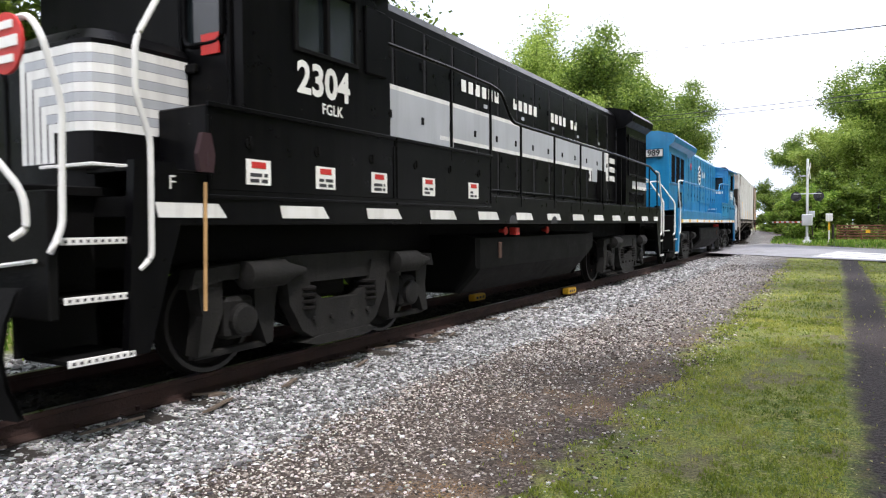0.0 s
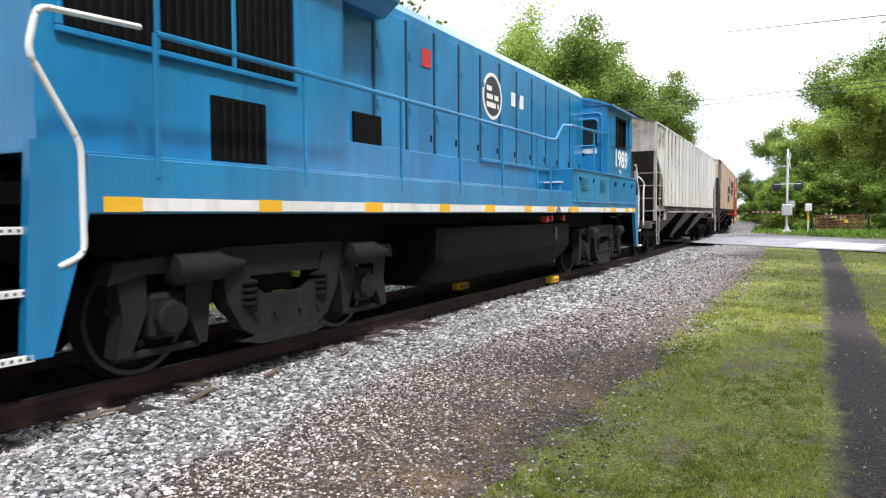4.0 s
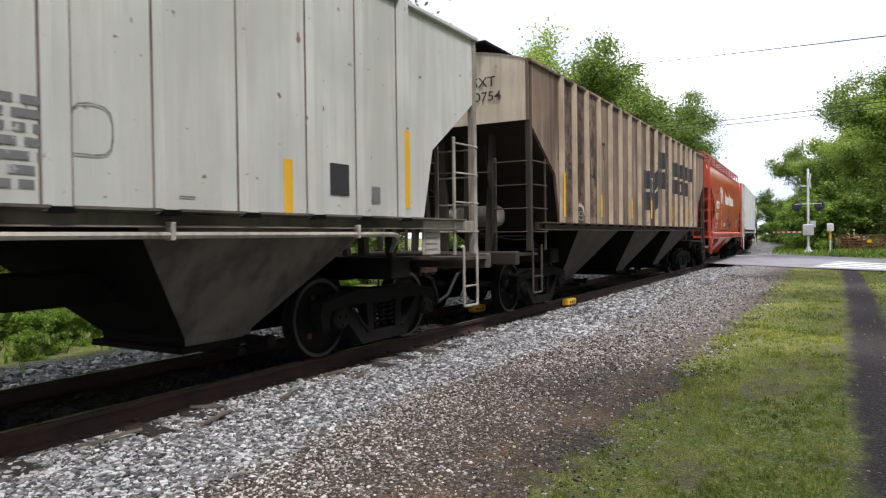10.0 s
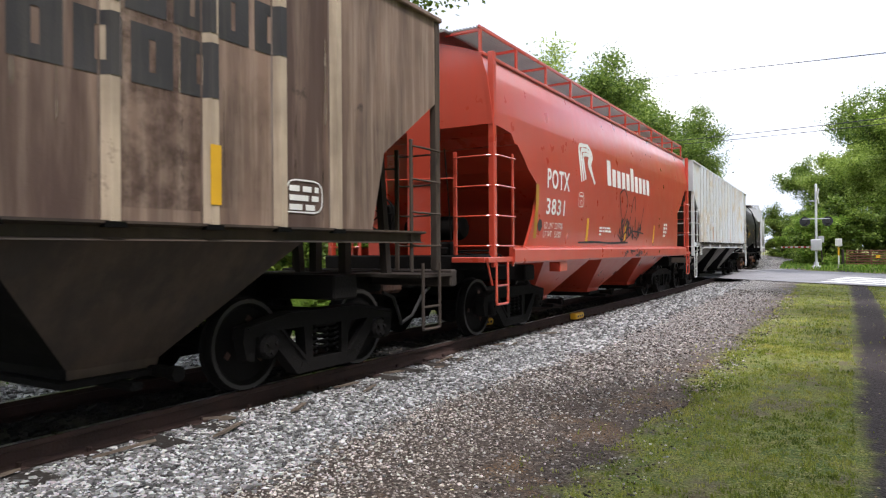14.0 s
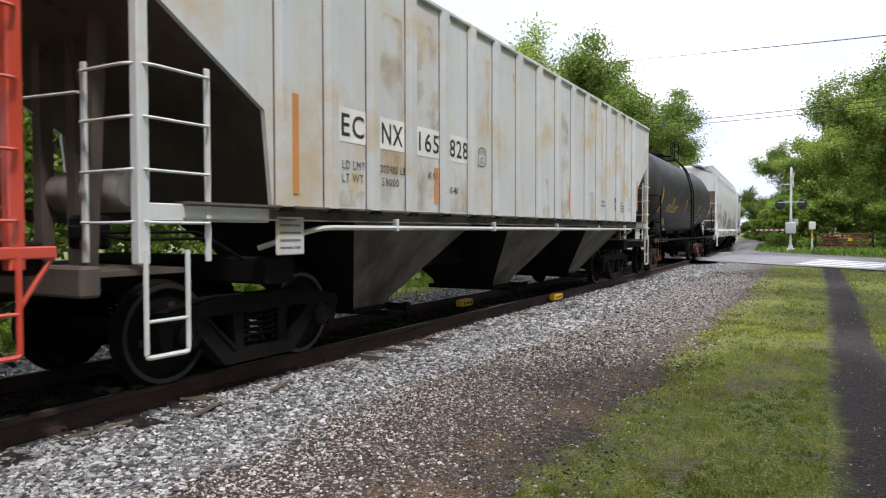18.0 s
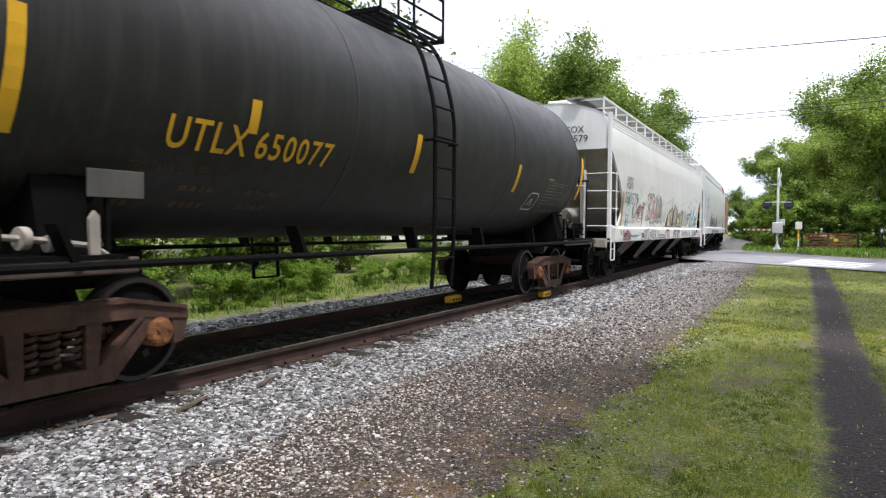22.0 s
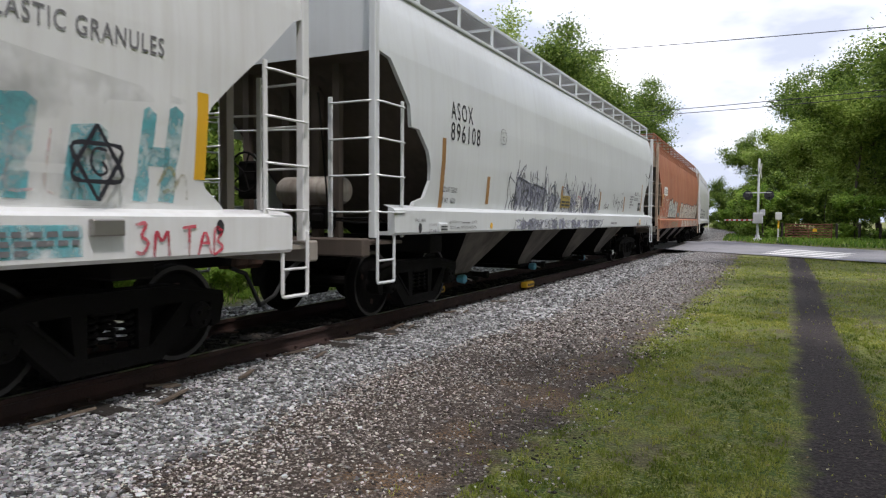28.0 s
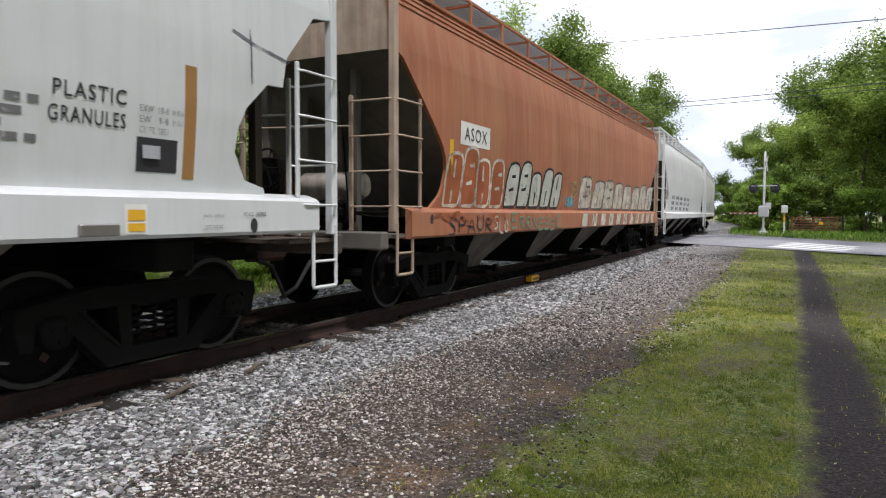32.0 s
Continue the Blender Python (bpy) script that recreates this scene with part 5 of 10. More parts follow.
    for i in range(bays):
        c0, c1 = -span / 2 + span * i / bays, -span / 2 + span * (i + 1) / bays
        cm = (c0 + c1) / 2
        cm += 0.2 if bays < 4 else 0.1
        ht, reach = (1.46, 2.25) if bays < 4 else (1.25, 1.75)
        up = lo_z + (reach - ht) * (lo_z - 0.42) / (ht - 0.42)
        for e in (1, -1):
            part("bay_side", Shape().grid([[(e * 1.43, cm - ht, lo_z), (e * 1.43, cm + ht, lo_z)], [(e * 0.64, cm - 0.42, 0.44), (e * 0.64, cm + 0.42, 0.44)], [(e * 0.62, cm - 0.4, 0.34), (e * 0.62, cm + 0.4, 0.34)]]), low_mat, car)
            # slope sheets near-black: the shade between the bays is put into their colour
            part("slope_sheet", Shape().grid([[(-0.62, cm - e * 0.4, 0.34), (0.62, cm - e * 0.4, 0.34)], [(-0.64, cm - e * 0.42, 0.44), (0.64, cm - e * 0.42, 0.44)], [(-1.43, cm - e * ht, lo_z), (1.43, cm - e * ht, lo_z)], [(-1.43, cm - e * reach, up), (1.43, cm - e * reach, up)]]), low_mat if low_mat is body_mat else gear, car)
        gt = Shape().box(-0.7, 0.7, cm - 0.5, cm + 0.5, 0.30, 0.36, 0.01).box(-0.95, 0.95, cm - 0.06, cm + 0.06, 0.24, 0.31, 0.02)
        gt.lathe([(0.05, 0.62), (0.05, 0.9), (0.07, 0.92), (0.07, 1.0)], (0, cm + 0.35, 0.33), "x", 8)
        part("outlet_gate", gt, gear, car)
    # ribs
    if ribs:
        for y in ribs:
            r = Shape()
            rw, rt = rib_half, rib_half - 0.035
            sec = [(0.0, -rw), (0.075, -rt), (0.075, rt), (0.0, rw)]
            for hh in ((z_low - 0.02, z_top - 0.02),):
                r.grid([[(face(max(z, z_low)) + a, y + b, z) for a, b in sec] for z in (hh[0], hh[1])])
                r.add([(face(z_low), y - rw, hh[0]), (face(z_low) + 0.075, y - rt, hh[0]), (face(z_low) + 0.075, y + rt, hh[0]), (face(z_low), y + rw, hh[0])], [(0, 1, 2, 3)])
            rb = part("rib", r, rib_mat or body_mat, car)
            for e in (-1, 1):
                # thin brown strip along each edge of the rib
                part("rib_seam", Shape().box(face(z_low), face(z_low) + 0.006, *sorted((y + e * (rw - 0.001), y + e * (rw + 0.017))), z_low, z_top - 0.03), SEAM, rb)
            # black piece stands for the shaded hollow of the rib's open end
            part("rib_foot", Shape().prism([(y - 0.085, z_low - 0.03), (y - 0.07, z_low + 0.012), (y + 0.07, z_low + 0.012), (y + 0.085, z_low - 0.03)], face(z_low) + 0.005, face(z_low) + 0.083), BLACK_FRAME, car)
    # roof hatches and walkways
    if walkway:
        zz = z_top + roof_rise * 0.75 + 0.12
        for q in (-1, 1):
            part("roof_walk", Shape().box(q * 0.62 - 0.22, q * 0.62 + 0.22, -y_top - 0.15, y_top + 0.15, zz, zz + 0.04), STEEL_WORN if not end_sheet else gear, car)
        part("hatch_trough", Shape().box(-0.3, 0.3, -y_top + 0.5, y_top - 0.5, z_top + roof_rise * 0.8, z_top + roof_rise + 0.16, 0.03), body_mat, car)
    if walk_rail:
        n = int(2 * y_top / 1.25)
        w0 = face(z_top) - 0.02
        for e in (1, -1):
            board = part("running_board", Shape().box(*sorted((e * (w0 - 0.66), e * (w0 - 0.63))), -y_top, y_top, z_top + 0.36, z_top + 0.41, 0.005), STEEL_WORN, car, "see-through steel grating along the roof")
            for k in range(11):
                a = w0 - 0.61 + 0.056 * k
                part("grating_bar", Shape().box(*sorted((e * a, e * (a + 0.012))), -y_top, y_top, z_top + 0.37, z_top + 0.40), STEEL_WORN, board)
            part("board_edge", Shape().box(*sorted((e * (w0 - 0.025), e * (w0 + 0.005))), -y_top, y_top, z_top + 0.36, z_top + 0.41, 0.005), body_mat, board)
            for i in range(n + 1):
                y = -y_top + 0.05 + (2 * y_top - 0.1) * i / n
                part("board_post", Shape().box(*sorted((e * (w0 - 0.03), e * (w0 + 0.005))), y - 0.03, y + 0.03, z_top, z_top + 0.37, 0.004), body_mat, board)
                part("board_bracket", Shape().box(*sorted((e * (w0 - 0.6), e * (w0 - 0.02))), y - 0.025, y + 0.025, z_top + 0.33, z_top + 0.365), body_mat, board)
    car["half"] = half
    return car, face


RIBBED = [(1.58, 1.54), (4.12, 1.54)]
RIBBED_TALL = [(1.58, 1.54), (4.26, 1.54)]
ROUND_SIDE = [(1.40, 1.46), (1.7, 1.50), (2.2, 1.545), (2.8, 1.56), (3.4, 1.535), (3.9, 1.46), (4.25, 1.36)]
CARS = []  # (thing, middle along the train, half distance of truck centres)


def place(car, mid, tc):
    CARS.append((car, mid, tc))


def ribbed_outline(y_top, d1=1.05, d0=1.45, z1=2.45, z2=3.27):
    return [(1.5, y_top - d0), (z1, y_top - d1 - 0.15), (z2, y_top), (4.4, y_top)]


def round_outline(y_top):
    """A smoothly bowed recess below the roof's end."""
    return [(1.40, y_top - 1.05), (1.47, y_top - 1.12), (1.6, y_top - 1.3), (1.75, y_top - 1.38), (1.95, y_top - 1.42), (2.12, y_top - 1.38), (2.3, y_top - 1.27), (2.5, y_top - 1.06), (2.85, y_top - 0.66), (3.28, y_top - 0.2), (3.36, y_top), (4.6, y_top)]


def stepped_outline(y_top):
    """A recess with a notch in the middle of its slanting edge."""
    return [(1.40, y_top - 0.9), (1.58, y_top - 1.0), (1.64, y_top - 1.25), (1.88, y_top - 1.39), (2.1, y_top - 1.36), (2.28, y_top - 1.27), (2.53, y_top - 1.0), (2.54, y_top - 0.79), (2.82, y_top - 0.74), (3.31, y_top - 0.3), (3.36, y_top), (4.6, y_top)]


def angled_outline(y_top):
    """A straight-edged recess, pointed at half height."""
    return [(1.40, y_top - 1.33), (1.87, y_top - 1.53), (2.40, y_top - 1.69), (2.65, y_top - 1.25), (2.99, y_top - 0.85), (3.0, y_top - 0.74), (3.14, y_top - 0.64), (3.18, y_top - 0.29), (3.2, y_top), (4.6, y_top)]


def end_ladders(car, y_post, z_roof, mat, z_side=2.55, z_foot=0.6, rungs=4, low=1.12, x_in=0.9, back=0.62):
    """Corner posts with ladders round the corner and stirrup steps, at all four corners."""
    for q in (-1, 1):
        for e in (1, -1):
            post = part("corner_post", Shape().box(*sorted((e * 1.46, e * 1.555)), *sorted((q * (y_post - 0.07), q * (y_post + 0.03))), low, z_roof, 0.01), mat, car)
            st = Shape().box(*sorted((e * 1.53, e * 1.56)), *sorted((q * (y_post - back - 0.025), q * (y_post - back + 0.025))), low, z_side + 0.08, 0.006)
            s2 = Shape().box(*sorted((e * (x_in - 0.03), e * (x_in + 0.03))), *sorted((q * (y_post), q * (y_post + 0.03))), low, z_side + 0.08, 0.006)
            part("ladder_stile", st, mat, car)
            part("ladder_stile", s2, mat, car)
            for i in range(rungs):
                z = low + 0.32 + (z_side - low - 0.32) * i / (rungs - 1)
                part("rung", Shape().tube(rounded([(e * 1.55, q * (y_post - back), z), (e * 1.61, q * (y_post - back + 0.04), z - 0.01), (e * 1.61, q * (y_post - 0.06), z - 0.01), (e * 1.55, q * (y_post - 0.02), z)], 0.03, 2), 0.013, 6), mat, post)
                part("rung", Shape().tube(rounded([(e * x_in, q * (y_post + 0.02), z), (e * (x_in + 0.04), q * (y_post + 0.08), z - 0.01), (e * 1.46, q * (y_post + 0.08), z - 0.01), (e * 1.5, q * (y_post + 0.02), z)], 0.03, 2), 0.013, 6), mat, post)
            sp = Shape().tube(rounded([(e * 1.56, q * (y_post - 0.02), low + 0.1), (e * 1.56, q * (y_post - 0.02), z_foot), (e * 1.56, q * (y_post - 0.40), z_foot), (e * 1.56, q * (y_post - 0.40), low + 0.1)], 0.03, 2), 0.02, 6)
            part("stirrup_step", sp, mat, car)
            part("stirrup_rung", Shape().tube([(e * 1.56, q * (y_post - 0.02), z_foot + 0.27), (e * 1.56, q * (y_post - 0.40), z_foot + 0.27)], 0.015, 6), mat, car)
        part("cross_grab", Shape().tube([(-0.9, q * (y_post + 0.06), 2.5), (0.9, q * (y_post + 0.06), 2.44)], 0.013, 6), mat, car)
    brake_wheel(car, -0.45, -(y_post + 0.05), 1.95, GRIME)
    y = -(y_post - 0.5)
    part("air_reservoir", Shape().lathe([(0.03, -0.66), (0.15, -0.62), (0.19, -0.55), (0.19, 0.35), (0.15, 0.42), (0.03, 0.46)], (0.35, y, 1.72), "x", 16), GRIME if mat is RED_CAR else DIRTY_TRIM, car, "grimy air brake reservoir", True)
    part("brake_valve", Shape().box(0.5, 0.78, y - 0.42, y - 0.2, 1.22, 1.5, 0.03).box(0.56, 0.72, y - 0.46, y - 0.16, 1.3, 1.42, 0.02), GRIME, car, "dark air brake valve")
    for x, z in ((0.95, 1.36), (1.08, 1.30)):
        part("brake_pipe", Shape().tube(rounded([(x - 0.3, y - 0.3, 1.35), (x, y - 0.3, z), (x + 0.05, y + 0.5, z), (x + 0.05, y + 0.9, z - 0.2)], 0.1), 0.016, 6), GRIME, car, "", True)
    part("retainer_pipe", Shape().tube(rounded([(0.7, y - 0.3, 1.5), (0.72, -(y_post - 0.1), 2.1), (0.72, -(y_post + 0.02), 2.9)], 0.1), 0.012, 6), GRIME, car, "", True)


BOARD_GREY = surface("dull_grey_board", (0.075, 0.072, 0.068), 0.6, var=0.25, streak=(0.04, 0.035, 0.03))
PLANK_BROWN = surface("rust_brown_platform", (0.055, 0.038, 0.03), 0.8, var=0.35, size=4, streak=(0.12, 0.09, 0.07), streak_amount=0.5, blotch=(0.02, 0.017, 0.015), blotch_at=0.58)
DIM_YELLOW = surface("dim_yellow_lettering", (0.085, 0.055, 0.022), 0.7, blotch=(0.025, 0.022, 0.019), blotch_at=0.5, blotch_size=12, bump=0)


def tank_car(label, half, mid):
    """A black tank car on a stub frame, with a centre ladder and a railed platform on top."""
    car = thing("tank_car", label, "railway car", "freight cars of the train")
    R, zc, L = 1.50, 2.72, 6.72
    prof = [(0.02, -L - 0.02), (0.5, -L + 0.02), (0.95, -L + 0.14), (1.28, -L + 0.36), (1.45, -L + 0.62), (R, -L + 0.85)]
    full = prof + [(R, -2.2), (R, 2.2)] + [(r, -y) for r, y in prof[::-1]]
    part("tank", Shape().lathe(full, (0, 0, zc), "y", 48), TANK_BLACK, car, "dull black cylindrical tank with domed heads", True)
    for y in (-L + 0.9, -2.3, 2.3, L - 0.9):
        part("weld_band", Shape().lathe([(R + 0.001, -0.03), (R + 0.006, -0.012), (R + 0.006, 0.012), (R + 0.001, 0.03)], (0, y, zc), "y", 48), TANK_BLACK, car, "", True)
    for q in (-1, 1):
        fr = Shape().box(-0.25, 0.25, *sorted((q * 4.1, q * (half - 0.35))), 0.78, 1.12, 0.02)
        fr.box(-1.45, 1.45, *sorted((q * (half - 0.62), q * (half - 0.45))), 0.92, 1.12, 0.02)
        fr.box(-1.5, 1.5, *sorted((q * 5.2, q * (half - 0.55))), 1.10, 1.14)
        fr.prism([(-1.25, 1.12), (1.25, 1.12), (1.1, 1.75), (0.7, 1.42), (0, 1.26), (-0.7, 1.42), (-1.1, 1.75)], *sorted((q * 5.3, q * 5.7)), "y")
        part("stub_frame", fr, BLACK_FRAME, car)
        coupler(car, q * half, q)
        freight_truck(car, q * 5.5, RUST)
        for e in (-1, 1):
            part("stirrup_step", Shape().tube(rounded([(e * 1.5, q * (half - 0.55), 1.1), (e * 1.5, q * (half - 0.55), 0.55), (e * 1.5, q * (half - 0.95), 0.55), (e * 1.5, q * (half - 0.95), 1.1)], 0.04), 0.018, 6), BLACK_FRAME, car)
        part("platform_edge", Shape().box(1.44, 1.5, *sorted((q * 5.1, q * (half - 0.3))), 1.0, 1.12, 0.012), PLANK_BROWN, car, "rust-brown platform edge")
        part("print_bar", Shape().box(1.5, 1.503, *sorted((q * 6.2, q * 6.75)), 1.045, 1.075), DIM_YELLOW, car)
    for e in (-1, 1):
        part("side_pipe", Shape().tube([(e * 1.56, -6.7, 1.07), (e * 1.56, 6.7, 1.07)], 0.03, 8), BLACK_FRAME, car, "", True)
        for y in (-5.6, -3.2, -1.0, 1.0, 3.2, 5.6):
            part("pipe_bracket", Shape().prism([(y - 0.03, 1.05), (y + 0.03, 1.05), (y - 0.12, 1.36), (y - 0.17, 1.36)], *sorted((e * 1.38, e * 1.53))), BLACK_FRAME, car)
        lad = None
        for y in (-0.72, -0.18):
            ob = part("ladder_stile", Shape().tube(rounded([(e * 1.56, y, 0.55), (e * 1.60, y, 1.1), (e * 1.60, y, 2.9), (e * 1.36, y, 3.75), (e * 0.9, y, 4.2)], 0.3), 0.028, 6), BLACK_FRAME, car)
            lad = lad or ob
        for z, x in ((0.56, 1.56), (0.95, 1.6), (1.35, 1.6), (1.75, 1.6), (2.15, 1.6), (2.55, 1.6), (2.95, 1.58), (3.35, 1.48), (3.75, 1.34)):
            part("rung", Shape().tube([(e * x, -0.72, z), (e * x, -0.18, z)], 0.016, 6), BLACK_FRAME, lad)
        part("ladder_stay", Shape().tube([(e * 1.45, -0.78, 2.5), (e * 1.62, -0.78, 2.5), (e * 1.62, -0.12, 2.5), (e * 1.45, -0.12, 2.5)], 0.02, 6), BLACK_FRAME, lad)
    deck = part("platform", Shape().box(-0.85, 0.85, -0.95, -0.9, 4.22, 4.28).box(-0.85, 0.85, 0.85, 0.9, 4.22, 4.28), BLACK_FRAME, car, "grating platform round the dome")
    for k in range(14):
        x = -0.85 + k * 1.7 / 13
        part("grating_bar", Shape().box(x - 0.012, x + 0.012, -0.92, 0.88, 4.24, 4.28), BLACK_FRAME, deck)
    part("dome", Shape().lathe([(0.42, 0), (0.42, 0.25), (0.36, 0.32), (0.0, 0.34)], (0, 0, 4.2), "z", 20), BLACK_FRAME, car, "", True)
    for e in (-1, 1):
        for z in (4.55, 4.85):
            part("platform_rail", Shape().tube([(e * 0.85, -0.9, z), (e * 0.85, 0.85, z)], 0.018, 6), BLACK_FRAME, car)
        part("platform_rail", Shape().tube(rounded([(e * 0.85, -0.03, 4.26), (e * 0.85, -0.03, 5.0), (e * 0.85, 0.85, 5.0), (e * 0.85, 0.85, 4.26)], 0.12), 0.02, 6), BLACK_FRAME, car)
        for y in (-0.9, -0.45):
            part("platform_post", Shape().tube([(e * 0.85, y, 4.26), (e * 0.85, y, 4.85)], 0.018, 6), BLACK_FRAME, car)
    # bent hand rails round the tank's heads
    for q in (-1, 1):
        part("head_rail", Shape().tube(rounded([(-1.2, q * 6.98, 2.46), (0.9, q * 6.98, 2.46), (1.44, q * 6.9, 2.46), (1.5, q * 6.5, 2.44), (1.5, q * 6.46, 1.14)], 0.14), 0.02, 7), BLACK_FRAME, car, "", True)
        for z in (1.22, 1.36):
            part("grab_bar", Shape().tube(rounded([(-1.0, q * 7.0, z), (1.3, q * 7.0, z), (1.42, q * 6.5, z)], 0.1), 0.014, 6), BLACK_FRAME, car, "", True)
        pl = part("placard_board", Shape().box(1.30, 1.315, *sorted((q * 5.40, q * 4.92) if q < 0 else (5.36, 5.78)), 1.56, 1.77, 0.004), BOARD_GREY, car, "blank grey placard board")
        part("board_bracket", Shape().box(1.10, 1.30, *sorted((q * 5.2, q * 5.24) if q < 0 else (5.55, 5.59)), 1.62, 1.66).box(1.27, 1.30, *sorted((q * 5.2, q * 5.24) if q < 0 else (5.55, 5.59)), 1.14, 1.62), BLACK_FRAME, pl)
    # brake valve with its pipes on the end platform
    valve = part("brake_valve", Shape().box(1.14, 1.36, -6.3, -6.0, 1.13, 1.36, 0.04).lathe([(0.0, -0.02), (0.11, 0.0), (0.12, 0.06), (0.07, 0.1), (0.05, 0.16), (0.0, 0.17)], (1.25, -6.16, 1.34), "z", 12).lathe([(0.08, 1.3), (0.1, 1.34), (0.1, 1.4), (0.05, 1.42), (0.0, 1.42)], (0, -6.14, 1.25), "x", 12), GRIME, car, "grimy brake valve casting", True)
    part("flange", Shape().lathe([(0.0, -0.03), (0.08, -0.03), (0.08, 0.03), (0.0, 0.03)], (1.3, -5.86, 1.26), "y", 12).lathe([(0.0, -0.02), (0.06, -0.02), (0.06, 0.02), (0.0, 0.02)], (1.3, -5.68, 1.22), "y", 12), DIRTY_TRIM, valve, "pale flanged joint", True)
    part("valve_pipe", Shape().tube(rounded([(1.3, -6.02, 1.27), (1.3, -5.66, 1.24), (1.3, -5.36, 1.2), (1.28, -5.2, 1.12)], 0.05), 0.024, 7).tube(rounded([(1.26, -6.3, 1.22), (1.2, -6.6, 1.2), (0.9, -6.9, 1.24)], 0.1), 0.02, 7), DIRTY_TRIM, valve, "", True)
    part("lever", Shape().prism([(-5.44, 1.12), (-5.36, 1.12), (-5.37, 1.42), (-5.41, 1.46), (-5.45, 1.40)], 1.38, 1.41), DIRTY_TRIM, valve)
    face = lambda z: math.sqrt(max(0.0, R * R - (z - zc) ** 2))
    return car, face


# ---- train: the two road-switcher locomotives ----
def loco_truck(car, y):
    """A two-axle locomotive truck with a drooping cast frame."""
    if "loco_frame" not in _gear:
        f = Shape()
        f.prism([(-0.86, 0.98), (-0.80, 0.60), (-0.62, 0.32), (-0.40, 0.20), (0.40, 0.20), (0.62, 0.32), (0.80, 0.60), (0.86, 0.98), (0.55, 0.98), (0.48, 0.72), (0.28, 0.60), (-0.28, 0.60), (-0.48, 0.72), (-0.55, 0.98)], 1.14, 1.28)
        f.prism([(-1.95, 0.84), (-1.9, 1.0), (-0.7, 1.08), (0.7, 1.08), (1.9, 1.0), (1.95, 0.84), (1.6, 0.90), (1.15, 0.90), (0.86, 0.80), (-0.86, 0.80), (-1.15, 0.90), (-1.6, 0.90)], 1.08, 1.26)
        f.prism([(-0.62, 0.20), (-0.40, 0.15), (0.40, 0.15), (0.62, 0.20), (0.40, 0.24), (-0.40, 0.24)], 1.12, 1.30)
        for q in (-1, 1):
            f.prism([(q * 0.98, 0.26), (q * 1.06, 0.26), (q * 1.20, 0.60), (q * 1.20, 0.94), (q * 0.86, 0.94), (q * 0.94, 0.60)], 1.06, 1.22)
            f.prism([(q * 1.58, 0.60), (q * 1.58, 0.94), (q * 1.86, 0.94), (q * 1.80, 0.60), (q * 1.86, 0.26), (q * 1.74, 0.26)], 1.06, 1.22)
            f.box(1.08, 1.16, *sorted((q * 1.0, q * 1.85)), 0.22, 0.28, 0.01)
            for a in (0.18, 0.45):
                f.lathe([(0.03, 1.28), (0.03, 1.31)], (0, q * a, 0.42), "x", 8)
        _gear["loco_frame"] = f.mesh("truck_frame", TRUCK_DUST)
        _gear["loco_frame_far"] = Shape().add([(-a, b, c) for a, b, c in f.v], [q[::-1] for q in f.f]).mesh("truck_frame", TRUCK_DUST)
        b = Shape().box(1.05, 1.24, -0.17, 0.17, 0.36, 0.74, 0.04)
        _gear["journal"] = b.lathe([(0.13, 1.22), (0.15, 1.24), (0.15, 1.29), (0.12, 1.31), (0.05, 1.315)], (0, 0, 0.53), "x", 18).mesh("journal_box", TRUCK_DUST)
        _gear["cylinder"] = Shape().lathe([(0.05, -0.32), (0.13, -0.30), (0.13, 0.18), (0.09, 0.26), (0.03, 0.5)], (1.30, 0, 0.93), "y", 14).mesh("brake_cylinder", TRUCK_DUST, True)
        s = Shape()
        for k in range(4):
            s.lathe([(0.10, 0), (0.13, 0.015), (0.13, 0.035), (0.10, 0.05)], (1.21, 0, 0.52 + k * 0.065), "z", 12)
        _gear["rub_spring"] = s.mesh("spring", GRIME)
    for key in ("loco_frame", "loco_frame_far"):
        part("truck_frame", _gear[key], TRUCK_DUST, car).matrix_basis = pose(0, y, 0)
    for key, nm, q in (("journal", "journal_box", -1.385), ("journal", "journal_box", 1.385), ("rub_spring", "spring", -0.52), ("rub_spring", "spring", 0.52), ("cylinder", "brake_cylinder", -1.1), ("cylinder", "brake_cylinder", 1.25)):
        for turn in (0, 180):
            part(nm, _gear[key], GRIME, car).matrix_basis = pose(0, y + q, 0, 0, 0, turn)
    part("bolster", Shape().box(-1.1, 1.1, y - 0.3, y + 0.3, 0.6, 1.0, 0.04), GRIME, car)
    for q in (-1.385, 1.385):
        wheelset(car, y + q, 0.508)


def rounded(points, r, n=4):
    """An open path with its inner corners rounded by r."""
    out = [Vector(points[0])]
    for a, b, c in zip(points, points[1:], points[2:]):
        a, b, c = Vector(a), Vector(b), Vector(c)
        d1, d2 = (a - b), (c - b)
        k = min(r, d1.length * 0.45, d2.length * 0.45)
        p, q = b + d1.normalized() * k, b + d2.normalized() * k
        for i in range(n + 1):
            u = i / n
            out.append(p * (1 - u) ** 2 + b * 2 * u * (1 - u) + q * u ** 2)
    return out + [Vector(points[-1])]


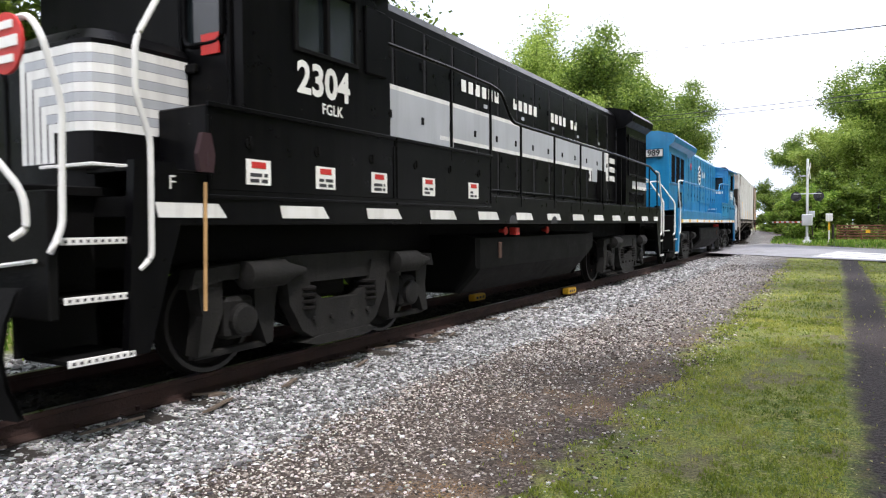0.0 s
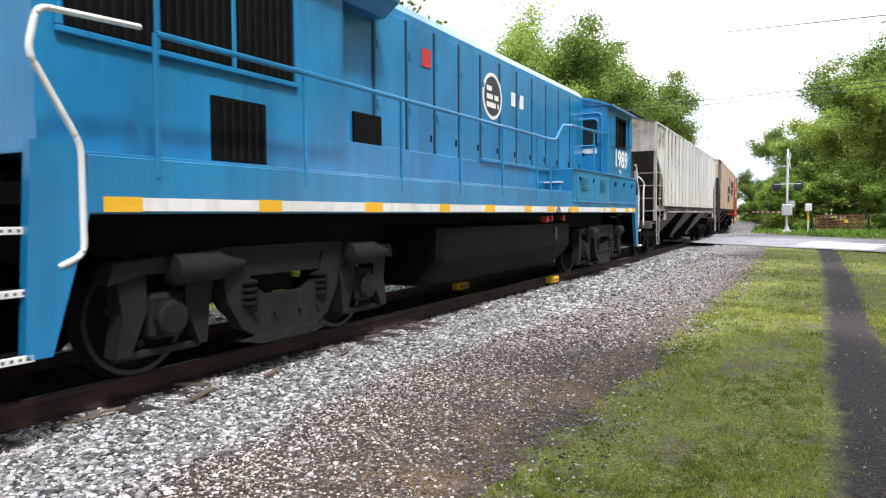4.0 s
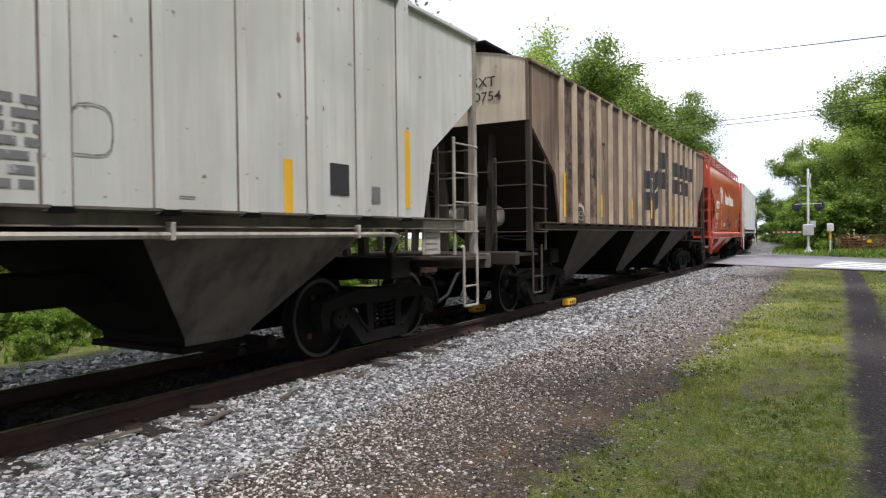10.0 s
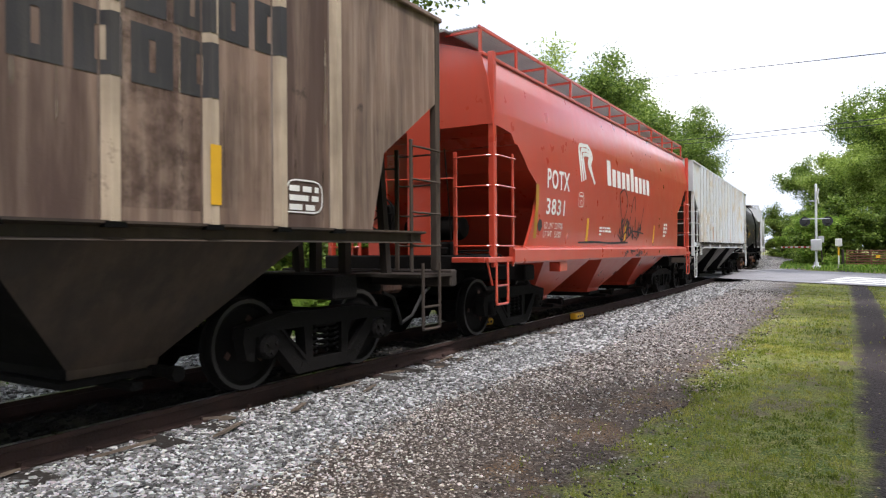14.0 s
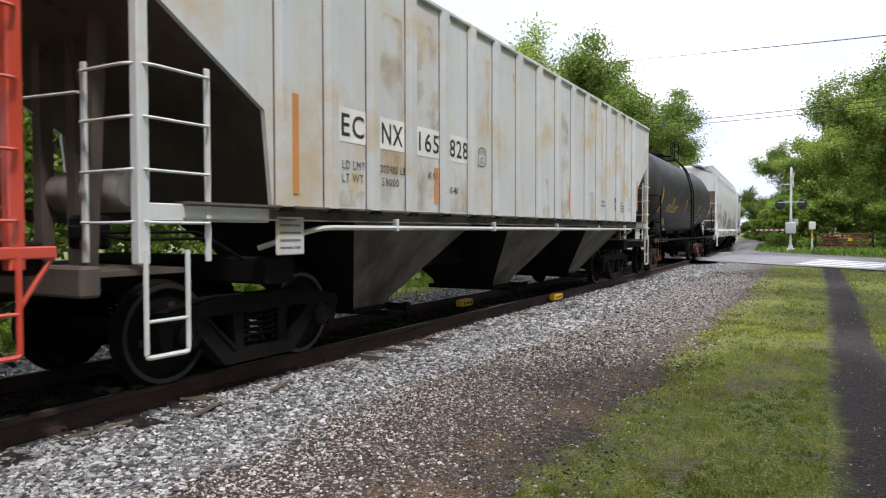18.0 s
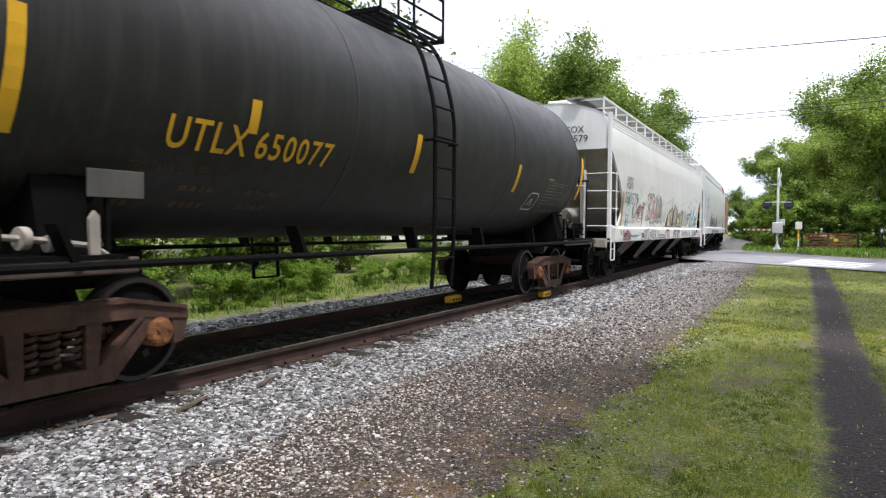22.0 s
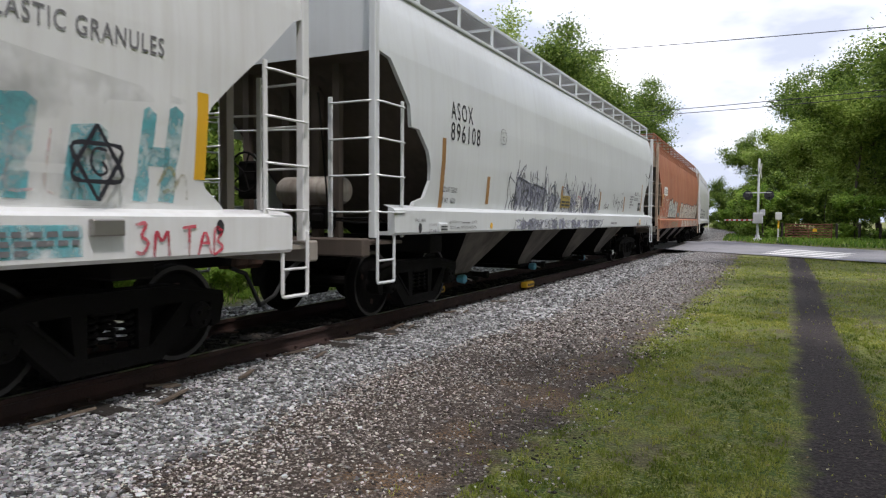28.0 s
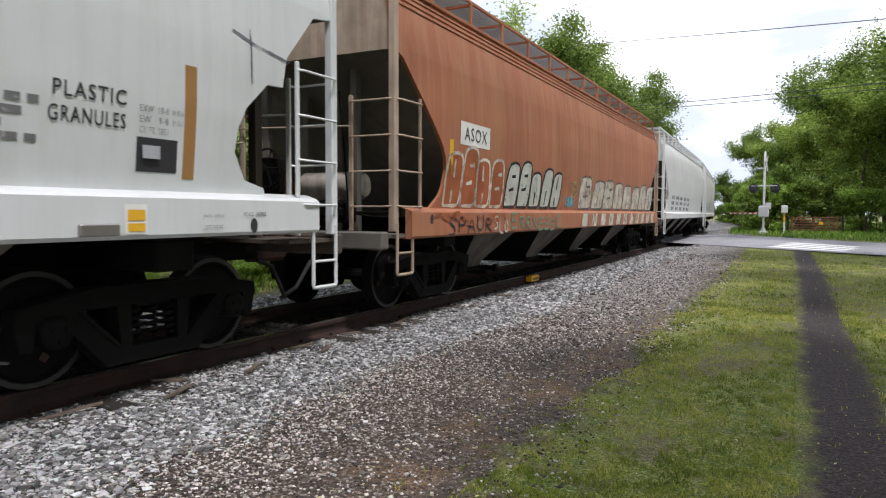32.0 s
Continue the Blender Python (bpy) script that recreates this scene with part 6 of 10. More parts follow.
def locomotive(label, d, paint, frame_mat, rail_mat, group="locomotives of the train"):
    """A four-axle road switcher. Its cab end lies at -u; d says which way u runs along the train."""
    car = thing("locomotive", label, "locomotive", group)
    Y = lambda u: u * d
    yy = lambda a, b: sorted((a * d, b * d))
    blk = paint is BLACK_PAINT
    # underframe, deck and sills
    part("underframe", Shape().box(-0.55, 0.55, *yy(-8.2, 8.2), 1.0, 1.5, 0.03).box(-1.42, 1.42, *yy(-8.3, 8.3), 1.45, 1.60), frame_mat, car)
    pairs("side_sill", Shape().box(1.40, 1.496, *yy(-8.05, 7.95), 1.38, 1.80, 0.012), paint, car)
    pairs("walkway", Shape().box(0.85, 1.49, *yy(-8.3, 8.3), 1.785, 1.815, 0.005), frame_mat if blk else paint, car)
    # fuel tank
    prof = [(-1.0, 0.34), (-1.28, 0.62), (-1.36, 0.72), (-1.36, 1.17), (-1.2, 1.22), (1.2, 1.22), (1.36, 1.17), (1.36, 0.72), (1.28, 0.62), (1.0, 0.34)]
    rings = []
    for u, k in ((-2.86, 0.9), (-2.84, 0.97), (-2.78, 1.0), (2.62, 1.0), (2.78, 0.95), (2.8, 0.9)) if not blk else ((-2.7, 0.9), (-2.68, 0.97), (-2.6, 1.0), (2.2, 1.0), (2.72, 0.66), (2.75, 0.6)):
        rings.append([(x * (0.98 if k < 1 else 1), Y(u), 1.22 - (1.22 - z) * k) for x, z in prof])
    s = Shape().grid(rings, True)
    s.f += [tuple(range(10)), tuple(range(50, 60))]
    part("fuel_tank", s, BLACK_FRAME, car, "scuffed black fuel tank with sloped ends")
    for u in ((-1.72, -2.43) if not blk else (-1.73, 0.03)):
        part("fuel_filler", Shape().lathe([(0.03, 1.26), (0.035, 1.34), (0.06, 1.35), (0.06, 1.38)], (0, Y(u), 1.27), "x", 12), RED, car, "red fuel filler cap")
        part("filler_recess", Shape().prism([(Y(u) + 0.15 * math.cos(a), 1.381 + 0.13 * math.sin(a)) for a in [k * math.pi / 10 for k in range(11)]], 1.497, 1.507), INK, car, "dark arched recess in the sill")
    part("fuel_gauge", Shape().box(1.36, 1.385, *yy(-2.0, -1.9), 0.85, 1.1, 0.01), RUST, car)
    part("emergency_box", Shape().box(1.3, 1.42, *yy(-1.45, -1.3), 1.2, 1.32, 0.01), RED, car, "small red emergency switch box")
    for u in (-5.72, 5.72):
        loco_truck(car, Y(u))
    for q in (-1, 1):
        coupler(car, Y(q * 9.45), q * d)
    # end platforms, steps and grab rails
    for q in (-1, 1):
        part("end_platform", Shape().box(-1.0, 1.0, *yy(q * 8.1, q * 8.95), 1.60, 1.68, 0.01), frame_mat, car)
        pilot = Shape().box(-1.45, 1.45, *yy(q * 8.88, q * 8.95), 0.55 if q > 0 or not blk else 0.75, 1.62, 0.01)
        part("pilot", pilot, BLACK_FRAME, car)
        pan = Shape().prism([(Y(q * 7.98), 1.86), (Y(q * 8.34), 1.86), (Y(q * 8.42), 0.44), (Y(q * 8.24), 0.44), (Y(q * 7.95), 1.38)], 1.42, 1.50)
        pairs("step_side", pan, paint, car)
        for k, z in enumerate((0.44, 0.86, 1.26)):
            stp = pairs("step", Shape().box(0.95, 1.48 - 0.03 * k, *yy(q * 8.36, q * 8.86), z, z + 0.035, 0.005), BLACK_FRAME, car)
            nz = part("step_nosing", Shape().box(1.485 - 0.03 * k, 1.50 - 0.03 * k, *yy(q * 8.36, q * 8.86), z - 0.01, z + 0.04, 0.003), WHITE_TRIM, car, "white perforated step edge")
            for i in range(9):
                u = q * (8.39 + i * 0.053)
                part("hole", Shape().box(1.499 - 0.03 * k, 1.502 - 0.03 * k, *yy(u, u + q * 0.02), z + 0.005, z + 0.025), INK, nz)
        pairs("step_riser", Shape().box(0.90, 0.94, *yy(q * 8.3, q * 8.9), 0.45, 1.6), BLACK_FRAME, car)
        for u, top in ((8.26, 2.66), (8.86, 2.35)):
            u += 0.12 if not blk and q < 0 else 0
            if blk and q < 0:
                path = [(1.48, -7.9, 3.4), (1.5, -8.13, 3.05), (1.5, -8.31, 2.72), (1.5, -8.32, 2.34), (1.51, -8.21, 2.02), (1.51, -8.22, 1.14), (1.49, -8.31, 1.06)] if u < 8.5 else \
                       [(0.95, -8.98, 2.74), (1.40, -9.0, 2.74), (1.5, -8.98, 2.6), (1.5, -8.86, 2.18), (1.5, -8.88, 1.36), (1.49, -8.96, 1.2)]
            else:
                path = [(1.48, Y(q * (u + 0.1)), 0.98), (1.51, Y(q * u), 1.02), (1.51, Y(q * u), 1.98), (1.50, Y(q * (u + 0.13)), 2.22), (1.48, Y(q * (u + 0.16 if u < 8.5 else u - 0.25)), top), (1.48, Y(q * (u - 0.3 if u < 8.5 else u - 0.5)), top + 0.03)]
                if u < 8.5:
                    path[3:5] = [(1.50, Y(q * (u - 0.13)), 2.25), (1.48, Y(q * (u - 0.16)), top)]
                if q > 0 and u > 8.5:
                    path = [(0.55, Y(8.95), 2.66), (1.0, Y(8.95), 2.68), (1.48, Y(8.86), 2.0), (1.48, Y(8.86), 1.08), (1.46, Y(8.96), 1.02)]
                elif q > 0 and blk:
                    path = [(1.49, Y(7.85), 2.82), (1.49, Y(8.22), 2.80), (1.50, Y(8.32), 2.40), (1.50, Y(8.50), 1.98), (1.50, Y(8.50), 1.08), (1.49, Y(8.36), 1.03)]
                elif q > 0:
                    path = [(1.49, Y(7.50), 2.76), (1.49, Y(8.26), 2.72), (1.50, Y(8.34), 2.42), (1.50, Y(8.0), 1.85), (1.50, Y(8.0), 1.10), (1.49, Y(8.18), 1.03)]
            pairs("handrail", Shape().tube(rounded(path, 0.08), 0.023, 8), WHITE_TRIM, car, "white painted grab rail", True)
        for x in (-0.95, 0.95):
            path = rounded([(x, Y(q * 8.92), 1.3), (x, Y(q * 8.92), 2.45), (x * 0.3, Y(q * 8.92), 2.45), (x * 0.3, Y(q * 8.92), 1.68)], 0.1)
            part("end_rail", Shape().tube(path, 0.019, 7), rail_mat, car, "", True)
        part("lift_rod", Shape().tube(rounded([(1.35, Y(q * 8.98), 1.15), (0.3, Y(q * 8.98), 1.05), (0.2, Y(q * 9.1), 0.95)], 0.08), 0.017, 6), WHITE_TRIM, car)
    # low cabinets beside and under the cab
    cabs = ((-8.0, -5.5), (-5.47, -2.6)) if not blk else ((-7.68, -5.0), (-4.97, -2.5))
    for a, b in cabs:
        cb = pairs("cabinet", Shape().box(0.9, 1.5, *yy(a, b), 1.66, 2.29 if not blk else 2.36, 0.015), paint, car)
        n = 3
        for i in range(n):
            u = a + (b - a) * (i + 0.5) / n
            part("latch", Shape().lathe([(0.0, 1.5), (0.045, 1.5), (0.045, 1.512), (0.0, 1.515)], (0, Y(u), 2.08), "x", 10), BLACK_FRAME, cb)
            part("latch", Shape().box(1.505, 1.53, *yy(u - 0.012, u + 0.012), 2.06, 2.14, 0.004), BLACK_FRAME, cb)
        for q in (a + 0.02, b - 0.02):
            part("edge_strip", Shape().box(1.5, 1.512, *yy(q - 0.015, q + 0.015), 1.68, 2.27, 0.003), paint, cb)
        part("edge_strip", Shape().box(1.49, 1.525, *yy(a, b), 2.27 if not blk else 2.34, 2.31 if not blk else 2.38, 0.006), paint, cb)
        part("edge_strip", Shape().box(1.49, 1.515, *yy(a, b), 1.60, 1.63, 0.005), paint, cb)
    # cab with window openings
    c0, c1 = (-7.53, -5.2) if not blk else (-7.28, -5.1)
    zb, zt = (2.30, 3.92) if not blk else (2.36, 3.95)
    w0, w1 = (-6.85, -5.92) if not blk else (-6.65, -5.68)
    z0, z1 = 3.02, 3.72
    for a, b, lo, hi in ((c0, w0, zb, zt), (w1, c1, zb, zt), (w0, w1, zb, z0), (w0, w1, z1, zt)):
        part("cab_side", Shape().box(1.45, 1.50, *yy(a, b), lo, hi), paint, car)
    part("cab_side", Shape().box(-1.5, -1.45, *yy(c0, c1), zb, zt), paint, car)
    for u in (c0, c1):
        a, b = (u, u + 0.05) if u == c0 else (u - 0.05, u)
        wl = part("cab_end_wall", Shape().box(-1.45, 0.62, *yy(a, b), 1.66, zt), paint, car)
        for x0_, x1_, za, zc in ((0.62, 1.45, zb - 0.6, 2.98), (0.62, 1.45, 3.62, zt), (1.28, 1.45, 2.98, 3.62), (0.62, 0.78, 2.98, 3.62)):
            part("door_panel", Shape().box(x0_, x1_, *yy(a, b), za, zc), paint, wl)
        part("window_pane", Shape().box(0.78, 1.28, *yy(a + 0.02, b - 0.02), 2.98, 3.62), GLASS, wl)
        oa, ob_ = (a - 0.03, a) if u == c0 else (b, b + 0.03)
        yo = Y((oa + ob_) / 2)
        part("door_frame", Shape().tube(rounded([(0.74, yo, 2.2), (0.74, yo, 3.75), (1.36, yo, 3.75), (1.36, yo, 2.2)], 0.14), 0.022, 6), paint, wl, "", True)
        part("window_gasket", Shape().tube(rounded([(1.03, yo, 2.98), (0.79, yo, 2.98), (0.79, yo, 3.62), (1.27, yo, 3.62), (1.27, yo, 2.98), (1.03, yo, 2.98)], 0.12), 0.025, 6), paint, wl, "", True)
        part("door_handle", Shape().box(0.78, 0.95, *yy(oa - (0.02 if u == c0 else -0.02), ob_), 2.74, 2.82, 0.01), BLACK_FRAME, wl)
        part("door_sign", Shape().box(0.86 if not blk else 1.02, 1.24, *yy(oa - 0.001, ob_ - 0.015), 2.80 if not blk else 2.88, 2.92 if not blk else 3.06), WHITE_TRIM if not blk else RED, wl, "white notice with red print" if not blk else "red notice with white print")
    roof = []
    for i in range(13):
        x = 1.62 * (1 - i / 6)
        roof.append((x, zt + 0.30 * (1 - abs(x / 1.62) ** 2.2)))
    rf = Shape().grid([[(x, Y(c0 - 0.12), z), (x, Y(c1 + 0.05), z)] for x, z in roof]).grid([[(x, Y(c0 - 0.12), z - 0.05), (x, Y(c1 + 0.05), z - 0.05)] for x, z in roof])
    for u in (c0 - 0.12, c1 + 0.05):
        rf.grid([[(x, Y(u), z) for x, z in roof], [(x, Y(u), z - 0.05) for x, z in roof]])
    for u in (c0, c1):
        rf.grid([[(x * 0.93, Y(u), z - 0.02) for x, z in roof], [(x * 0.93, Y(u), zt - 0.02) for x, z in roof]])
    part("cab_roof", rf, paint, car, smooth=True)
    part("gutter", Shape().box(1.56, 1.64, *yy(c0 - 0.12, c1 + 0.05), zt - 0.05, zt + 0.0, 0.01), GREY_STRIPE if blk else BLUE_PAINT, car)
    wf = Shape()
    for a, b, lo, hi in ((w0, w0 + 0.05, z0, z1), (w1 - 0.05, w1, z0, z1), (w0, w1, z0 - 0.02, z0 + 0.03), (w0, w1, z1 - 0.03, z1 + 0.02), ((w0 + w1) / 2 - 0.02, (w0 + w1) / 2 + 0.02, z0, z1)):
        wf.box(1.44, 1.53, *yy(a, b), lo, hi, 0.008)
    win = part("cab_window", wf, BLACK_FRAME, car)
    part("window_pane", Shape().box(1.455, 1.465, *yy(w0, (w0 + w1) / 2), z0, z1), GLASS, win)
    part("window_pane", Shape().box(1.475, 1.485, *yy((w0 + w1) / 2, w1), z0, z1), GLASS, win)
    part("wind_deflector", Shape().box(1.5, 1.53, *yy(w1 + 0.12, w1 + 0.5), 3.0, 3.72, 0.012), paint, car)
    # short hood
    nose = Shape()
    n0, n1, nw = c0 - 0.95, c0, 0.82
    ring = []
    for x, u in ((nw, n1), (nw, n0 + 0.2), (nw - 0.06, n0 + 0.06), (nw - 0.2, n0), (-nw + 0.2, n0), (-nw + 0.06, n0 + 0.06), (-nw, n0 + 0.2), (-nw, n1)):
        ring.append((x, u))
    nose.grid([[(x, Y(u), z) for x, u in ring] for z in (1.68, 2.88)])
    nose.grid([[(x, Y(u), 2.88) for x, u in ring], [(x * 0.9, Y(u + (n1 - u) * 0.08), 2.98) for x, u in ring], [(x * 0.0, Y(u + (n1 - u) * 0.1), 3.0) for x, u in ring]])
    part("short_hood", nose, paint, car, smooth=True)
    # long hood and radiator section
    h0, h1, r0 = c1, 8.1, (5.95 if blk else 3.65)
    part("long_hood", Shape().prism([(-0.9, 1.8), (-0.9, 4.12), (-0.78, 4.27), (0.78, 4.27), (0.9, 4.12), (0.9, 1.8)], *yy(h0, r0 + 0.1), "y"), paint, car)
    r1 = r0 + (0.05 if blk else 0.95)
    part("radiator_section", Shape().prism([(-1.16, 1.8), (-1.16, 4.0), (-0.95, 4.25), (0.95, 4.25), (1.16, 4.0), (1.16, 1.8)], *yy(r1, h1), "y").prism([(-0.9, 1.8), (-0.9, 4.12), (-0.78, 4.27), (0.78, 4.27), (0.9, 4.12), (0.9, 1.8)], *yy(r0, r1), "y"), paint, car)
    wing = [(1.1, 3.82), (1.32, 3.98), (1.36, 4.14), (1.25, 4.25), (0.8, 4.36), (-0.8, 4.36), (-1.25, 4.25), (-1.36, 4.14), (-1.32, 3.98), (-1.1, 3.82)]
    part("radiator_hood", Shape().prism(wing, *yy(r0, h1 - 0.02), "y"), paint, car)
    for i in range(14):
        u = -4.9 + i * 0.78
        if u > r0 - 0.1:
            break
        dr = part("hood_door", Shape().box(0.9, 0.918, *yy(u, u + 0.70), 2.36 if u < -2.6 else 1.86, 4.02, 0.006), paint, car)
        part("door_seam", Shape().box(0.9, 0.9195, *yy(u + 0.73, u + 0.745), 2.36 if u < -2.6 else 1.86, 4.02), INK, dr)
        part("door_latch", Shape().box(0.915, 0.935, *yy(u + 0.06, u + 0.09), 2.42, 2.52, 0.004), BLACK_FRAME, dr)
        part("hinge", Shape().box(0.915, 0.94, *yy(u + 0.62, u + 0.68), 2.75, 2.85, 0.006), BLACK_FRAME if blk else paint, dr)
        part("hinge", Shape().box(0.915, 0.94, *yy(u + 0.62, u + 0.68), 3.5, 3.6, 0.006), BLACK_FRAME if blk else paint, dr)
    for a, b, lo, hi in ((6.2, 7.9, 2.66, 3.62), (6.3, 7.85, 1.92, 2.2)) if blk else ((5.45, 7.9, 2.72, 3.62), (5.86, 6.55, 1.86, 2.44)):
        gr = part("radiator_grille", Shape().box(1.155 if a > 4.4 else 1.155, 1.172, *yy(a, b), lo, hi, 0.004), BLACK_FRAME, car)
        for k in range(int((b - a) / 0.1)):
            part("slat", Shape().box(1.17, 1.185, *yy(a + 0.03 + k * 0.1, a + 0.06 + k * 0.1), lo + 0.02, hi - 0.02), BLACK_FRAME if blk else GRIME, gr)
    for lo, hi in ((3.62, 3.67), (2.61, 2.66) if blk else (2.67, 2.72)):
        part("radiator_frame", Shape().box(1.16, 1.20, *yy(6.15 if blk else 5.4, 7.95), lo, hi, 0.008), paint, car)
    for u in ((6.15, 7.03, 7.9) if blk else (5.4, 6.25, 7.08, 7.9)):
        part("radiator_frame", Shape().box(1.16, 1.20, *yy(u, u + 0.05), 2.66 if blk else 2.72, 3.62, 0.008), paint, car)
    part("exhaust_stack", Shape().box(-0.3, 0.3, *yy(0.2, 0.9), 4.25, 4.45, 0.03), BLACK_FRAME, car)
    # handrails along the walkways
    posts = [(-3.66, 3.42, 2.36), (-2.5, 3.40, 2.36), (-1.4, 2.95, 1.8), (0.08, 2.95, 1.8), (1.5, 2.94, 1.8), (2.97, 2.94, 1.8), (4.35, 2.94, 1.8), (5.75, 2.92, 1.8), (7.1, 2.90, 1.8), (8.0, 2.72, 1.8)] if blk else \
            [(-5.4, 3.25, 2.3), (-4.13, 3.2, 2.3), (-2.65, 3.15, 2.3), (-1.32, 2.75, 1.8), (-0.6, 2.75, 1.8), (0.9, 2.75, 1.8), (2.36, 2.75, 1.8), (3.9, 2.75, 1.8), (5.66, 2.75, 1.8), (7.37, 2.74, 1.8)]
    for u, zt_, zl in posts:
        part("railing_post", Shape().box(1.475, 1.505, *yy(u - 0.022, u + 0.022), zl - 0.15, zt_, 0.006), rail_mat, car)
    line = []
    for u, zt_, zl in posts:
        line.append((1.49, Y(u), zt_))
    if blk:
        line = [(1.47, Y(-5.1), 3.42)] + line
        line.insert(3, (1.49, Y(-2.15), 3.36))
        line.insert(4, (1.49, Y(-1.75), 2.97))
    else:
        line.insert(3, (1.49, Y(-2.0), 3.1))
        line.insert(4, (1.49, Y(-1.6), 2.77))
    part("handrail", Shape().tube(rounded(line, 0.12), 0.027, 7), rail_mat, car, "", True)
    # lamps and boards on the hood's end
    e = h1
    for z in (3.72, 3.52):
        part("headlight", Shape().lathe([(0.085, -0.02), (0.085, 0.05), (0.07, 0.06), (0.0, 0.03)], (0, Y(e), z), "y", 16), STEEL_WORN, car, "round chrome headlight", True)
    for x in (-0.62, 0.62):
        nb = part("number_board", Shape().box(x - 0.36, x + 0.36, *yy(e, e + 0.04), 3.52, 3.76, 0.02), WHITE_TRIM, car, "white number board with black rim")
        bd = Shape()
        for q in (-0.37, 0.35):
            bd.box(x + q, x + q + 0.02, *yy(e + 0.03, e + 0.05), 3.51, 3.77)
        bd.box(x - 0.37, x + 0.37, *yy(e + 0.03, e + 0.05), 3.765, 3.78).box(x - 0.37, x + 0.37, *yy(e + 0.03, e + 0.05), 3.50, 3.515)
        part("board_rim", bd, BLACK_FRAME, nb)
        v, f = letters("2304" if blk else "1989", 0.27, 0.98, 0.010)
        k = max(a for a, b in v)
        yb = Y(e + 0.045)
        part("lettering", Shape().add([(x - (a - k / 2) * d, yb, 3.56 + b) for a, b in v], f), INK, nb)
    part("end_door", Shape().box(-0.4, 0.4, *yy(e, e + 0.03), 1.75, 3.0, 0.02), paint, car)
    for x in (-0.3, 0.3):
        part("grab_iron", Shape().tube([(x - 0.15, Y(e), 3.9), (x - 0.15, Y(e + 0.06), 3.9), (x + 0.15, Y(e + 0.06), 3.9), (x + 0.15, Y(e), 3.9)], 0.012, 6), paint, car)
    return car


FLAT = lambda w: (lambda z: w)

# black leading locomotive, cab end first
black_loco = locomotive("black road locomotive with white stripes, cab end leading", 1, BLACK_PAINT, BLACK_FRAME, BLACK_PAINT)
place(black_loco, 11.48, 5.72)
lettering(black_loco, "2304", -6.62, 2.635, 0.42, FLAT(1.502), PALE_INK, 0.95, 0.012)
lettering(black_loco, "FGLK", -6.27, 2.47, 0.145, FLAT(1.502), PALE_INK, 0.95, 0.003)
lettering(black_loco, "F", -8.06, 1.66, 0.15, FLAT(1.502), PALE_INK)
for k in range(13):
    u = -8.18 + 1.31 * k
    if u < 7.6:
        w = min(0.6, 8.03 - u)
        s = Shape().add([(1.506, u, 1.555), (1.506, u + w, 1.555), (1.506, min(u + w + 0.09, 8.03), 1.44), (1.506, u + 0.03, 1.44)], [(0, 1, 2, 3)])
        part("sill_mark", s, WHITE_TRIM, black_loco, "white slanted sill mark")
# grey band with white edges along the hood
for name, a, b, z0, z1, mat in (("stripe", -4.25, -2.6, 2.46, 3.12, GREY_STRIPE), ("stripe", -2.6, 5.0, 2.66, 3.12, GREY_STRIPE), ("stripe_edge", -4.25, 5.15, 3.12, 3.18, WHITE_TRIM), ("stripe_edge", -3.0, 4.0, 2.60, 2.66, WHITE_TRIM),
                               ("stripe", 3.95, 4.35, 2.36, 2.66, GREY_STRIPE), ("stripe_edge", 4.7, 4.95, 2.40, 2.66, WHITE_TRIM), ("stripe_edge", 3.75, 3.9, 2.36, 2.66, WHITE_TRIM), ("stripe_edge", 5.0, 5.25, 2.42, 3.12, WHITE_TRIM)):
    plate(black_loco, name, a, b, z0, z1, FLAT(0.922), mat)
for i, z in enumerate((2.98, 2.76, 2.54)):
    plate(black_loco, "stripe_edge", 5.3, 5.75, z - 0.1, z + 0.03, FLAT(0.935), WHITE_TRIM)
plate(black_loco, "stripe", 6.6, 8.09, 2.38, 2.50, FLAT(1.165), GREY_STRIPE)
plate(black_loco, "stripe_edge", 6.6, 8.09, 2.29, 2.38, FLAT(1.165), WHITE_TRIM)
for u in (6.75, 7.2, 7.65, 8.0):
    for z in (2.31, 2.47):
        part("bolt", Shape().lathe([(0.016, 0), (0.016, 0.01), (0, 0.012)], (1.166, u, z), "x", 6), BLACK_FRAME, black_loco)
for u in (-1.9, -0.4, 1.1, 2.6, 4.1):
    part("door_latch", Shape().box(0.93, 0.95, u, u + 0.03, 2.2, 2.3, 0.004), GRIME, black_loco)
    part("label_plate", Shape().box(0.93, 0.934, u + 0.3, u + 0.42, 3.25, 3.31), GREY_STRIPE, black_loco)
part("hood_rib", Shape().box(0.9, 0.96, -2.4, 5.9, 1.92, 1.96, 0.01), BLACK_PAINT, black_loco)
part("intake_box", Shape().box(0.9, 1.02, 4.35, 4.75, 1.9, 2.62, 0.01), BLACK_FRAME, black_loco)
part("hood_rib", Shape().box(1.16, 1.2, 6.4, 7.6, 2.14, 2.18, 0.01), BLACK_PAINT, black_loco)
# the owner's name as plain shapes
for y, n in ((-2.35, 6), (-0.45, 5), (1.35, 7)):
    for k in range(n):
        if n == 7 and k == 4:
            continue
        part("name_mark", Shape().add([(0.93, y + k * 0.23, 3.40), (0.93, y + k * 0.23 + 0.15, 3.40), (0.93, y + k * 0.23 + 0.15, 3.58), (0.93, y + k * 0.23, 3.58)], [(0, 1, 2, 3)]), PALE_INK, black_loco, "white lettering as plain bars" if k == 0 else "")
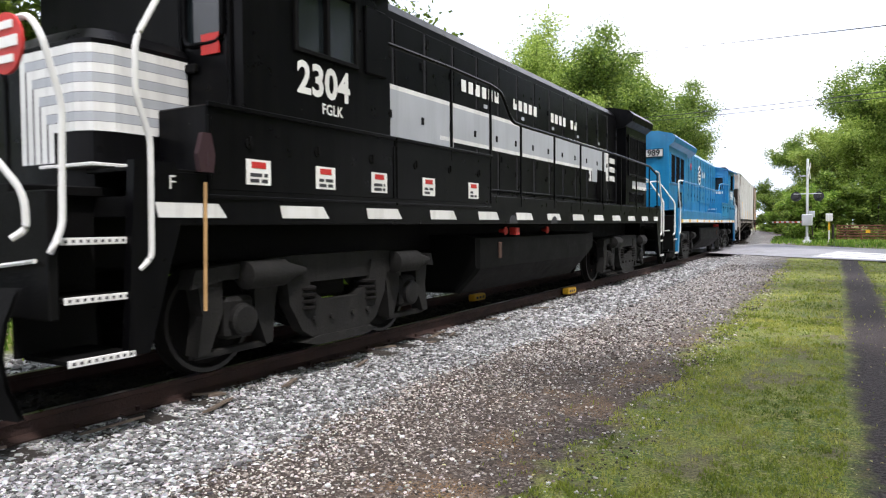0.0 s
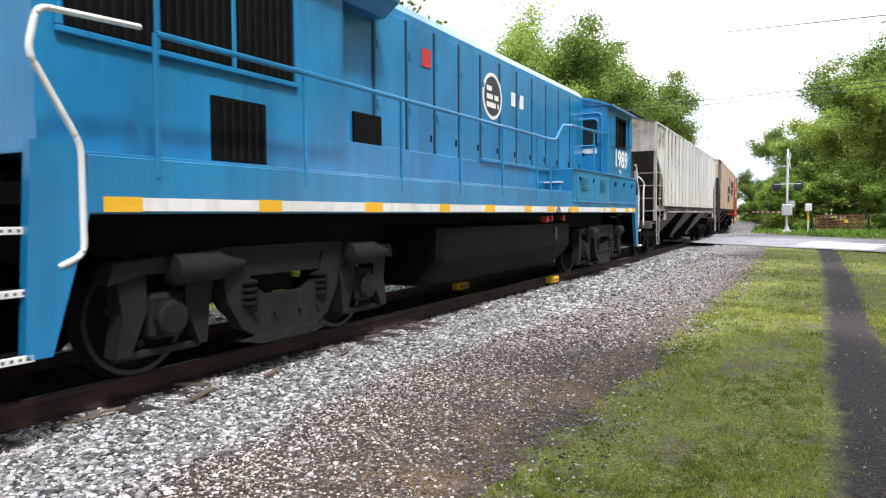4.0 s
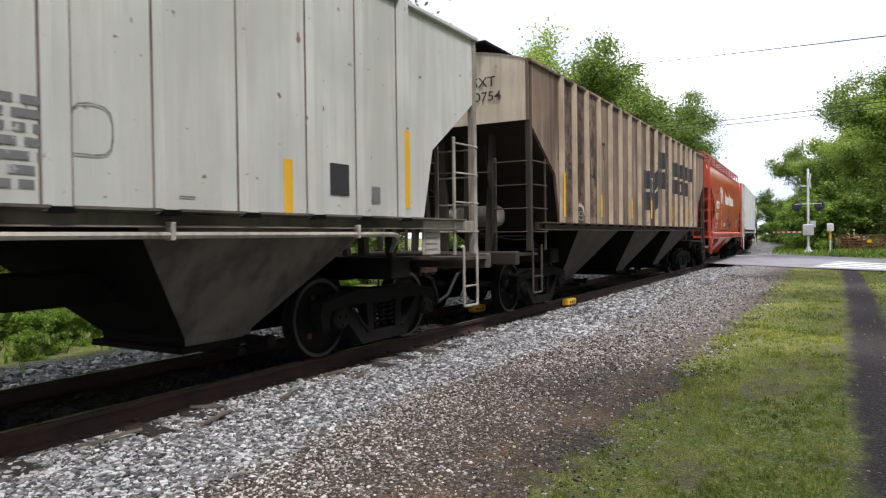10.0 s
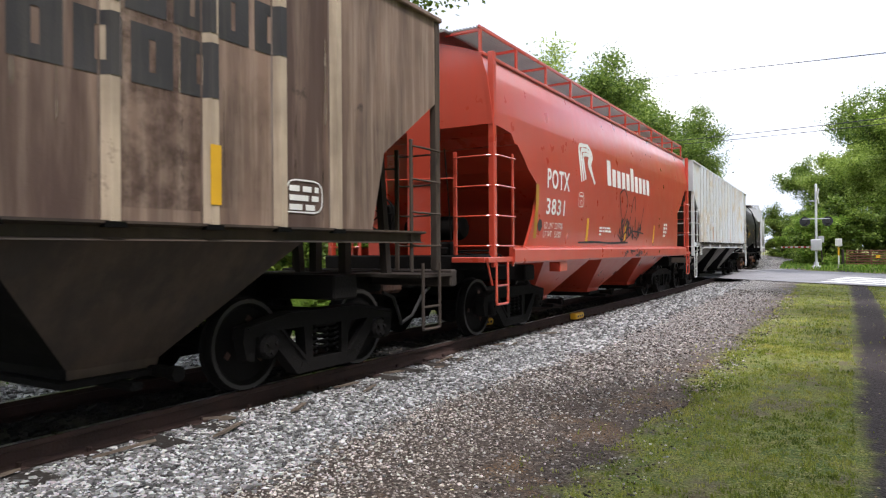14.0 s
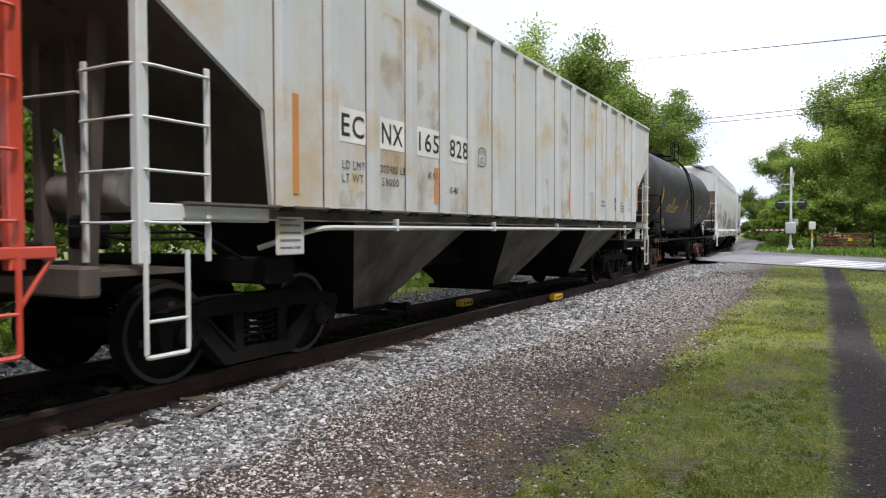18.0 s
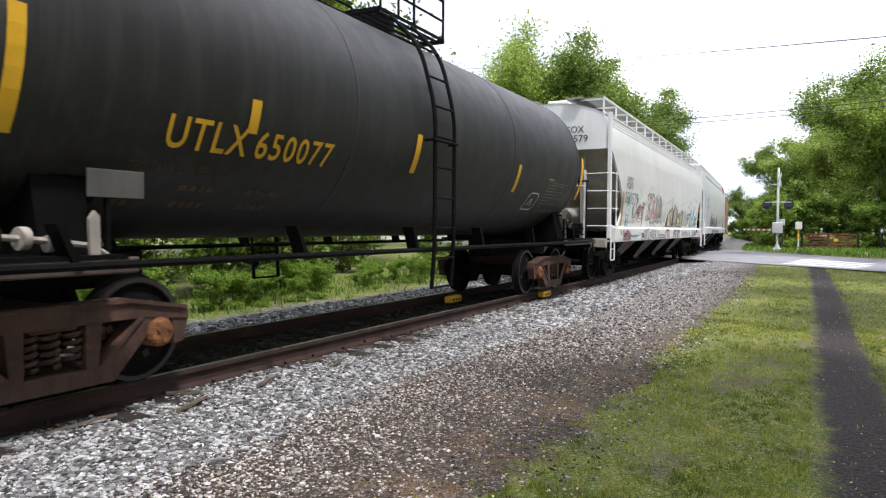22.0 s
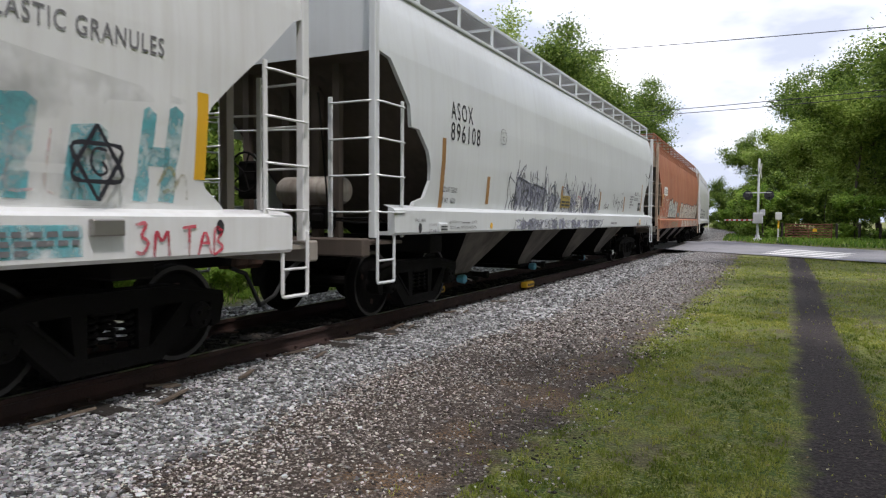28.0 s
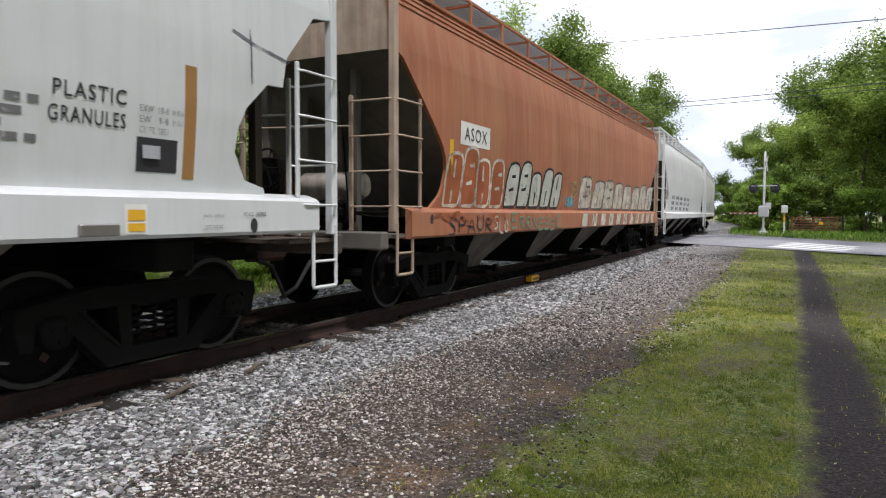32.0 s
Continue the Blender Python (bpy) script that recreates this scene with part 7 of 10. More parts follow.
# nose stripes wrap round the corner
for k in range(5):
    z = 2.84 - k * 0.155
    ring = [(0.826, -7.30, z), (0.826, -8.02, z), (0.765, -8.17, z), (0.62, -8.236, z), (-0.15 + 0.1 * k, -8.236, z)]
    s = Shape().grid([ring, [(a, b, c - 0.075) for a, b, c in ring]])
    s.grid([[(-0.15 + 0.1 * k, -8.237, z - 0.0), (-0.07 + 0.1 * k, -8.237, z)], [(-0.15 + 0.1 * k, -8.237, 1.9), (-0.07 + 0.1 * k, -8.237, 1.9)]])
    part("nose_stripe", s, WHITE_TRIM, black_loco, "white stripe round the nose")
    if k < 4:
        s = Shape().grid([[(a, b, c - 0.078) for a, b, c in ring], [(a, b, c - 0.152) for a, b, c in ring]])
        part("nose_stripe", s, GREY_STRIPE, black_loco, "grey stripe round the nose")
part("nose_ledge", Shape().box(0.3, 1.0, -8.35, -7.5, 1.84, 1.87, 0.006), WHITE_TRIM, black_loco)
# round red emblem on the front rail, plain
part("front_emblem", Shape().lathe([(0.0, -0.022), (0.2, -0.02), (0.2, 0.0), (0.0, 0.0)], (1.2, -9.03, 2.57), "y", 24), RED, black_loco, "round red emblem plate")
part("front_emblem_bar", Shape().box(1.04, 1.36, -9.06, -9.053, 2.54, 2.61).box(1.09, 1.31, -9.06, -9.053, 2.44, 2.49).box(1.09, 1.31, -9.06, -9.053, 2.66, 2.71), PALE_INK, black_loco)
part("front_rail", Shape().tube(rounded([(0.9, -9.3, 1.97), (1.3, -9.25, 1.9), (1.45, -9.09, 1.59), (1.45, -9.08, 1.36), (1.4, -9.15, 1.3)], 0.1), 0.023, 8), WHITE_TRIM, black_loco, "white painted front rail", True)
# plough in front
rows = []
for i in range(9):
    u = i / 8
    rows.append([(1.45 * (1 - 2 * u), -9.15 - 0.35 * (1 - abs(1 - 2 * u)) - 0.12 * math.sin(math.pi * v), 0.14 + 0.85 * v) for v in (0, 0.25, 0.5, 0.75, 1.0)])
part("snow_plough", Shape().grid(rows).grid([[(a, b + 0.03, c) for a, b, c in r] for r in rows]), BLACK_FRAME, black_loco, "scuffed black curved pilot plough", True)
part("broom", Shape().tube([(1.56, -7.78, 0.70), (1.56, -7.755, 1.72)], 0.015, 8), surface("broom_wood", (0.45, 0.27, 0.11), 0.6, size=6), black_loco, "broom with wooden handle hung on the sill")
part("broom_head", Shape().prism([(-7.82, 1.80), (-7.69, 1.80), (-7.67, 1.94), (-7.71, 2.11), (-7.79, 2.11), (-7.84, 1.94)], 1.535, 1.585).lathe([(0.02, 0), (0.03, 0.06), (0.03, 0.16)], (1.56, -7.755, 1.8), "z", 10), surface("dark_red_bristle", (0.025, 0.006, 0.009), 0.9), black_loco)
for k, u in enumerate((-7.27, -6.37, -5.46, -4.41, -3.22)):
    pl = part("notice", Shape().box(1.502, 1.508, u, u + 0.29, 1.73, 1.95), PALE_INK, black_loco, "white danger notice with red band")
    part("notice_band", Shape().box(1.508, 1.511, u + 0.06, u + 0.23, 1.875, 1.93), RED, pl)
    bars(pl, u + 0.04, 1.75, 0.21, 0.10, 2, FLAT(1.505), INK, seed=k, word=0.12)

# blue second locomotive, cab end last
blue_loco = locomotive("blue road locomotive with white and yellow sill stripe, long hood leading", -1, BLUE_PAINT, BLACK_FRAME, BLUE_PAINT)
place(blue_loco, 30.62, 5.72)
lettering(blue_loco, "1989", 5.8, 2.53, 0.58, FLAT(1.502), PALE_INK, 1.12, 0.016)
lettering(blue_loco, "FGLK", 6.24, 2.355, 0.14, FLAT(1.502), PALE_INK, 0.8, 0.003)
lettering(blue_loco, "F", 8.12, 1.62, 0.14, FLAT(1.502), PALE_INK)
sill = [(-7.85, 0.32), (-6.33, 0.30), (-4.7, 0.36), (-3.0, 0.3), (-1.6, 0.36), (0.0, 0.3), (1.1, 0.39), (2.38, 0.57), (4.9, 0.12), (5.47, 0.46), (6.9, 0.4), (7.62, 0.4)]
for (a, w), (b, _) in zip(sill, sill[1:] + [(8.02, 0)]):
    plate(blue_loco, "sill_stripe", a, a + w, 1.395, 1.505, FLAT(1.503), YELLOW)
    if a + w < b - 0.02:
        plate(blue_loco, "sill_stripe", a + w, b, 1.40, 1.50, FLAT(1.503), WHITE_TRIM)
part("side_intake", Shape().box(0.9, 0.94, -4.1, -3.5, 1.9, 2.63, 0.01), BLACK_FRAME, blue_loco, "dark meshed intake")
part("emblem", Shape().lathe([(0.4, 0.92), (0.4, 0.926), (0.0, 0.927)], (0, -0.05, 3.4), "x", 28), PALE_INK, blue_loco, "round white and black emblem, plain")
part("emblem_disc", Shape().lathe([(0.34, 0.926), (0.34, 0.929), (0.0, 0.93)], (0, -0.05, 3.4), "x", 24), INK, blue_loco)
bars(blue_loco, -0.3, 3.2, 0.5, 0.42, 3, FLAT(0.926), PALE_INK, seed=4, word=0.3)
part("end_emblem", Shape().lathe([(0.22, 0.0), (0.22, 0.012), (0.0, 0.013)], (0, -8.14, 2.86), "y", 24), INK, blue_loco, "round dark emblem, plain")
part("notice", Shape().box(-0.14, 0.14, -8.15, -8.13, 3.12, 3.34), PALE_INK, blue_loco)
plate(blue_loco, "notice", -2.45, -2.2, 3.48, 3.74, FLAT(0.926), RED)
for u in (0.75, 1.15):
    plate(blue_loco, "notice", u, u + 0.2, 3.35, 3.6, FLAT(0.926), PALE_INK)
for u in (3.17, 4.56):
    for k in range(5):
        part("louvre", Shape().prism([(u, 1.885 + k * 0.05), (u + 0.45, 1.885 + k * 0.05), (u + 0.45, 1.915 + k * 0.05), (u, 1.915 + k * 0.05)], 1.505, 1.545), BLUE_FADED, blue_loco)
    plate(blue_loco, "louvre_gap", u, u + 0.45, 1.875, 2.13, FLAT(1.511), INK)
part("cab_step", Shape().box(0.92, 1.3, 2.4, 2.7, 1.99, 2.02, 0.008), WHITE_TRIM, blue_loco, "pale step edge at the cab door")
part("cab_step_box", Shape().box(0.92, 1.28, 2.44, 2.7, 1.8, 1.99, 0.01), BLUE_PAINT, blue_loco)
part("hood_ledge", Shape().box(0.9, 0.99, -0.6, 2.7, 2.24, 2.3, 0.01), BLUE_PAINT, blue_loco)
part("hood_skirt", Shape().box(0.9, 0.95, -7.0, 2.7, 1.8, 2.25, 0.008), BLUE_PAINT, blue_loco)
pairs("wind_deflector", Shape().box(1.5, 1.56, 7.15, 7.4, 3.08, 3.78, 0.02), BLUE_PAINT, blue_loco)
for u in (2.85, 4.13):
    pn = part("cabinet_panel", Shape().box(1.5, 1.508, u, u + 1.27, 1.62, 2.26, 0.003), BLUE_FADED, blue_loco, "faded teal-blue panel with bolt heads")
    for k in range(6):
        for z in (1.66, 2.22):
            part("bolt", Shape().lathe([(0.012, 0), (0.012, 0.008), (0, 0.01)], (1.508, u + 0.06 + k * 0.23, z), "x", 6), INK, pn)
wheel = Shape().tube([(0.93, 8.06 + 0.26 * math.cos(q), 2.84 + 0.26 * math.sin(q)) for q in [i * math.tau / 24 for i in range(25)]], 0.016, 6)
for k in range(5):
    wheel.tube([(0.9, 8.06, 2.84), (0.93, 8.06 + 0.26 * math.cos(k * math.tau / 5), 2.84 + 0.26 * math.sin(k * math.tau / 5))], 0.011, 5)
part("hand_brake_wheel", wheel, WHITE_TRIM, blue_loco)
part("end_headlight", Shape().lathe([(0.0, 0), (0.1, 0.0), (0.11, -0.1), (0.08, -0.11), (0.0, -0.06)], (0.55, -8.95, 1.32), "y", 16), STEEL_WORN, blue_loco, "round ditch light", True)
part("lamp_bracket", Shape().box(0.4, 0.72, -8.96, -8.86, 1.16, 1.5, 0.02), BLACK_FRAME, blue_loco)
for k, (x, z) in enumerate(((0.85, 1.28), (0.98, 1.22), (1.1, 1.3), (-0.2, 1.3), (-0.4, 1.25))):
    part("air_hose", Shape().tube(rounded([(x, -8.92, z), (x + 0.03, -9.12, z - 0.12), (x - 0.04, -9.1, 0.75), (x - 0.1, -9.22, 0.6)], 0.1), 0.019, 6), RUBBER, blue_loco)
    part("hose_coupling", Shape().lathe([(0.03, 0), (0.035, 0.05), (0.02, 0.07)], (x - 0.1, -9.22, 0.55), "z", 8), STEEL_WORN, blue_loco)
part("receptacle", Shape().lathe([(0.08, 0), (0.08, -0.09), (0.05, -0.11), (0, -0.11)], (0.2, -8.95, 1.42), "y", 12), RED, blue_loco, "red cable receptacle")
part("tool_box", Shape().box(0.15, 0.75, -8.93, -8.75, 1.62, 1.76, 0.02), YELLOW, blue_loco, "yellow box on the end platform")
for k, x in enumerate((0.3, 0.42, 0.54)):
    part("air_hose", Shape().tube(rounded([(x, -8.95, 1.2), (x + 0.02, -9.1, 1.0), (x - 0.05, -9.15, 0.55), (x - 0.1, -9.3, 0.45)], 0.12), 0.02, 6), RUBBER, blue_loco)
part("hose_loop", Shape().tube([(0.2 + 0.28 * math.cos(a), -8.99 - 0.05 * math.sin(2 * a), 1.66 + 0.13 * math.sin(a)) for a in [k * math.tau / 24 for k in range(22)]], 0.022, 7), WHITE_TRIM, blue_loco, "white coiled jumper cable", True)
part("sand_pipe", Shape().tube(rounded([(1.3, 7.0, 1.35), (1.42, 6.3, 1.25), (1.45, 5.6, 1.3)], 0.3), 0.015, 6), RUBBER, blue_loco)


RIBS = (-6.78, -6.08, -5.35, -4.55, -3.72, -2.92, -2.10, -1.20, -0.30, 0.65, 1.55, 2.45, 3.28, 4.10, 4.96, 5.73, 6.50)
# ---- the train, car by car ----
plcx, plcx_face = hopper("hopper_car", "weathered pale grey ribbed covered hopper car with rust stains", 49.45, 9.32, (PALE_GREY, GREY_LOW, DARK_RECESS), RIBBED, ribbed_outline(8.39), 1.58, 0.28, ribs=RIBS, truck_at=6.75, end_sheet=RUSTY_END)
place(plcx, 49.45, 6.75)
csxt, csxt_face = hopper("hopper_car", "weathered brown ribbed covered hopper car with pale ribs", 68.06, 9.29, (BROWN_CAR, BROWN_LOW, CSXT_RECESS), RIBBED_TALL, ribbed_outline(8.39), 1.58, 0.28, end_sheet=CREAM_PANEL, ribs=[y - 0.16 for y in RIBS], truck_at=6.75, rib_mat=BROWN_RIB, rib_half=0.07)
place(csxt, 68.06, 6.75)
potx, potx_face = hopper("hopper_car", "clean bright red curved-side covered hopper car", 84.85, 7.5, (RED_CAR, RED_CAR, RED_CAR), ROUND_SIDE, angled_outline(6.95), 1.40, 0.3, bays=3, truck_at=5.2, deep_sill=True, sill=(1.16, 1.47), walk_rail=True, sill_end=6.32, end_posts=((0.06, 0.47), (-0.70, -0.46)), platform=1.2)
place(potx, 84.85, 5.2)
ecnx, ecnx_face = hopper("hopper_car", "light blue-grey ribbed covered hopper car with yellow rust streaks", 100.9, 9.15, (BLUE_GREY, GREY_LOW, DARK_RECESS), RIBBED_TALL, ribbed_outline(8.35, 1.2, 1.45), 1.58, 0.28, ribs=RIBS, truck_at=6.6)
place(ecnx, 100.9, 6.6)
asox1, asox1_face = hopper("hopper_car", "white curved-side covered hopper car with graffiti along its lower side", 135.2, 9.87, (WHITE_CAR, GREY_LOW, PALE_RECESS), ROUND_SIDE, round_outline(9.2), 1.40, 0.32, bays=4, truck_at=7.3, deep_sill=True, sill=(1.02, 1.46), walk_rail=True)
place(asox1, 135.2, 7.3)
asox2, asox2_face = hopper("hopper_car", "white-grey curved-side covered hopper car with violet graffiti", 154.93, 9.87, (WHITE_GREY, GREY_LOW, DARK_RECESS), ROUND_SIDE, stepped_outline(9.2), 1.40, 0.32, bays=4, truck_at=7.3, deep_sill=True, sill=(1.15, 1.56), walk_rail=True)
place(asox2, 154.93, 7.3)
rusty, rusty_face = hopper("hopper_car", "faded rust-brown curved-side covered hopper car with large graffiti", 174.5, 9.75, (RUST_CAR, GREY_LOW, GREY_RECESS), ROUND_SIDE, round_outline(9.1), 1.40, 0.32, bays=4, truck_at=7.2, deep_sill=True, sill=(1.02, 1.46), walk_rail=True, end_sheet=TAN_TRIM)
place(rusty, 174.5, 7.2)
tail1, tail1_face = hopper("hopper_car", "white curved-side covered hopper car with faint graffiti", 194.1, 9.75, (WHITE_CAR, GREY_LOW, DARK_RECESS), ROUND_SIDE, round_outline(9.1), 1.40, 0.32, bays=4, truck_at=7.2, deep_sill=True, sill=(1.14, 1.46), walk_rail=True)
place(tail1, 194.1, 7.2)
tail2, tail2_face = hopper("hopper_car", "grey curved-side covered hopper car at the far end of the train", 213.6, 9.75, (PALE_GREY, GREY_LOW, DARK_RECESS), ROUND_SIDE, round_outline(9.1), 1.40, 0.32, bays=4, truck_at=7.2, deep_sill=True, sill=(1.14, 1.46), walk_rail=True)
place(tail2, 213.6, 7.2)
utlx, utlx_face = tank_car("dull black tank car with yellow reflector marks", 7.6, 117.7)
place(utlx, 117.7, 5.5)
for c, y, z, m, zs_ in ((plcx, 8.34, 4.1, DIRTY_TRIM, 2.6), (csxt, 8.34, 4.25, BROWN_LOW, 2.6), (ecnx, 8.28, 4.25, BLUE_GREY, 2.6)):
    end_ladders(c, y, z, m, zs_, 0.42)
for c, y, m in ((potx, 6.9, RED_CAR), (asox1, 9.2, WHITE_CAR), (asox2, 9.25, WHITE_GREY), (rusty, 9.1, TAN_TRIM), (tail1, 9.1, WHITE_CAR), (tail2, 9.1, WHITE_GREY)):
    end_ladders(c, y, 4.25, m, 2.75, 0.58)

for c in (asox1, rusty):
    for z in (3.98, 4.06, 4.14):
        x = float(np.interp(z, [p[0] for p in ROUND_SIDE], [p[1] for p in ROUND_SIDE]))
        pairs("roof_band", Shape().prism([(x - 0.01, z - 0.03), (x + 0.022, z - 0.012), (x + 0.016, z + 0.014), (x - 0.012, z + 0.03)], -9.05, 9.05, "y"), WHITE_CAR if c is asox1 else RUST_CAR, c)
for c, m in ((plcx, DIRTY_TRIM), (ecnx, BLUE_GREY)):
    part("train_pipe", Shape().tube(rounded([(1.2, -6.75, 1.2), (1.57, -6.3, 1.40), (1.57, 6.4, 1.40), (1.2, 6.75, 1.2)], 0.2), 0.028, 7), m, c, "pale air pipe under the side sill", True)
    for y in (-4.9, -2.2, 0.6, 3.3, 5.6):
        part("pipe_clip", Shape().box(1.53, 1.605, y - 0.02, y + 0.02, 1.36, 1.50, 0.005), m, c)
    for q in (-1, 1):
        pl = part("jacking_plate", Shape().box(1.50, 1.53, *sorted((q * 6.84, q * 6.46) if q < 0 else (6.97, 7.38)), 1.14, 1.5, 0.01), m, c, "pale plate with small print under the sill")
        for z in (1.2, 1.27, 1.34, 1.41):
            part("print_bar", Shape().box(1.53, 1.533, *sorted((-6.8, -6.52) if q < 0 else (7.02, 7.3)), z, z + 0.02), WEAR_INK, pl)
        part("end_channel", Shape().box(1.50, 1.545, *sorted((q * 8.3, q * 6.95)), 1.44, 1.58, 0.01), m, c)


# ---- lettering, reflectors and graffiti on the cars ----
def fitted(parent, text, y0, y1, z0, z1, face, mat=INK, name="lettering", bold=0.0, label="", gap=1.14):
    """A text stretched to a given patch of the side."""
    v, f = letters(text, 1.0, 1.0, bold, gap)
    a0, a1, b0, b1 = min(p[0] for p in v), max(p[0] for p in v), min(p[1] for p in v), max(p[1] for p in v)
    pts = [(y0 + (a - a0) / (a1 - a0) * (y1 - y0), z0 + (b - b0) / (b1 - b0) * (z1 - z0)) for a, b in v]
    return part(name, Shape().add([(face(z) + 0.007, y, z) for y, z in pts], f), mat, parent, label)


def strip(parent, a, b, lo, hi, mat, ribs, label):
    """A reflector strip: on a rib where one is near, else on the sheet."""
    m = (a + b) / 2
    near = min(ribs, key=lambda y: abs(y - m))
    x = 1.541
    if abs(near - m) < 0.2:
        a, b, x = near - 0.052, near + 0.052, 1.614
    part("reflector", Shape().box(x, x + 0.006, a, b, lo, hi), mat, parent, label)


def patch(parent, pts, face, mat, name="graffiti", proud=0.005, label=""):
    """A flat painted patch given by its outline."""
    n = len(pts)
    cy, cz = sum(p[0] for p in pts) / n, sum(p[1] for p in pts) / n
    v = [(face(z) + proud, y, z) for y, z in pts] + [(face(z) + proud, y, z) for y, z in [((y + cy) / 2, (z + cz) / 2) for y, z in pts]] + [(face(cz) + proud, cy, cz)]
    f = []
    for i in range(n):
        j = (i + 1) % n
        f += [(i, j, n + j, n + i), (n + i, n + j, 2 * n)]
    return part(name, Shape().add(v, f), mat, parent, label)


def stroke(parent, lines, width, face, mat, name="graffiti", proud=0.008, label=""):
    """Painted strokes along lines of (y, z) points."""
    ob = None
    for pts in lines:
        pts = [Vector((p[0], p[1], 0)) for p in pts]
        if len(pts) > 2:
            pts = rounded(pts, 0.12, 3)
        rows = []
        for i, p in enumerate(pts):
            d = (pts[min(i + 1, len(pts) - 1)] - pts[max(i - 1, 0)])
            d = d.normalized() if d.length > 1e-6 else Vector((1, 0, 0))
            k = width / 2 * (0.75 + 0.5 * math.sin(i * 1.3) ** 2)
            a, b = (p.x - d.y * k, p.y + d.x * k), (p.x + d.y * k, p.y - d.x * k)
            rows.append([(face(a[1]) + proud, *a), (face(b[1]) + proud, *b)])
        ob = part(name, Shape().grid(rows), mat, parent, label)
    return ob


def scrawl(y0, y1, z0, z1, n, seed):
    """Loops and slashes like a quick tag."""
    r = random.Random(seed)
    out = []
    for i in range(n):
        a = y0 + (y1 - y0) * i / n
        w = (y1 - y0) / n
        h = z1 - z0
        out.append([(a + w * r.uniform(-0.2, 1.3), z0 + h * r.random()) for _ in range(r.randint(3, 6))])
    return out


def paint_of(name, c, patchy=0.6, other=None, cover=1.0):
    """Spray paint; cover below 1 leaves it thin, speckled and soft."""
    m = surface(name, c, 0.55, var=0.25, size=2.5, blotch=other or tuple(min(1, q * 0.6 + 0.3) for q in c), blotch_at=patchy, blotch_size=5, bump=0.0)
    if cover < 1.0:
        t = m.node_tree
        co = t.nodes.new("ShaderNodeTexCoord")
        nz = t.nodes.new("ShaderNodeTexNoise")
        nz.inputs["Scale"].default_value, nz.inputs["Detail"].default_value, nz.inputs["Roughness"].default_value = (4.0, 9.0, 0.72) if cover > 0.5 else (2.2, 5.0, 0.55)
        mr = t.nodes.new("ShaderNodeMapRange")
        mr.inputs["From Min"].default_value, mr.inputs["From Max"].default_value = 0.62 - 0.35 * cover, (0.86 if cover > 0.5 else 1.0) - 0.35 * cover
        mr.inputs["To Max"].default_value = 0.35 + 0.6 * cover
        tr = t.nodes.new("ShaderNodeBsdfTransparent")
        mx = t.nodes.new("ShaderNodeMixShader")
        link(t, co.outputs["Object"], nz.inputs["Vector"])
        link(t, nz.outputs["Fac"], mr.inputs["Value"])
        link(t, mr.outputs["Result"], mx.inputs[0])
        link(t, tr.outputs[0], mx.inputs[1])
        link(t, t.nodes["Principled BSDF"].outputs[0], mx.inputs[2])
        link(t, mx.outputs[0], t.nodes["Material Output"].inputs["Surface"])
    return m


GLYPHS = {"A": "0,0 .5,1 1,0|.2,.4 .85,.4", "B": "0,0 .1,1 .8,.8 .15,.5 .9,.25 0,0", "E": ".9,1 .1,.9 .05,.5 .7,.5|.05,.5 0,0 .9,.05", "I": ".5,0 .5,1|.1,1 .9,1|.1,0 .9,0", "J": ".9,1 .7,.1 .3,0 0,.3",
          "K": ".1,0 .1,1|.9,1 .1,.5 1,0", "L": ".1,1 .05,.05 .9,0", "M": "0,0 .1,1 .5,.4 .9,1 1,0", "N": "0,0 .1,1 .85,0 1,1", "O": ".5,1 .1,.7 .2,.1 .7,0 .95,.5 .5,1", "P": ".1,0 .1,1 .9,.8 .8,.5 .1,.45",
          "R": ".1,0 .1,1 .9,.85 .8,.5 .1,.5 1,0", "S": ".95,.9 .4,1 .1,.75 .8,.4 .7,.05 0,.05", "T": ".5,0 .5,1|0,.95 1,1", "U": ".1,1 .1,.2 .5,0 .9,.2 .9,1", "X": "0,0 1,1|0,1 1,0", "Y": ".5,0 .5,.5 0,1|.5,.5 1,1", "3": "0,.9 .8,1 .3,.55 .9,.4 .5,0 0,.1"}


def scrawled(text, y0, y1, z0, z1, slant=0.0, wild=0.1, seed=1):
    """Hand-drawn letters as lines within a patch of the side."""
    r, out, w = random.Random(seed), [], (y1 - y0) / len(text)
    for i, ch in enumerate(text):
        lift, tall = r.uniform(-wild, wild), 1 + r.uniform(-wild, wild)
        for line in GLYPHS.get(ch, "").split("|"):
            pts = [tuple(float(q) for q in p.split(",")) for p in line.split()]
            if pts:
                out.append([(y0 + w * (i + 0.08 + 0.84 * a) + slant * b * (z1 - z0), z0 + (z1 - z0) * (lift + b * tall)) for a, b in pts])
    return out


def painted_over(parent, v, f, breaks, skin, mat, name, label="", proud=0.004):
    """Flat paint given by (y, z) points and faces, folded over the ribs of a side; breaks: where the side folds."""
    bm = bmesh.new()
    vs = [bm.verts.new((0, a, b)) for a, b in v]
    for q in f:
        bm.faces.new([vs[i] for i in q])
    for y in breaks:
        bmesh.ops.bisect_plane(bm, geom=bm.verts[:] + bm.edges[:] + bm.faces[:], plane_co=(0, y, 0), plane_no=(0, 1, 0))
    for p in bm.verts:
        p.co.x = skin(p.co.y) + proud
    me = bpy.data.meshes.new(name)
    bm.to_mesh(me)
    bm.free()
    me.materials.append(mat)
    return part(name, me, mat, parent, label)


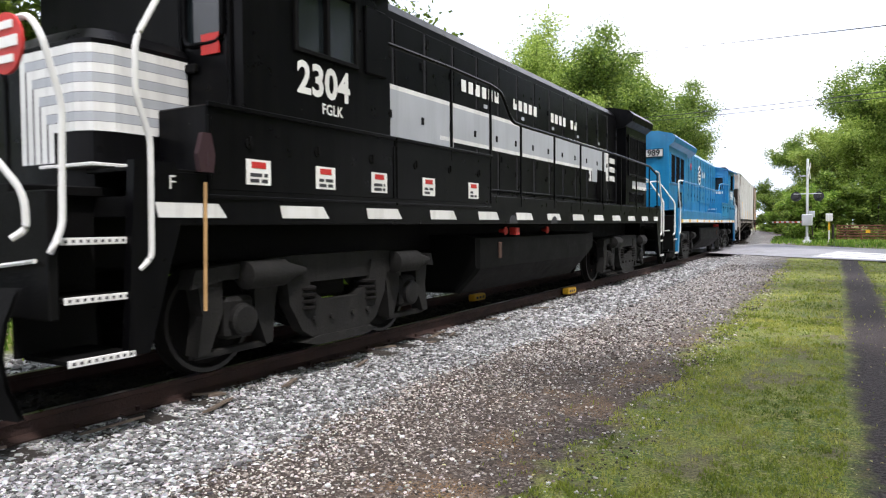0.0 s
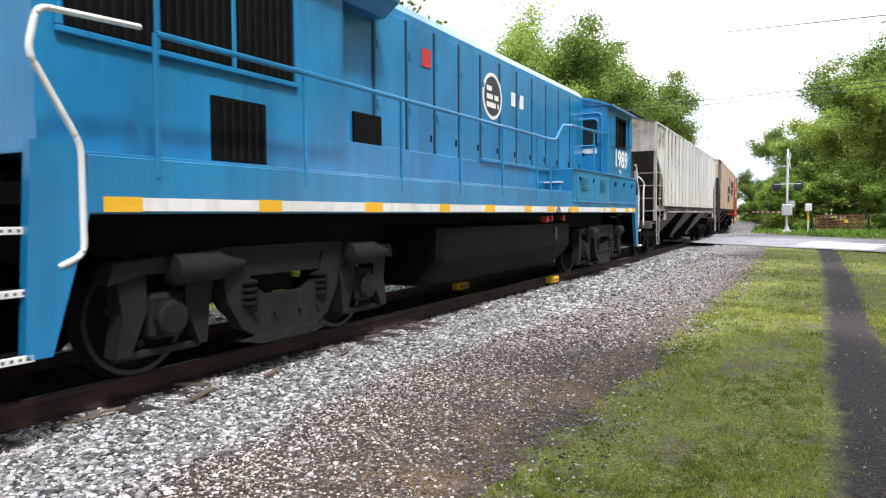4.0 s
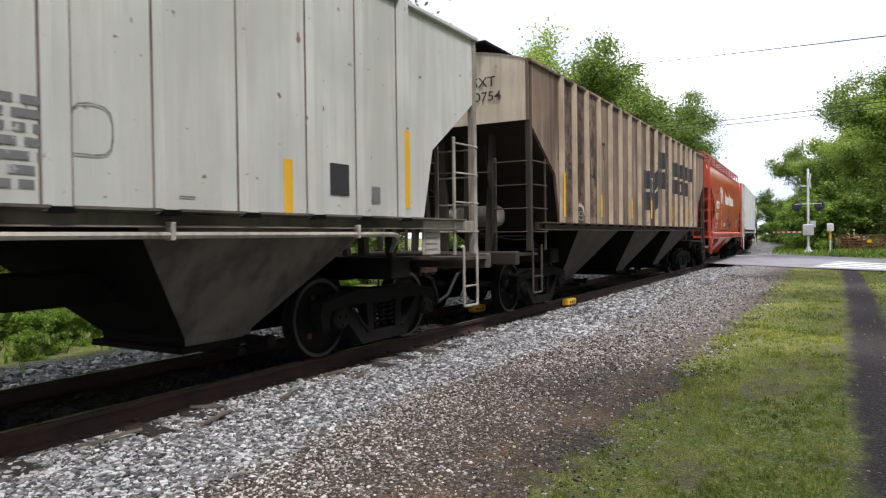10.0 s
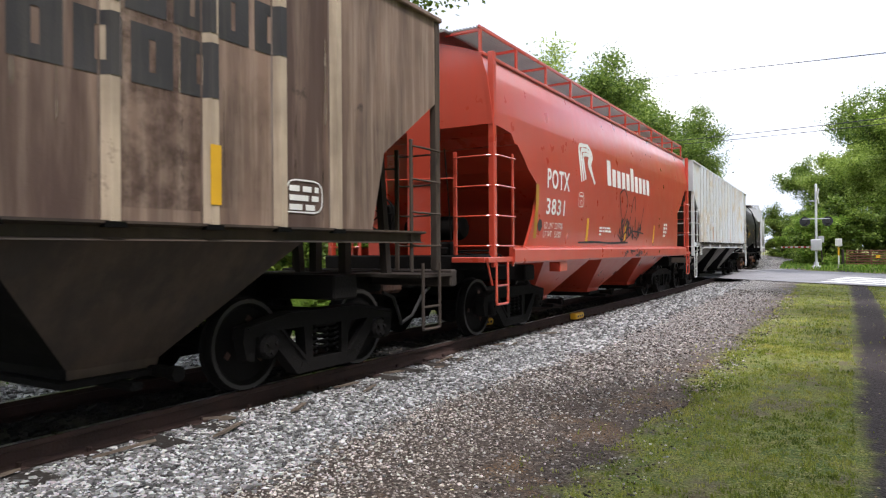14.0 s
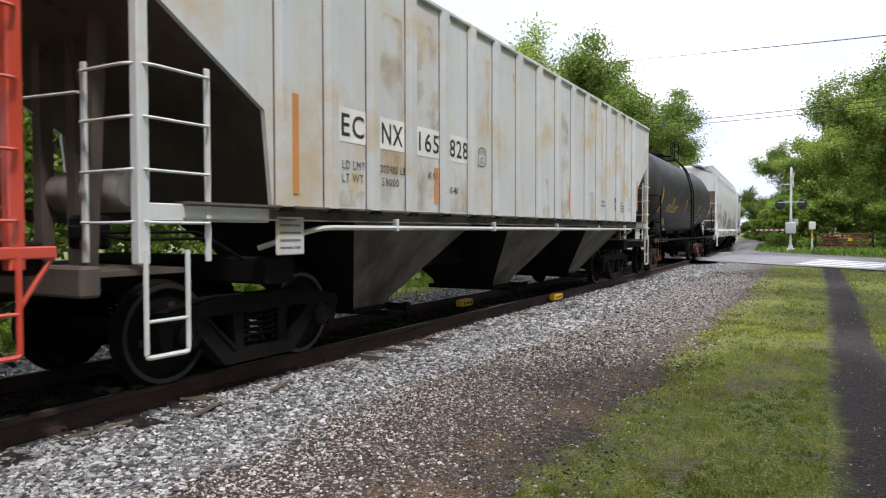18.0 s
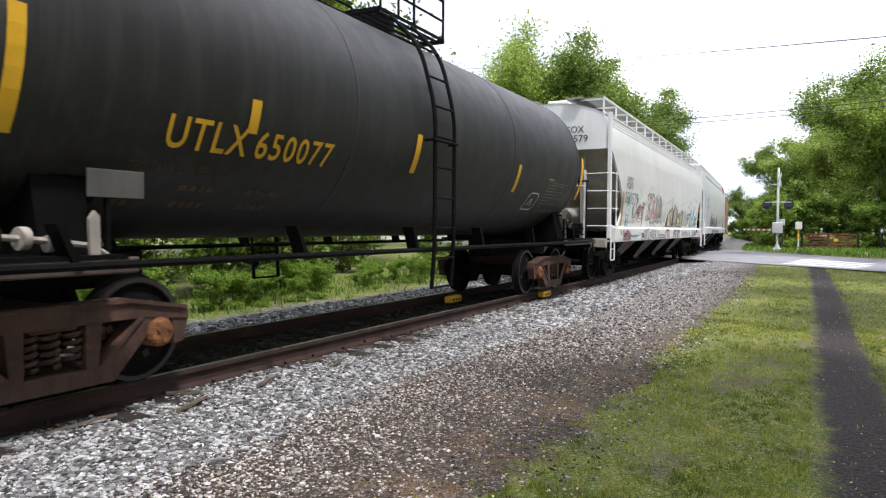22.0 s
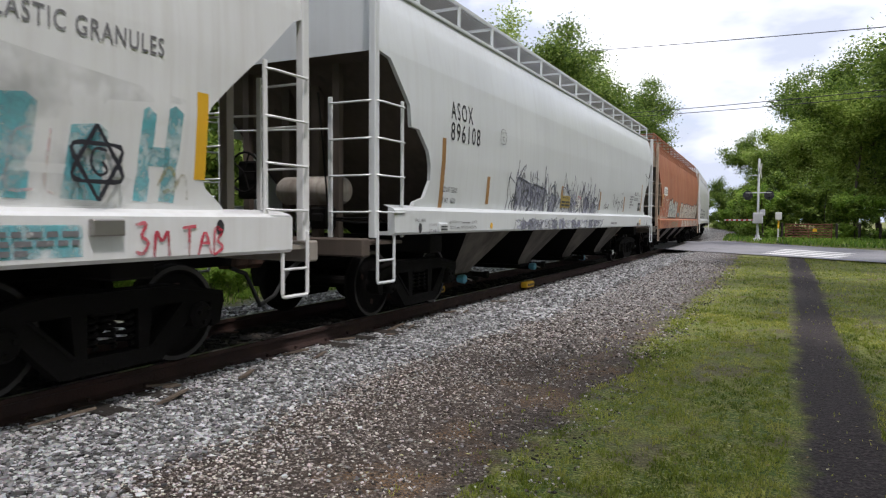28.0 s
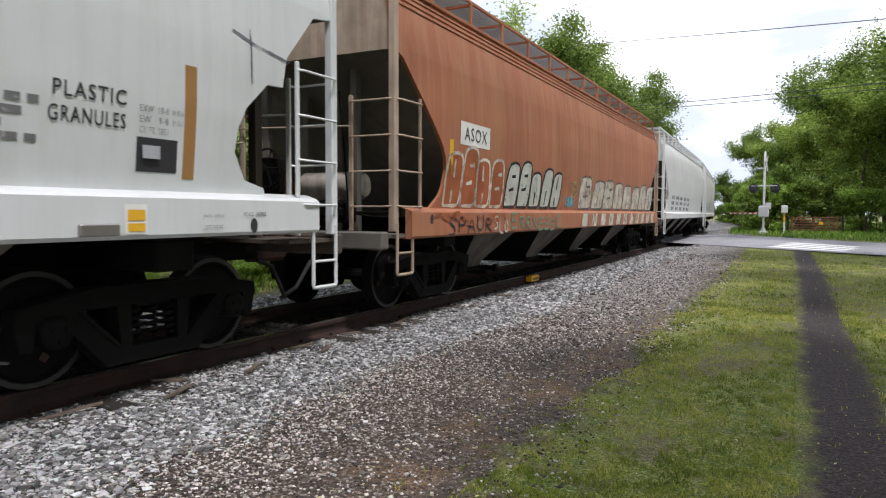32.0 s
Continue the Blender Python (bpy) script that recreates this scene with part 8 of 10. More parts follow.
TEAL, PINK = paint_of("teal_spray", (0.10, 0.42, 0.48), cover=0.75), paint_of("pink_spray", (0.52, 0.22, 0.21), cover=0.7)
VIOLET, RUSTRED = paint_of("violet_spray", (0.33, 0.32, 0.46), 0.56, cover=0.6), paint_of("red_spray", (0.50, 0.03, 0.06), 0.7, cover=0.95)
BLACK_SPRAY, SLATE = paint_of("black_spray", (0.02, 0.02, 0.028), 0.74), paint_of("slate_spray", (0.09, 0.095, 0.13), 0.64, cover=0.85)
OCHRE, CREAM = paint_of("ochre_spray", (0.42, 0.35, 0.15), cover=0.75), paint_of("cream_spray", (0.60, 0.57, 0.48), cover=0.95)
GREEN_SPRAY, ORANGE = paint_of("green_spray", (0.14, 0.24, 0.17), 0.62, (0.34, 0.40, 0.33)), paint_of("orange_spray", (0.36, 0.10, 0.035), 0.7)
BUFFED = paint_of("buffed_grey_wash", (0.40, 0.41, 0.40), 0.7, cover=0.45)
SEA_GREEN = paint_of("sea_green_spray", (0.05, 0.30, 0.23), 0.7, cover=0.9)
PALE_ROSE = paint_of("pale_rose_spray", (0.62, 0.42, 0.42), 0.6, cover=0.6)
OLD_YELLOW = surface("worn_reflector", (0.42, 0.22, 0.02), 0.5, var=0.2)
TAN_STRIP = surface("brown_reflector", (0.34, 0.18, 0.06), 0.45, var=0.2)
ORANGE_STRIP = surface("orange_reflector", (0.60, 0.26, 0.08), 0.5, var=0.15)
BARE = surface("bare_patch", (0.55, 0.5, 0.44), 0.8, var=0.2, blotch=(0.25, 0.19, 0.14), blotch_at=0.5, blotch_size=14)
LOGO_DARK = surface("faded_dark_emblem", (0.035, 0.034, 0.036), 0.7, var=0.3, streak=(0.10, 0.085, 0.07), streak_amount=0.5)
FADED_BROWN = surface("faded_brown_ink", (0.022, 0.020, 0.021), 0.75, var=0.3, blotch=(0.10, 0.07, 0.055), blotch_at=0.62, blotch_size=7)

# pale grey ribbed hopper
for tx, a, b, lo, hi in (("P", -6.60, -6.44, 2.20, 2.44), ("L", -6.35, -6.20, 2.20, 2.42), ("C", -5.89, -5.73, 2.20, 2.43), ("X", -5.65, -5.50, 2.20, 2.44), ("1", -6.63, -6.58, 1.79, 2.02), ("9", -6.40, -6.24, 1.79, 2.02), ("29", -5.91, -5.54, 1.79, 2.02), ("4", -5.17, -5.01, 1.83, 2.02)):
    fitted(plcx, tx, a, b, lo, hi, plcx_face, INK, bold=0.01)
for a, lo, hi in ((-6.82, 1.62, 2.59), (-3.70, 1.60, 2.14), (-1.14, 1.59, 2.11), (1.63, 1.60, 2.11), (4.55, 1.60, 2.10), (6.62, 1.70, 2.6)):
    strip(plcx, a, a + 0.11, lo, hi, YELLOW, RIBS, "yellow upright reflector strip")
bars(plcx, -4.75, 1.72, 0.7, 0.36, 2, plcx_face, WEAR_INK, seed=2, word=0.3)
bars(plcx, -3.5, 1.72, 0.42, 0.42, 3, plcx_face, WEAR_INK, seed=3, word=0.4)
bars(plcx, 1.8, 1.70, 0.6, 0.62, 7, plcx_face, WEAR_INK, seed=5, word=0.16)
bars(plcx, -2.75, 1.76, 0.55, 0.11, 1, plcx_face, WEAR_INK, seed=6, word=0.13)
plate(plcx, "data_label", 5.2, 5.5, 1.80, 2.12, FLAT(1.545), INK, "black data label")
plate(plcx, "data_label", 5.9, 6.05, 1.74, 1.92, FLAT(1.545), WEAR_INK)
stroke(plcx, [[(2.55, 1.95), (2.85, 1.95), (2.85, 2.3), (2.55, 2.3), (2.55, 1.95)], [(3.2, 1.7), (3.55, 1.7)]], 0.012, plcx_face, WEAR_INK, "lettering")
rnd = random.Random(12)
for k in range(26):
    y, z = rnd.uniform(-2.2, -1.6), rnd.uniform(1.78, 2.15)
    patch(plcx, [(y, z), (y + 0.05, z + 0.01), (y + 0.06, z + 0.03), (y + 0.01, z + 0.025)], plcx_face, INK, "paint_scrap")
patch(plcx, [(-1.85, 2.26), (-1.79, 2.22), (-1.73, 2.28), (-1.74, 2.36), (-1.80, 2.38), (-1.85, 2.33)], plcx_face, BROWN_LOW, "stain")
RUST_STREAK = surface("rust_streaks", (0.17, 0.10, 0.07), 0.8, var=0.3, streak=(0.38, 0.33, 0.29), streak_amount=0.9)
for k in range(30):
    y = -6.8 + rnd.random() ** 2.0 * 12
    z = rnd.uniform(3.0, 4.0)
    w, h = rnd.uniform(0.01, 0.05), rnd.uniform(0.15, 0.7)
    patch(plcx, [(y, 4.02), (y + w, 4.02), (y + w * 0.7, 4.02 - h), (y + w * 0.4, 3.9 - h), (y + w * 0.2, 4.0 - h)], plcx_face, RUST_STREAK, "rust_streak", 0.003)
RUST_WASH = paint_of("brown_rust_wash", (0.17, 0.095, 0.06), 0.66, (0.3, 0.23, 0.18), cover=0.6)
for k in range(7):
    a, b = -8.2 + 0.62 * k, -7.6 + 0.62 * k
    lo = max(3.3 if a < -7.2 else 2.0, 2.1 + 0.16 * k + rnd.uniform(-0.2, 0.3))
    patch(plcx, [(a, lo + 0.3), ((a + b) / 2, lo), (b, lo + 0.25), (b, 4.05), (a, 4.05)], plcx_face, RUST_WASH, "rust_stain", 0.002 + 0.0003 * (k % 3), "soft brown rust wash")
for k, a in enumerate(RIBS[:4]):
    lo = rnd.uniform(2.5, 3.1) if k % 3 else rnd.uniform(1.9, 2.4)
    plate(plcx, "rust_stain", a + 0.1, a + 0.1 + rnd.uniform(0.12, 0.3), lo, 4.05, plcx_face, RUST_WASH, "soft brown rust wash", 0.0044)
    plate(plcx, "rust_stain", a - 0.05, a + 0.05, rnd.uniform(3.0, 3.6), 4.05, FLAT(1.615), RUST_WASH, "", 0.003)
for k in range(26):
    y, w = -6.75 + k * 0.14 + rnd.uniform(0, 0.1), rnd.uniform(0.05, 0.16)
    patch(plcx, [(y, 4.03), (y + w, 4.03), (y + w * 0.9, 3.4 - rnd.random() * 0.5), (y + w * 0.3, 3.2 - rnd.random() * 0.4)], plcx_face, RUST_WASH, "rust_streak", 0.0035)

# brown ribbed hopper
for tx, a, b, lo, hi in (("C", -6.45, -6.2, 2.93, 3.27), ("S", -5.99, -5.72, 2.95, 3.28), ("X", -5.19, -4.96, 2.96, 3.32), ("T", -4.42, -4.19, 2.97, 3.34), ("25", -6.86, -6.34, 2.42, 2.74), ("07", -6.10, -5.64, 2.42, 2.78), ("54", -5.41, -4.85, 2.42, 2.78)):
    fitted(csxt, tx, a, b, lo, hi, csxt_face, FADED_BROWN, bold=0.004)
CS_RIBS = [y - 0.16 for y in RIBS]
PALE_DRIP = paint_of("pale_dust_drip", (0.33, 0.27, 0.21), 0.6, (0.2, 0.15, 0.12), cover=0.6)


def cs_skin(y):
    """Half width of the brown car's ribbed side."""
    d = min(abs(y - q) for q in CS_RIBS)
    return 1.54 + 0.075 * float(np.interp(d, [0.035, 0.07], [1, 0]))


CS_FOLDS = [y + q for y in CS_RIBS for q in (-0.07, -0.035, 0.035, 0.07)]
for lo in (2.56, 2.00):
    band = [(-0.78, lo), (0.42, lo), (0.66, lo + 0.66), (1.91, lo + 0.66), (1.91, lo + 1.14), (0.66, lo + 1.14), (0.42, lo + 0.48), (-0.78, lo + 0.48)]
    painted_over(csxt, band, [(0, 1, 6, 7), (1, 2, 5, 6), (2, 3, 4, 5)], CS_FOLDS, cs_skin, LOGO_DARK, "emblem", "faded dark emblem of stepped bars")
for n, a, b, lo, hi in ((8, 2.42, 5.7, 3.12, 3.56), (6, 2.42, 4.95, 2.60, 3.04)):
    for k in range(n):
        w = (b - a) / n
        y, q = a + k * w, 0.15
        v = [(y, lo), (y + w * 0.84, lo), (y + w * 0.84, hi), (y, hi), (y + q, lo + 0.1), (y + w * 0.84 - q, lo + 0.1), (y + w * 0.84 - q, hi - 0.1), (y + q, hi - 0.1)]
        painted_over(csxt, v, [(0, 1, 5, 4), (1, 2, 6, 5), (2, 3, 7, 6), (3, 0, 4, 7)], CS_FOLDS, cs_skin, LOGO_DARK, "name_mark", "faded dark name as plain block shapes" if k == 0 else "")
for a, lo, hi in ((-4.76, 1.74, 2.21), (-2.2, 1.75, 2.22), (0.0, 1.79, 2.29), (2.33, 1.70, 2.20), (4.83, 1.75, 2.23), (-6.86, 1.7, 2.5)):
    strip(csxt, a, a + 0.11, lo, hi, YELLOW, [y - 0.16 for y in RIBS], "yellow upright reflector strip")
rnd = random.Random(5)
PURPLE_GRIME, THIN_GRIME = paint_of("purple_brown_grime", (0.105, 0.064, 0.052), 0.7, (0.19, 0.13, 0.10), cover=0.62), paint_of("thin_brown_grime", (0.12, 0.078, 0.06), 0.7, (0.2, 0.14, 0.11), cover=0.35)
for k, (a, b) in enumerate(zip(CS_RIBS, CS_RIBS[1:])):
    m = PURPLE_GRIME if k in (0, 1, 2, 8, 10, 13) else THIN_GRIME if k % 3 else None
    if m:
        plate(csxt, "grime", a + 0.09, b - 0.09, 1.6 + rnd.uniform(0, 0.15), 4.2, csxt_face, m, "dark brown grime on the sheet", 0.002)
for k in range(60):
    y = rnd.uniform(-6.8, 6.2)
    if min(abs(y - q) for q in CS_RIBS) < 0.14:
        continue
    w, lo = rnd.uniform(0.015, 0.05), rnd.uniform(1.62, 2.6)
    patch(csxt, [(y, lo), (y + w, lo + 0.05), (y + w * 0.8, lo + rnd.uniform(0.4, 1.4)), (y + w * 0.2, lo + rnd.uniform(0.4, 1.4))], csxt_face, PALE_DRIP if k % 2 else PURPLE_GRIME, "drip", 0.003)
stroke(csxt, [[(0.0, 2.85), (0.2, 2.9), (0.05, 2.75), (0.18, 2.7), (0.05, 2.55), (0.15, 2.5)], [(0.05, 2.4), (0.06, 2.3)]], 0.035, csxt_face, CREAM)
bars(csxt, 5.7, 1.76, 0.4, 0.26, 3, csxt_face, PALE_INK, seed=8, word=0.2)
stroke(csxt, [[(5.66, 1.74), (6.15, 1.74), (6.15, 2.04), (5.66, 2.04), (5.66, 1.74)]], 0.015, csxt_face, PALE_INK, "lettering")
box_ = part("route_box", Shape().box(1.54, 1.552, -6.04, -5.74, 1.64, 1.86, 0.004), BROWN_LOW, csxt, "small slotted card holder")
part("card_frame", Shape().tube([(1.556, -5.98, 1.66), (1.556, -5.98, 1.82), (1.556, -5.76, 1.82), (1.556, -5.76, 1.66), (1.556, -5.98, 1.66)], 0.008, 4).tube([(1.556, -5.98, 1.75), (1.556, -5.76, 1.75)], 0.006, 4), DIRTY_TRIM, box_)
for k in range(26):
    a = math.pi * (1.08 - 1.1 * k / 25)
    y, z, w = -5.88 + 0.24 * math.cos(a), 1.76 + 0.2 * math.sin(a), rnd.uniform(0.015, 0.05)
    patch(csxt, [(y - w, z - w * rnd.uniform(0.3, 1)), (y + w * 0.7, z - w), (y + w, z + w * rnd.uniform(0.2, 1)), (y - w * 0.4, z + w)], csxt_face, BARE, "bare_patch", 0.0035 + 0.0002 * k)

# red hopper
fitted(potx, "POTX", -4.91, -3.85, 2.42, 2.76, potx_face, PALE_INK, bold=0.022)
fitted(potx, "3831", -4.93, -4.06, 1.97, 2.25, potx_face, PALE_INK, bold=0.022)
fitted(potx, "LD LMT 229700", -4.96, -4.11, 1.73, 1.84, potx_face, PALE_INK)
fitted(potx, "LT WT   56300", -4.98, -4.15, 1.58, 1.69, potx_face, PALE_INK)
for k in range(3):
    stroke(potx, [[(-3.2 + 0.12 * k, 2.66 + 0.03 * k), (-3.32 + 0.1 * k, 3.36 - 0.08 * k), (-2.75 - 0.04 * k, 3.40 - 0.09 * k), (-2.5 - 0.08 * k, 3.2), (-2.7 - 0.06 * k, 3.05), (-2.45 + 0.02 * k, 2.68)]], 0.075, potx_face, PALE_INK, "emblem", label="white emblem of curved bars" if k == 0 else "")
for k in range(10):
    y = -1.57 + k * 0.36
    hi = 3.26 if k in (0, 5) else 3.10
    patch(potx, [(y, 2.72), (y + 0.25, 2.72), (y + 0.25, hi), (y, hi)], potx_face, PALE_INK, "name_mark", label="white name as plain blocks")
stroke(potx, [[(-3.35, 2.18), (-3.07, 2.18), (-3.07, 2.46), (-3.35, 2.46), (-3.35, 2.18)]], 0.015, potx_face, PALE_INK, "lettering")
fitted(potx, "C", -3.27, -3.15, 2.21, 2.31, potx_face, PALE_INK)
bars(potx, -3.3, 2.37, 0.18, 0.05, 1, potx_face, PALE_INK, seed=1, word=0.1)
plate(potx, "reflector", -5.38, -5.26, 1.56, 2.45, potx_face, OLD_YELLOW, "dull yellow upright reflector strip")
for a in (-2.8, -0.15, 2.5):
    plate(potx, "reflector", a, a + 0.12, 1.53, 1.98, potx_face, YELLOW, "yellow upright reflector strip")
stroke(potx, scrawl(-0.7, 1.3, 1.55, 2.1, 12, 19), 0.05, potx_face, BLACK_SPRAY)
stroke(potx, [[(-0.5, 2.1), (-0.7, 2.6), (-0.3, 2.75), (0.0, 2.5), (-0.2, 2.1), (-0.5, 1.95)], [(0.1, 1.7), (0.4, 2.5), (0.6, 2.65), (0.7, 1.9)], [(-0.4, 1.6), (0.2, 1.9), (0.8, 1.6), (1.2, 1.95), (1.4, 2.4)], [(-0.7, 1.7), (-0.2, 1.5), (0.5, 1.8), (1.5, 1.75)]], 0.035, potx_face, BLACK_SPRAY, label="loose black graffiti tag")
stroke(potx, scrawl(-0.8, 1.5, 1.17, 1.38, 6, 3), 0.03, FLAT(1.602), BLACK_SPRAY)
stroke(potx, [[(-3.2, 1.5), (-2.2, 1.52), (-1.2, 1.5), (0.2, 1.52)]], 0.04, potx_face, BLACK_SPRAY)
bars(potx, -2.0, 1.66, 0.8, 0.2, 3, potx_face, PALE_INK, seed=9, word=0.2)
bars(potx, 3.6, 1.7, 0.4, 0.4, 4, potx_face, PALE_INK, seed=10, word=0.2)
patch(potx, [(-5.15 + 0.1 * math.cos(i), 1.78 + 0.11 * math.sin(i)) for i in range(7)], potx_face, INK, "maintenance_mark")
for q in (-1, 1):
    part("ladder_foot", Shape().box(1.5, 1.56, *sorted((q * 7.13, q * 6.3)), 1.19, 1.27, 0.01).box(0.95, 1.5, *sorted((q * 7.13, q * 7.085)), 1.19, 1.27, 0.01), RED_CAR, potx, "red angle under the corner ladders")
    part("step_brace", Shape().tube([(1.53, q * 7.11, 1.2), (1.5, q * 6.9, 0.86)], 0.018, 6), RED_CAR, potx)
part("jacking_pad", Shape().box(1.35, 1.56, -4.35, -4.0, 0.98, 1.15, 0.01), RED_CAR, potx)

# light grey ribbed hopper
E0 = 0.35
for tx, a, b in (("EC", -6.24, -5.84), ("NX", -5.50, -5.06), ("165", -4.69, -4.19), ("828", -3.89, -3.36)):
    plate(ecnx, "number_panel", a + E0 - 0.04, b + E0 + 0.04, 2.30, 2.66, ecnx_face, PALE_INK, "white panel with black figures")
    fitted(ecnx, tx, a + E0, b + E0, 2.36, 2.60, ecnx_face, INK, bold=0.012)
fitted(ecnx, "LD LMT", -6.23 + E0, -5.83 + E0, 2.02, 2.11, ecnx_face)
fitted(ecnx, "202400 LB", -5.53 + E0, -5.0 + E0, 2.03, 2.12, ecnx_face)
fitted(ecnx, "KG", -4.45 + E0, -4.24 + E0, 2.03, 2.12, ecnx_face)
fitted(ecnx, "LT WT", -6.23 + E0, -5.86 + E0, 1.88, 1.97, ecnx_face)
fitted(ecnx, "59000", -5.5 + E0, -5.15 + E0, 1.88, 1.97, ecnx_face)
fitted(ecnx, "10-80", -3.92 + E0, -3.65 + E0, 1.87, 1.96, ecnx_face)
fitted(ecnx, "PLATE", -2.99 + E0, -2.81 + E0, 2.49, 2.54, ecnx_face)
fitted(ecnx, "C", -2.95 + E0, -2.86 + E0, 2.35, 2.44, ecnx_face)
stroke(ecnx, [[(-3.03 + E0, 2.31), (-2.77 + E0, 2.31), (-2.77 + E0, 2.58), (-3.03 + E0, 2.58), (-3.03 + E0, 2.31)]], 0.014, ecnx_face, INK, "lettering")
for a, lo, hi in ((-7.0, 1.72, 2.67), (-4.3, 1.72, 2.18), (-1.42, 1.72, 2.18), (1.02, 1.74, 2.19), (6.6, 1.9, 2.7)):
    strip(ecnx, a + E0, a + E0 + 0.1, lo, hi, ORANGE_STRIP, (99.0,), "faded orange upright reflector strip")
for a, tx in ((2.12, "EXW  10-8"), (2.0, "EW    9-7"), (1.87, "CU FT4750")):
    fitted(ecnx, tx, 5.93, 6.29, a, a + 0.075, ecnx_face, WEAR_INK)
for a, tx in ((2.1, "H 8-5"), (1.98, "H 14-3")):
    fitted(ecnx, tx, 6.58, 6.78, a, a + 0.07, ecnx_face, WEAR_INK)
for a, n in ((3.4, 3), (5.2, 4)):
    bars(ecnx, a, 1.82, 0.5, 0.26, n, ecnx_face, WEAR_INK, seed=int(a * 10), word=0.2)
plate(ecnx, "data_label", 4.75, 5.0, 1.86, 2.16, ecnx_face, INK, "black data label")
plate(ecnx, "data_label", 4.78, 4.97, 1.98, 2.03, FLAT(1.552), PALE_INK)
plate(ecnx, "data_label", 4.78, 4.97, 1.90, 1.93, FLAT(1.552), PALE_INK)
STAIN = surface("yellow_rust_stain", (0.53, 0.44, 0.28), 0.75, var=0.15, size=3, streak=(0.58, 0.56, 0.5), streak_amount=0.9, blotch=(0.57, 0.58, 0.56), blotch_at=0.48, blotch_size=5)
rnd = random.Random(31)
for k in range(16):
    y, w, h = rnd.uniform(-6.3, 5.5), rnd.uniform(0.05, 0.22), rnd.uniform(0.3, 1.3)
    top = rnd.choice((3.9, 2.3, 2.0))
    h = min(h, top - 1.62)
    patch(ecnx, [(y, top), (y + w, top), (y + w * 0.9, top - h * 0.6), (y + w * 0.55, top - h), (y + w * 0.2, top - h * 0.7)], ecnx_face, STAIN, "rust_stain", 0.003)

OCHRE_WASH = paint_of("ochre_rust_wash", (0.46, 0.30, 0.11), 0.6, (0.54, 0.46, 0.3), cover=0.5)
for a, b, lo, hi in ((-5.24, -4.62, 1.62, 3.85), (-4.45, -3.8, 1.62, 3.95), (-3.6, -3.0, 1.62, 2.25), (-0.15, 0.3, 1.62, 2.3), (0.85, 1.4, 1.62, 3.9), (2.6, 3.1, 1.62, 2.2), (-6.0, -5.4, 1.62, 1.8)):
    patch(ecnx, [(a, lo), (b, lo), (b - 0.04, (lo + hi) / 2), (b - 0.1, hi), (a + 0.12, hi), (a + 0.03, (lo + hi) / 2)], ecnx_face, OCHRE_WASH, "rust_stain", 0.0035, "soft yellow-brown rust stain")

# tank car
HEAD = [(0.02, -6.74), (0.5, -6.70), (0.95, -6.58), (1.28, -6.36), (1.45, -6.10), (1.5, -5.87)]
for tx, x0, x1, z0, z1 in (("UTLX 650077", -0.06, 0.66, 2.9, 3.02), ("------- ----", 0.1, 0.45, 2.83, 2.85), ("---- -----", 0.1, 0.5, 2.76, 2.78), ("-------", 0.12, 0.4, 2.69, 2.71), ("---- --", 0.12, 0.4, 2.62, 2.64)):
    v, f = letters(tx, 1.0, 1.0, 0.012, 1.1)
    a0, a1, b0, b1 = min(p[0] for p in v), max(p[0] for p in v), min(p[1] for p in v), max(p[1] for p in v)
    pts = [(x0 + (a - a0) / (a1 - a0) * (x1 - x0), z0 + (b - b0) / (b1 - b0) * (z1 - z0)) for a, b in v]
    part("lettering", Shape().add([(x, float(np.interp(math.hypot(x, z - 2.72), [h[0] for h in HEAD], [h[1] for h in HEAD])) - 0.012, z) for x, z in pts], f), YELLOW, utlx, "yellow letters on the tank's head")
fitted(utlx, "UTLX", -4.75, -3.85, 1.99, 2.25, utlx_face, YELLOW, bold=0.012)
fitted(utlx, "650077", -3.75, -2.62, 1.99, 2.24, utlx_face, YELLOW, bold=0.012)
fitted(utlx, "THE TANK CAR PEOPLE", -4.99, -3.98, 1.79, 1.87, utlx_face, DIM_YELLOW)
for a, b, tx in ((-5.0, -4.75, "LD LMT"), (-4.4, -4.0, "192900 LB"), (-3.6, -3.15, "87.450 KG"), (-5.0, -4.8, "LT WT"), (-4.38, -4.02, "70100 LB"), (-3.6, -3.2, "31.797 KG")):
    z = 1.66 if tx in ("LD LMT", "192900 LB", "87.450 KG") else 1.52
    bars(utlx, a, z, b - a, 0.08, 1, utlx_face, DIM_YELLOW, seed=len(tx), word=0.1)
for a, lo, hi in ((-6.05, 1.95, 2.76), (-3.91, 2.2, 2.50), (-0.98, 2.06, 2.55), (2.52, 1.99, 2.46), (6.1, 2.0, 2.9)):
    plate(utlx, "reflector", a, a + 0.12, lo, hi, utlx_face, YELLOW, "yellow upright reflector strip", 0.006)
stroke(utlx, [[(3.45, 1.72), (3.95, 1.72), (3.95, 2.02), (3.45, 2.02), (3.45, 1.72)], [(3.6, 1.78), (3.65, 1.95), (3.78, 1.78)]], 0.02, utlx_face, PALE_INK, "lettering")
stroke(utlx, [[(4.15, 1.70), (5.35, 1.70)], [(4.15, 2.26), (5.35, 2.26)], [(4.15, 1.70), (4.15, 2.26)], [(5.35, 1.70), (5.35, 2.26)], [(4.62, 1.70), (4.62, 2.26)], [(5.0, 1.70), (5.0, 2.26)]], 0.012, utlx_face, WEAR_INK, "data_table", label="pale bordered table of small print")
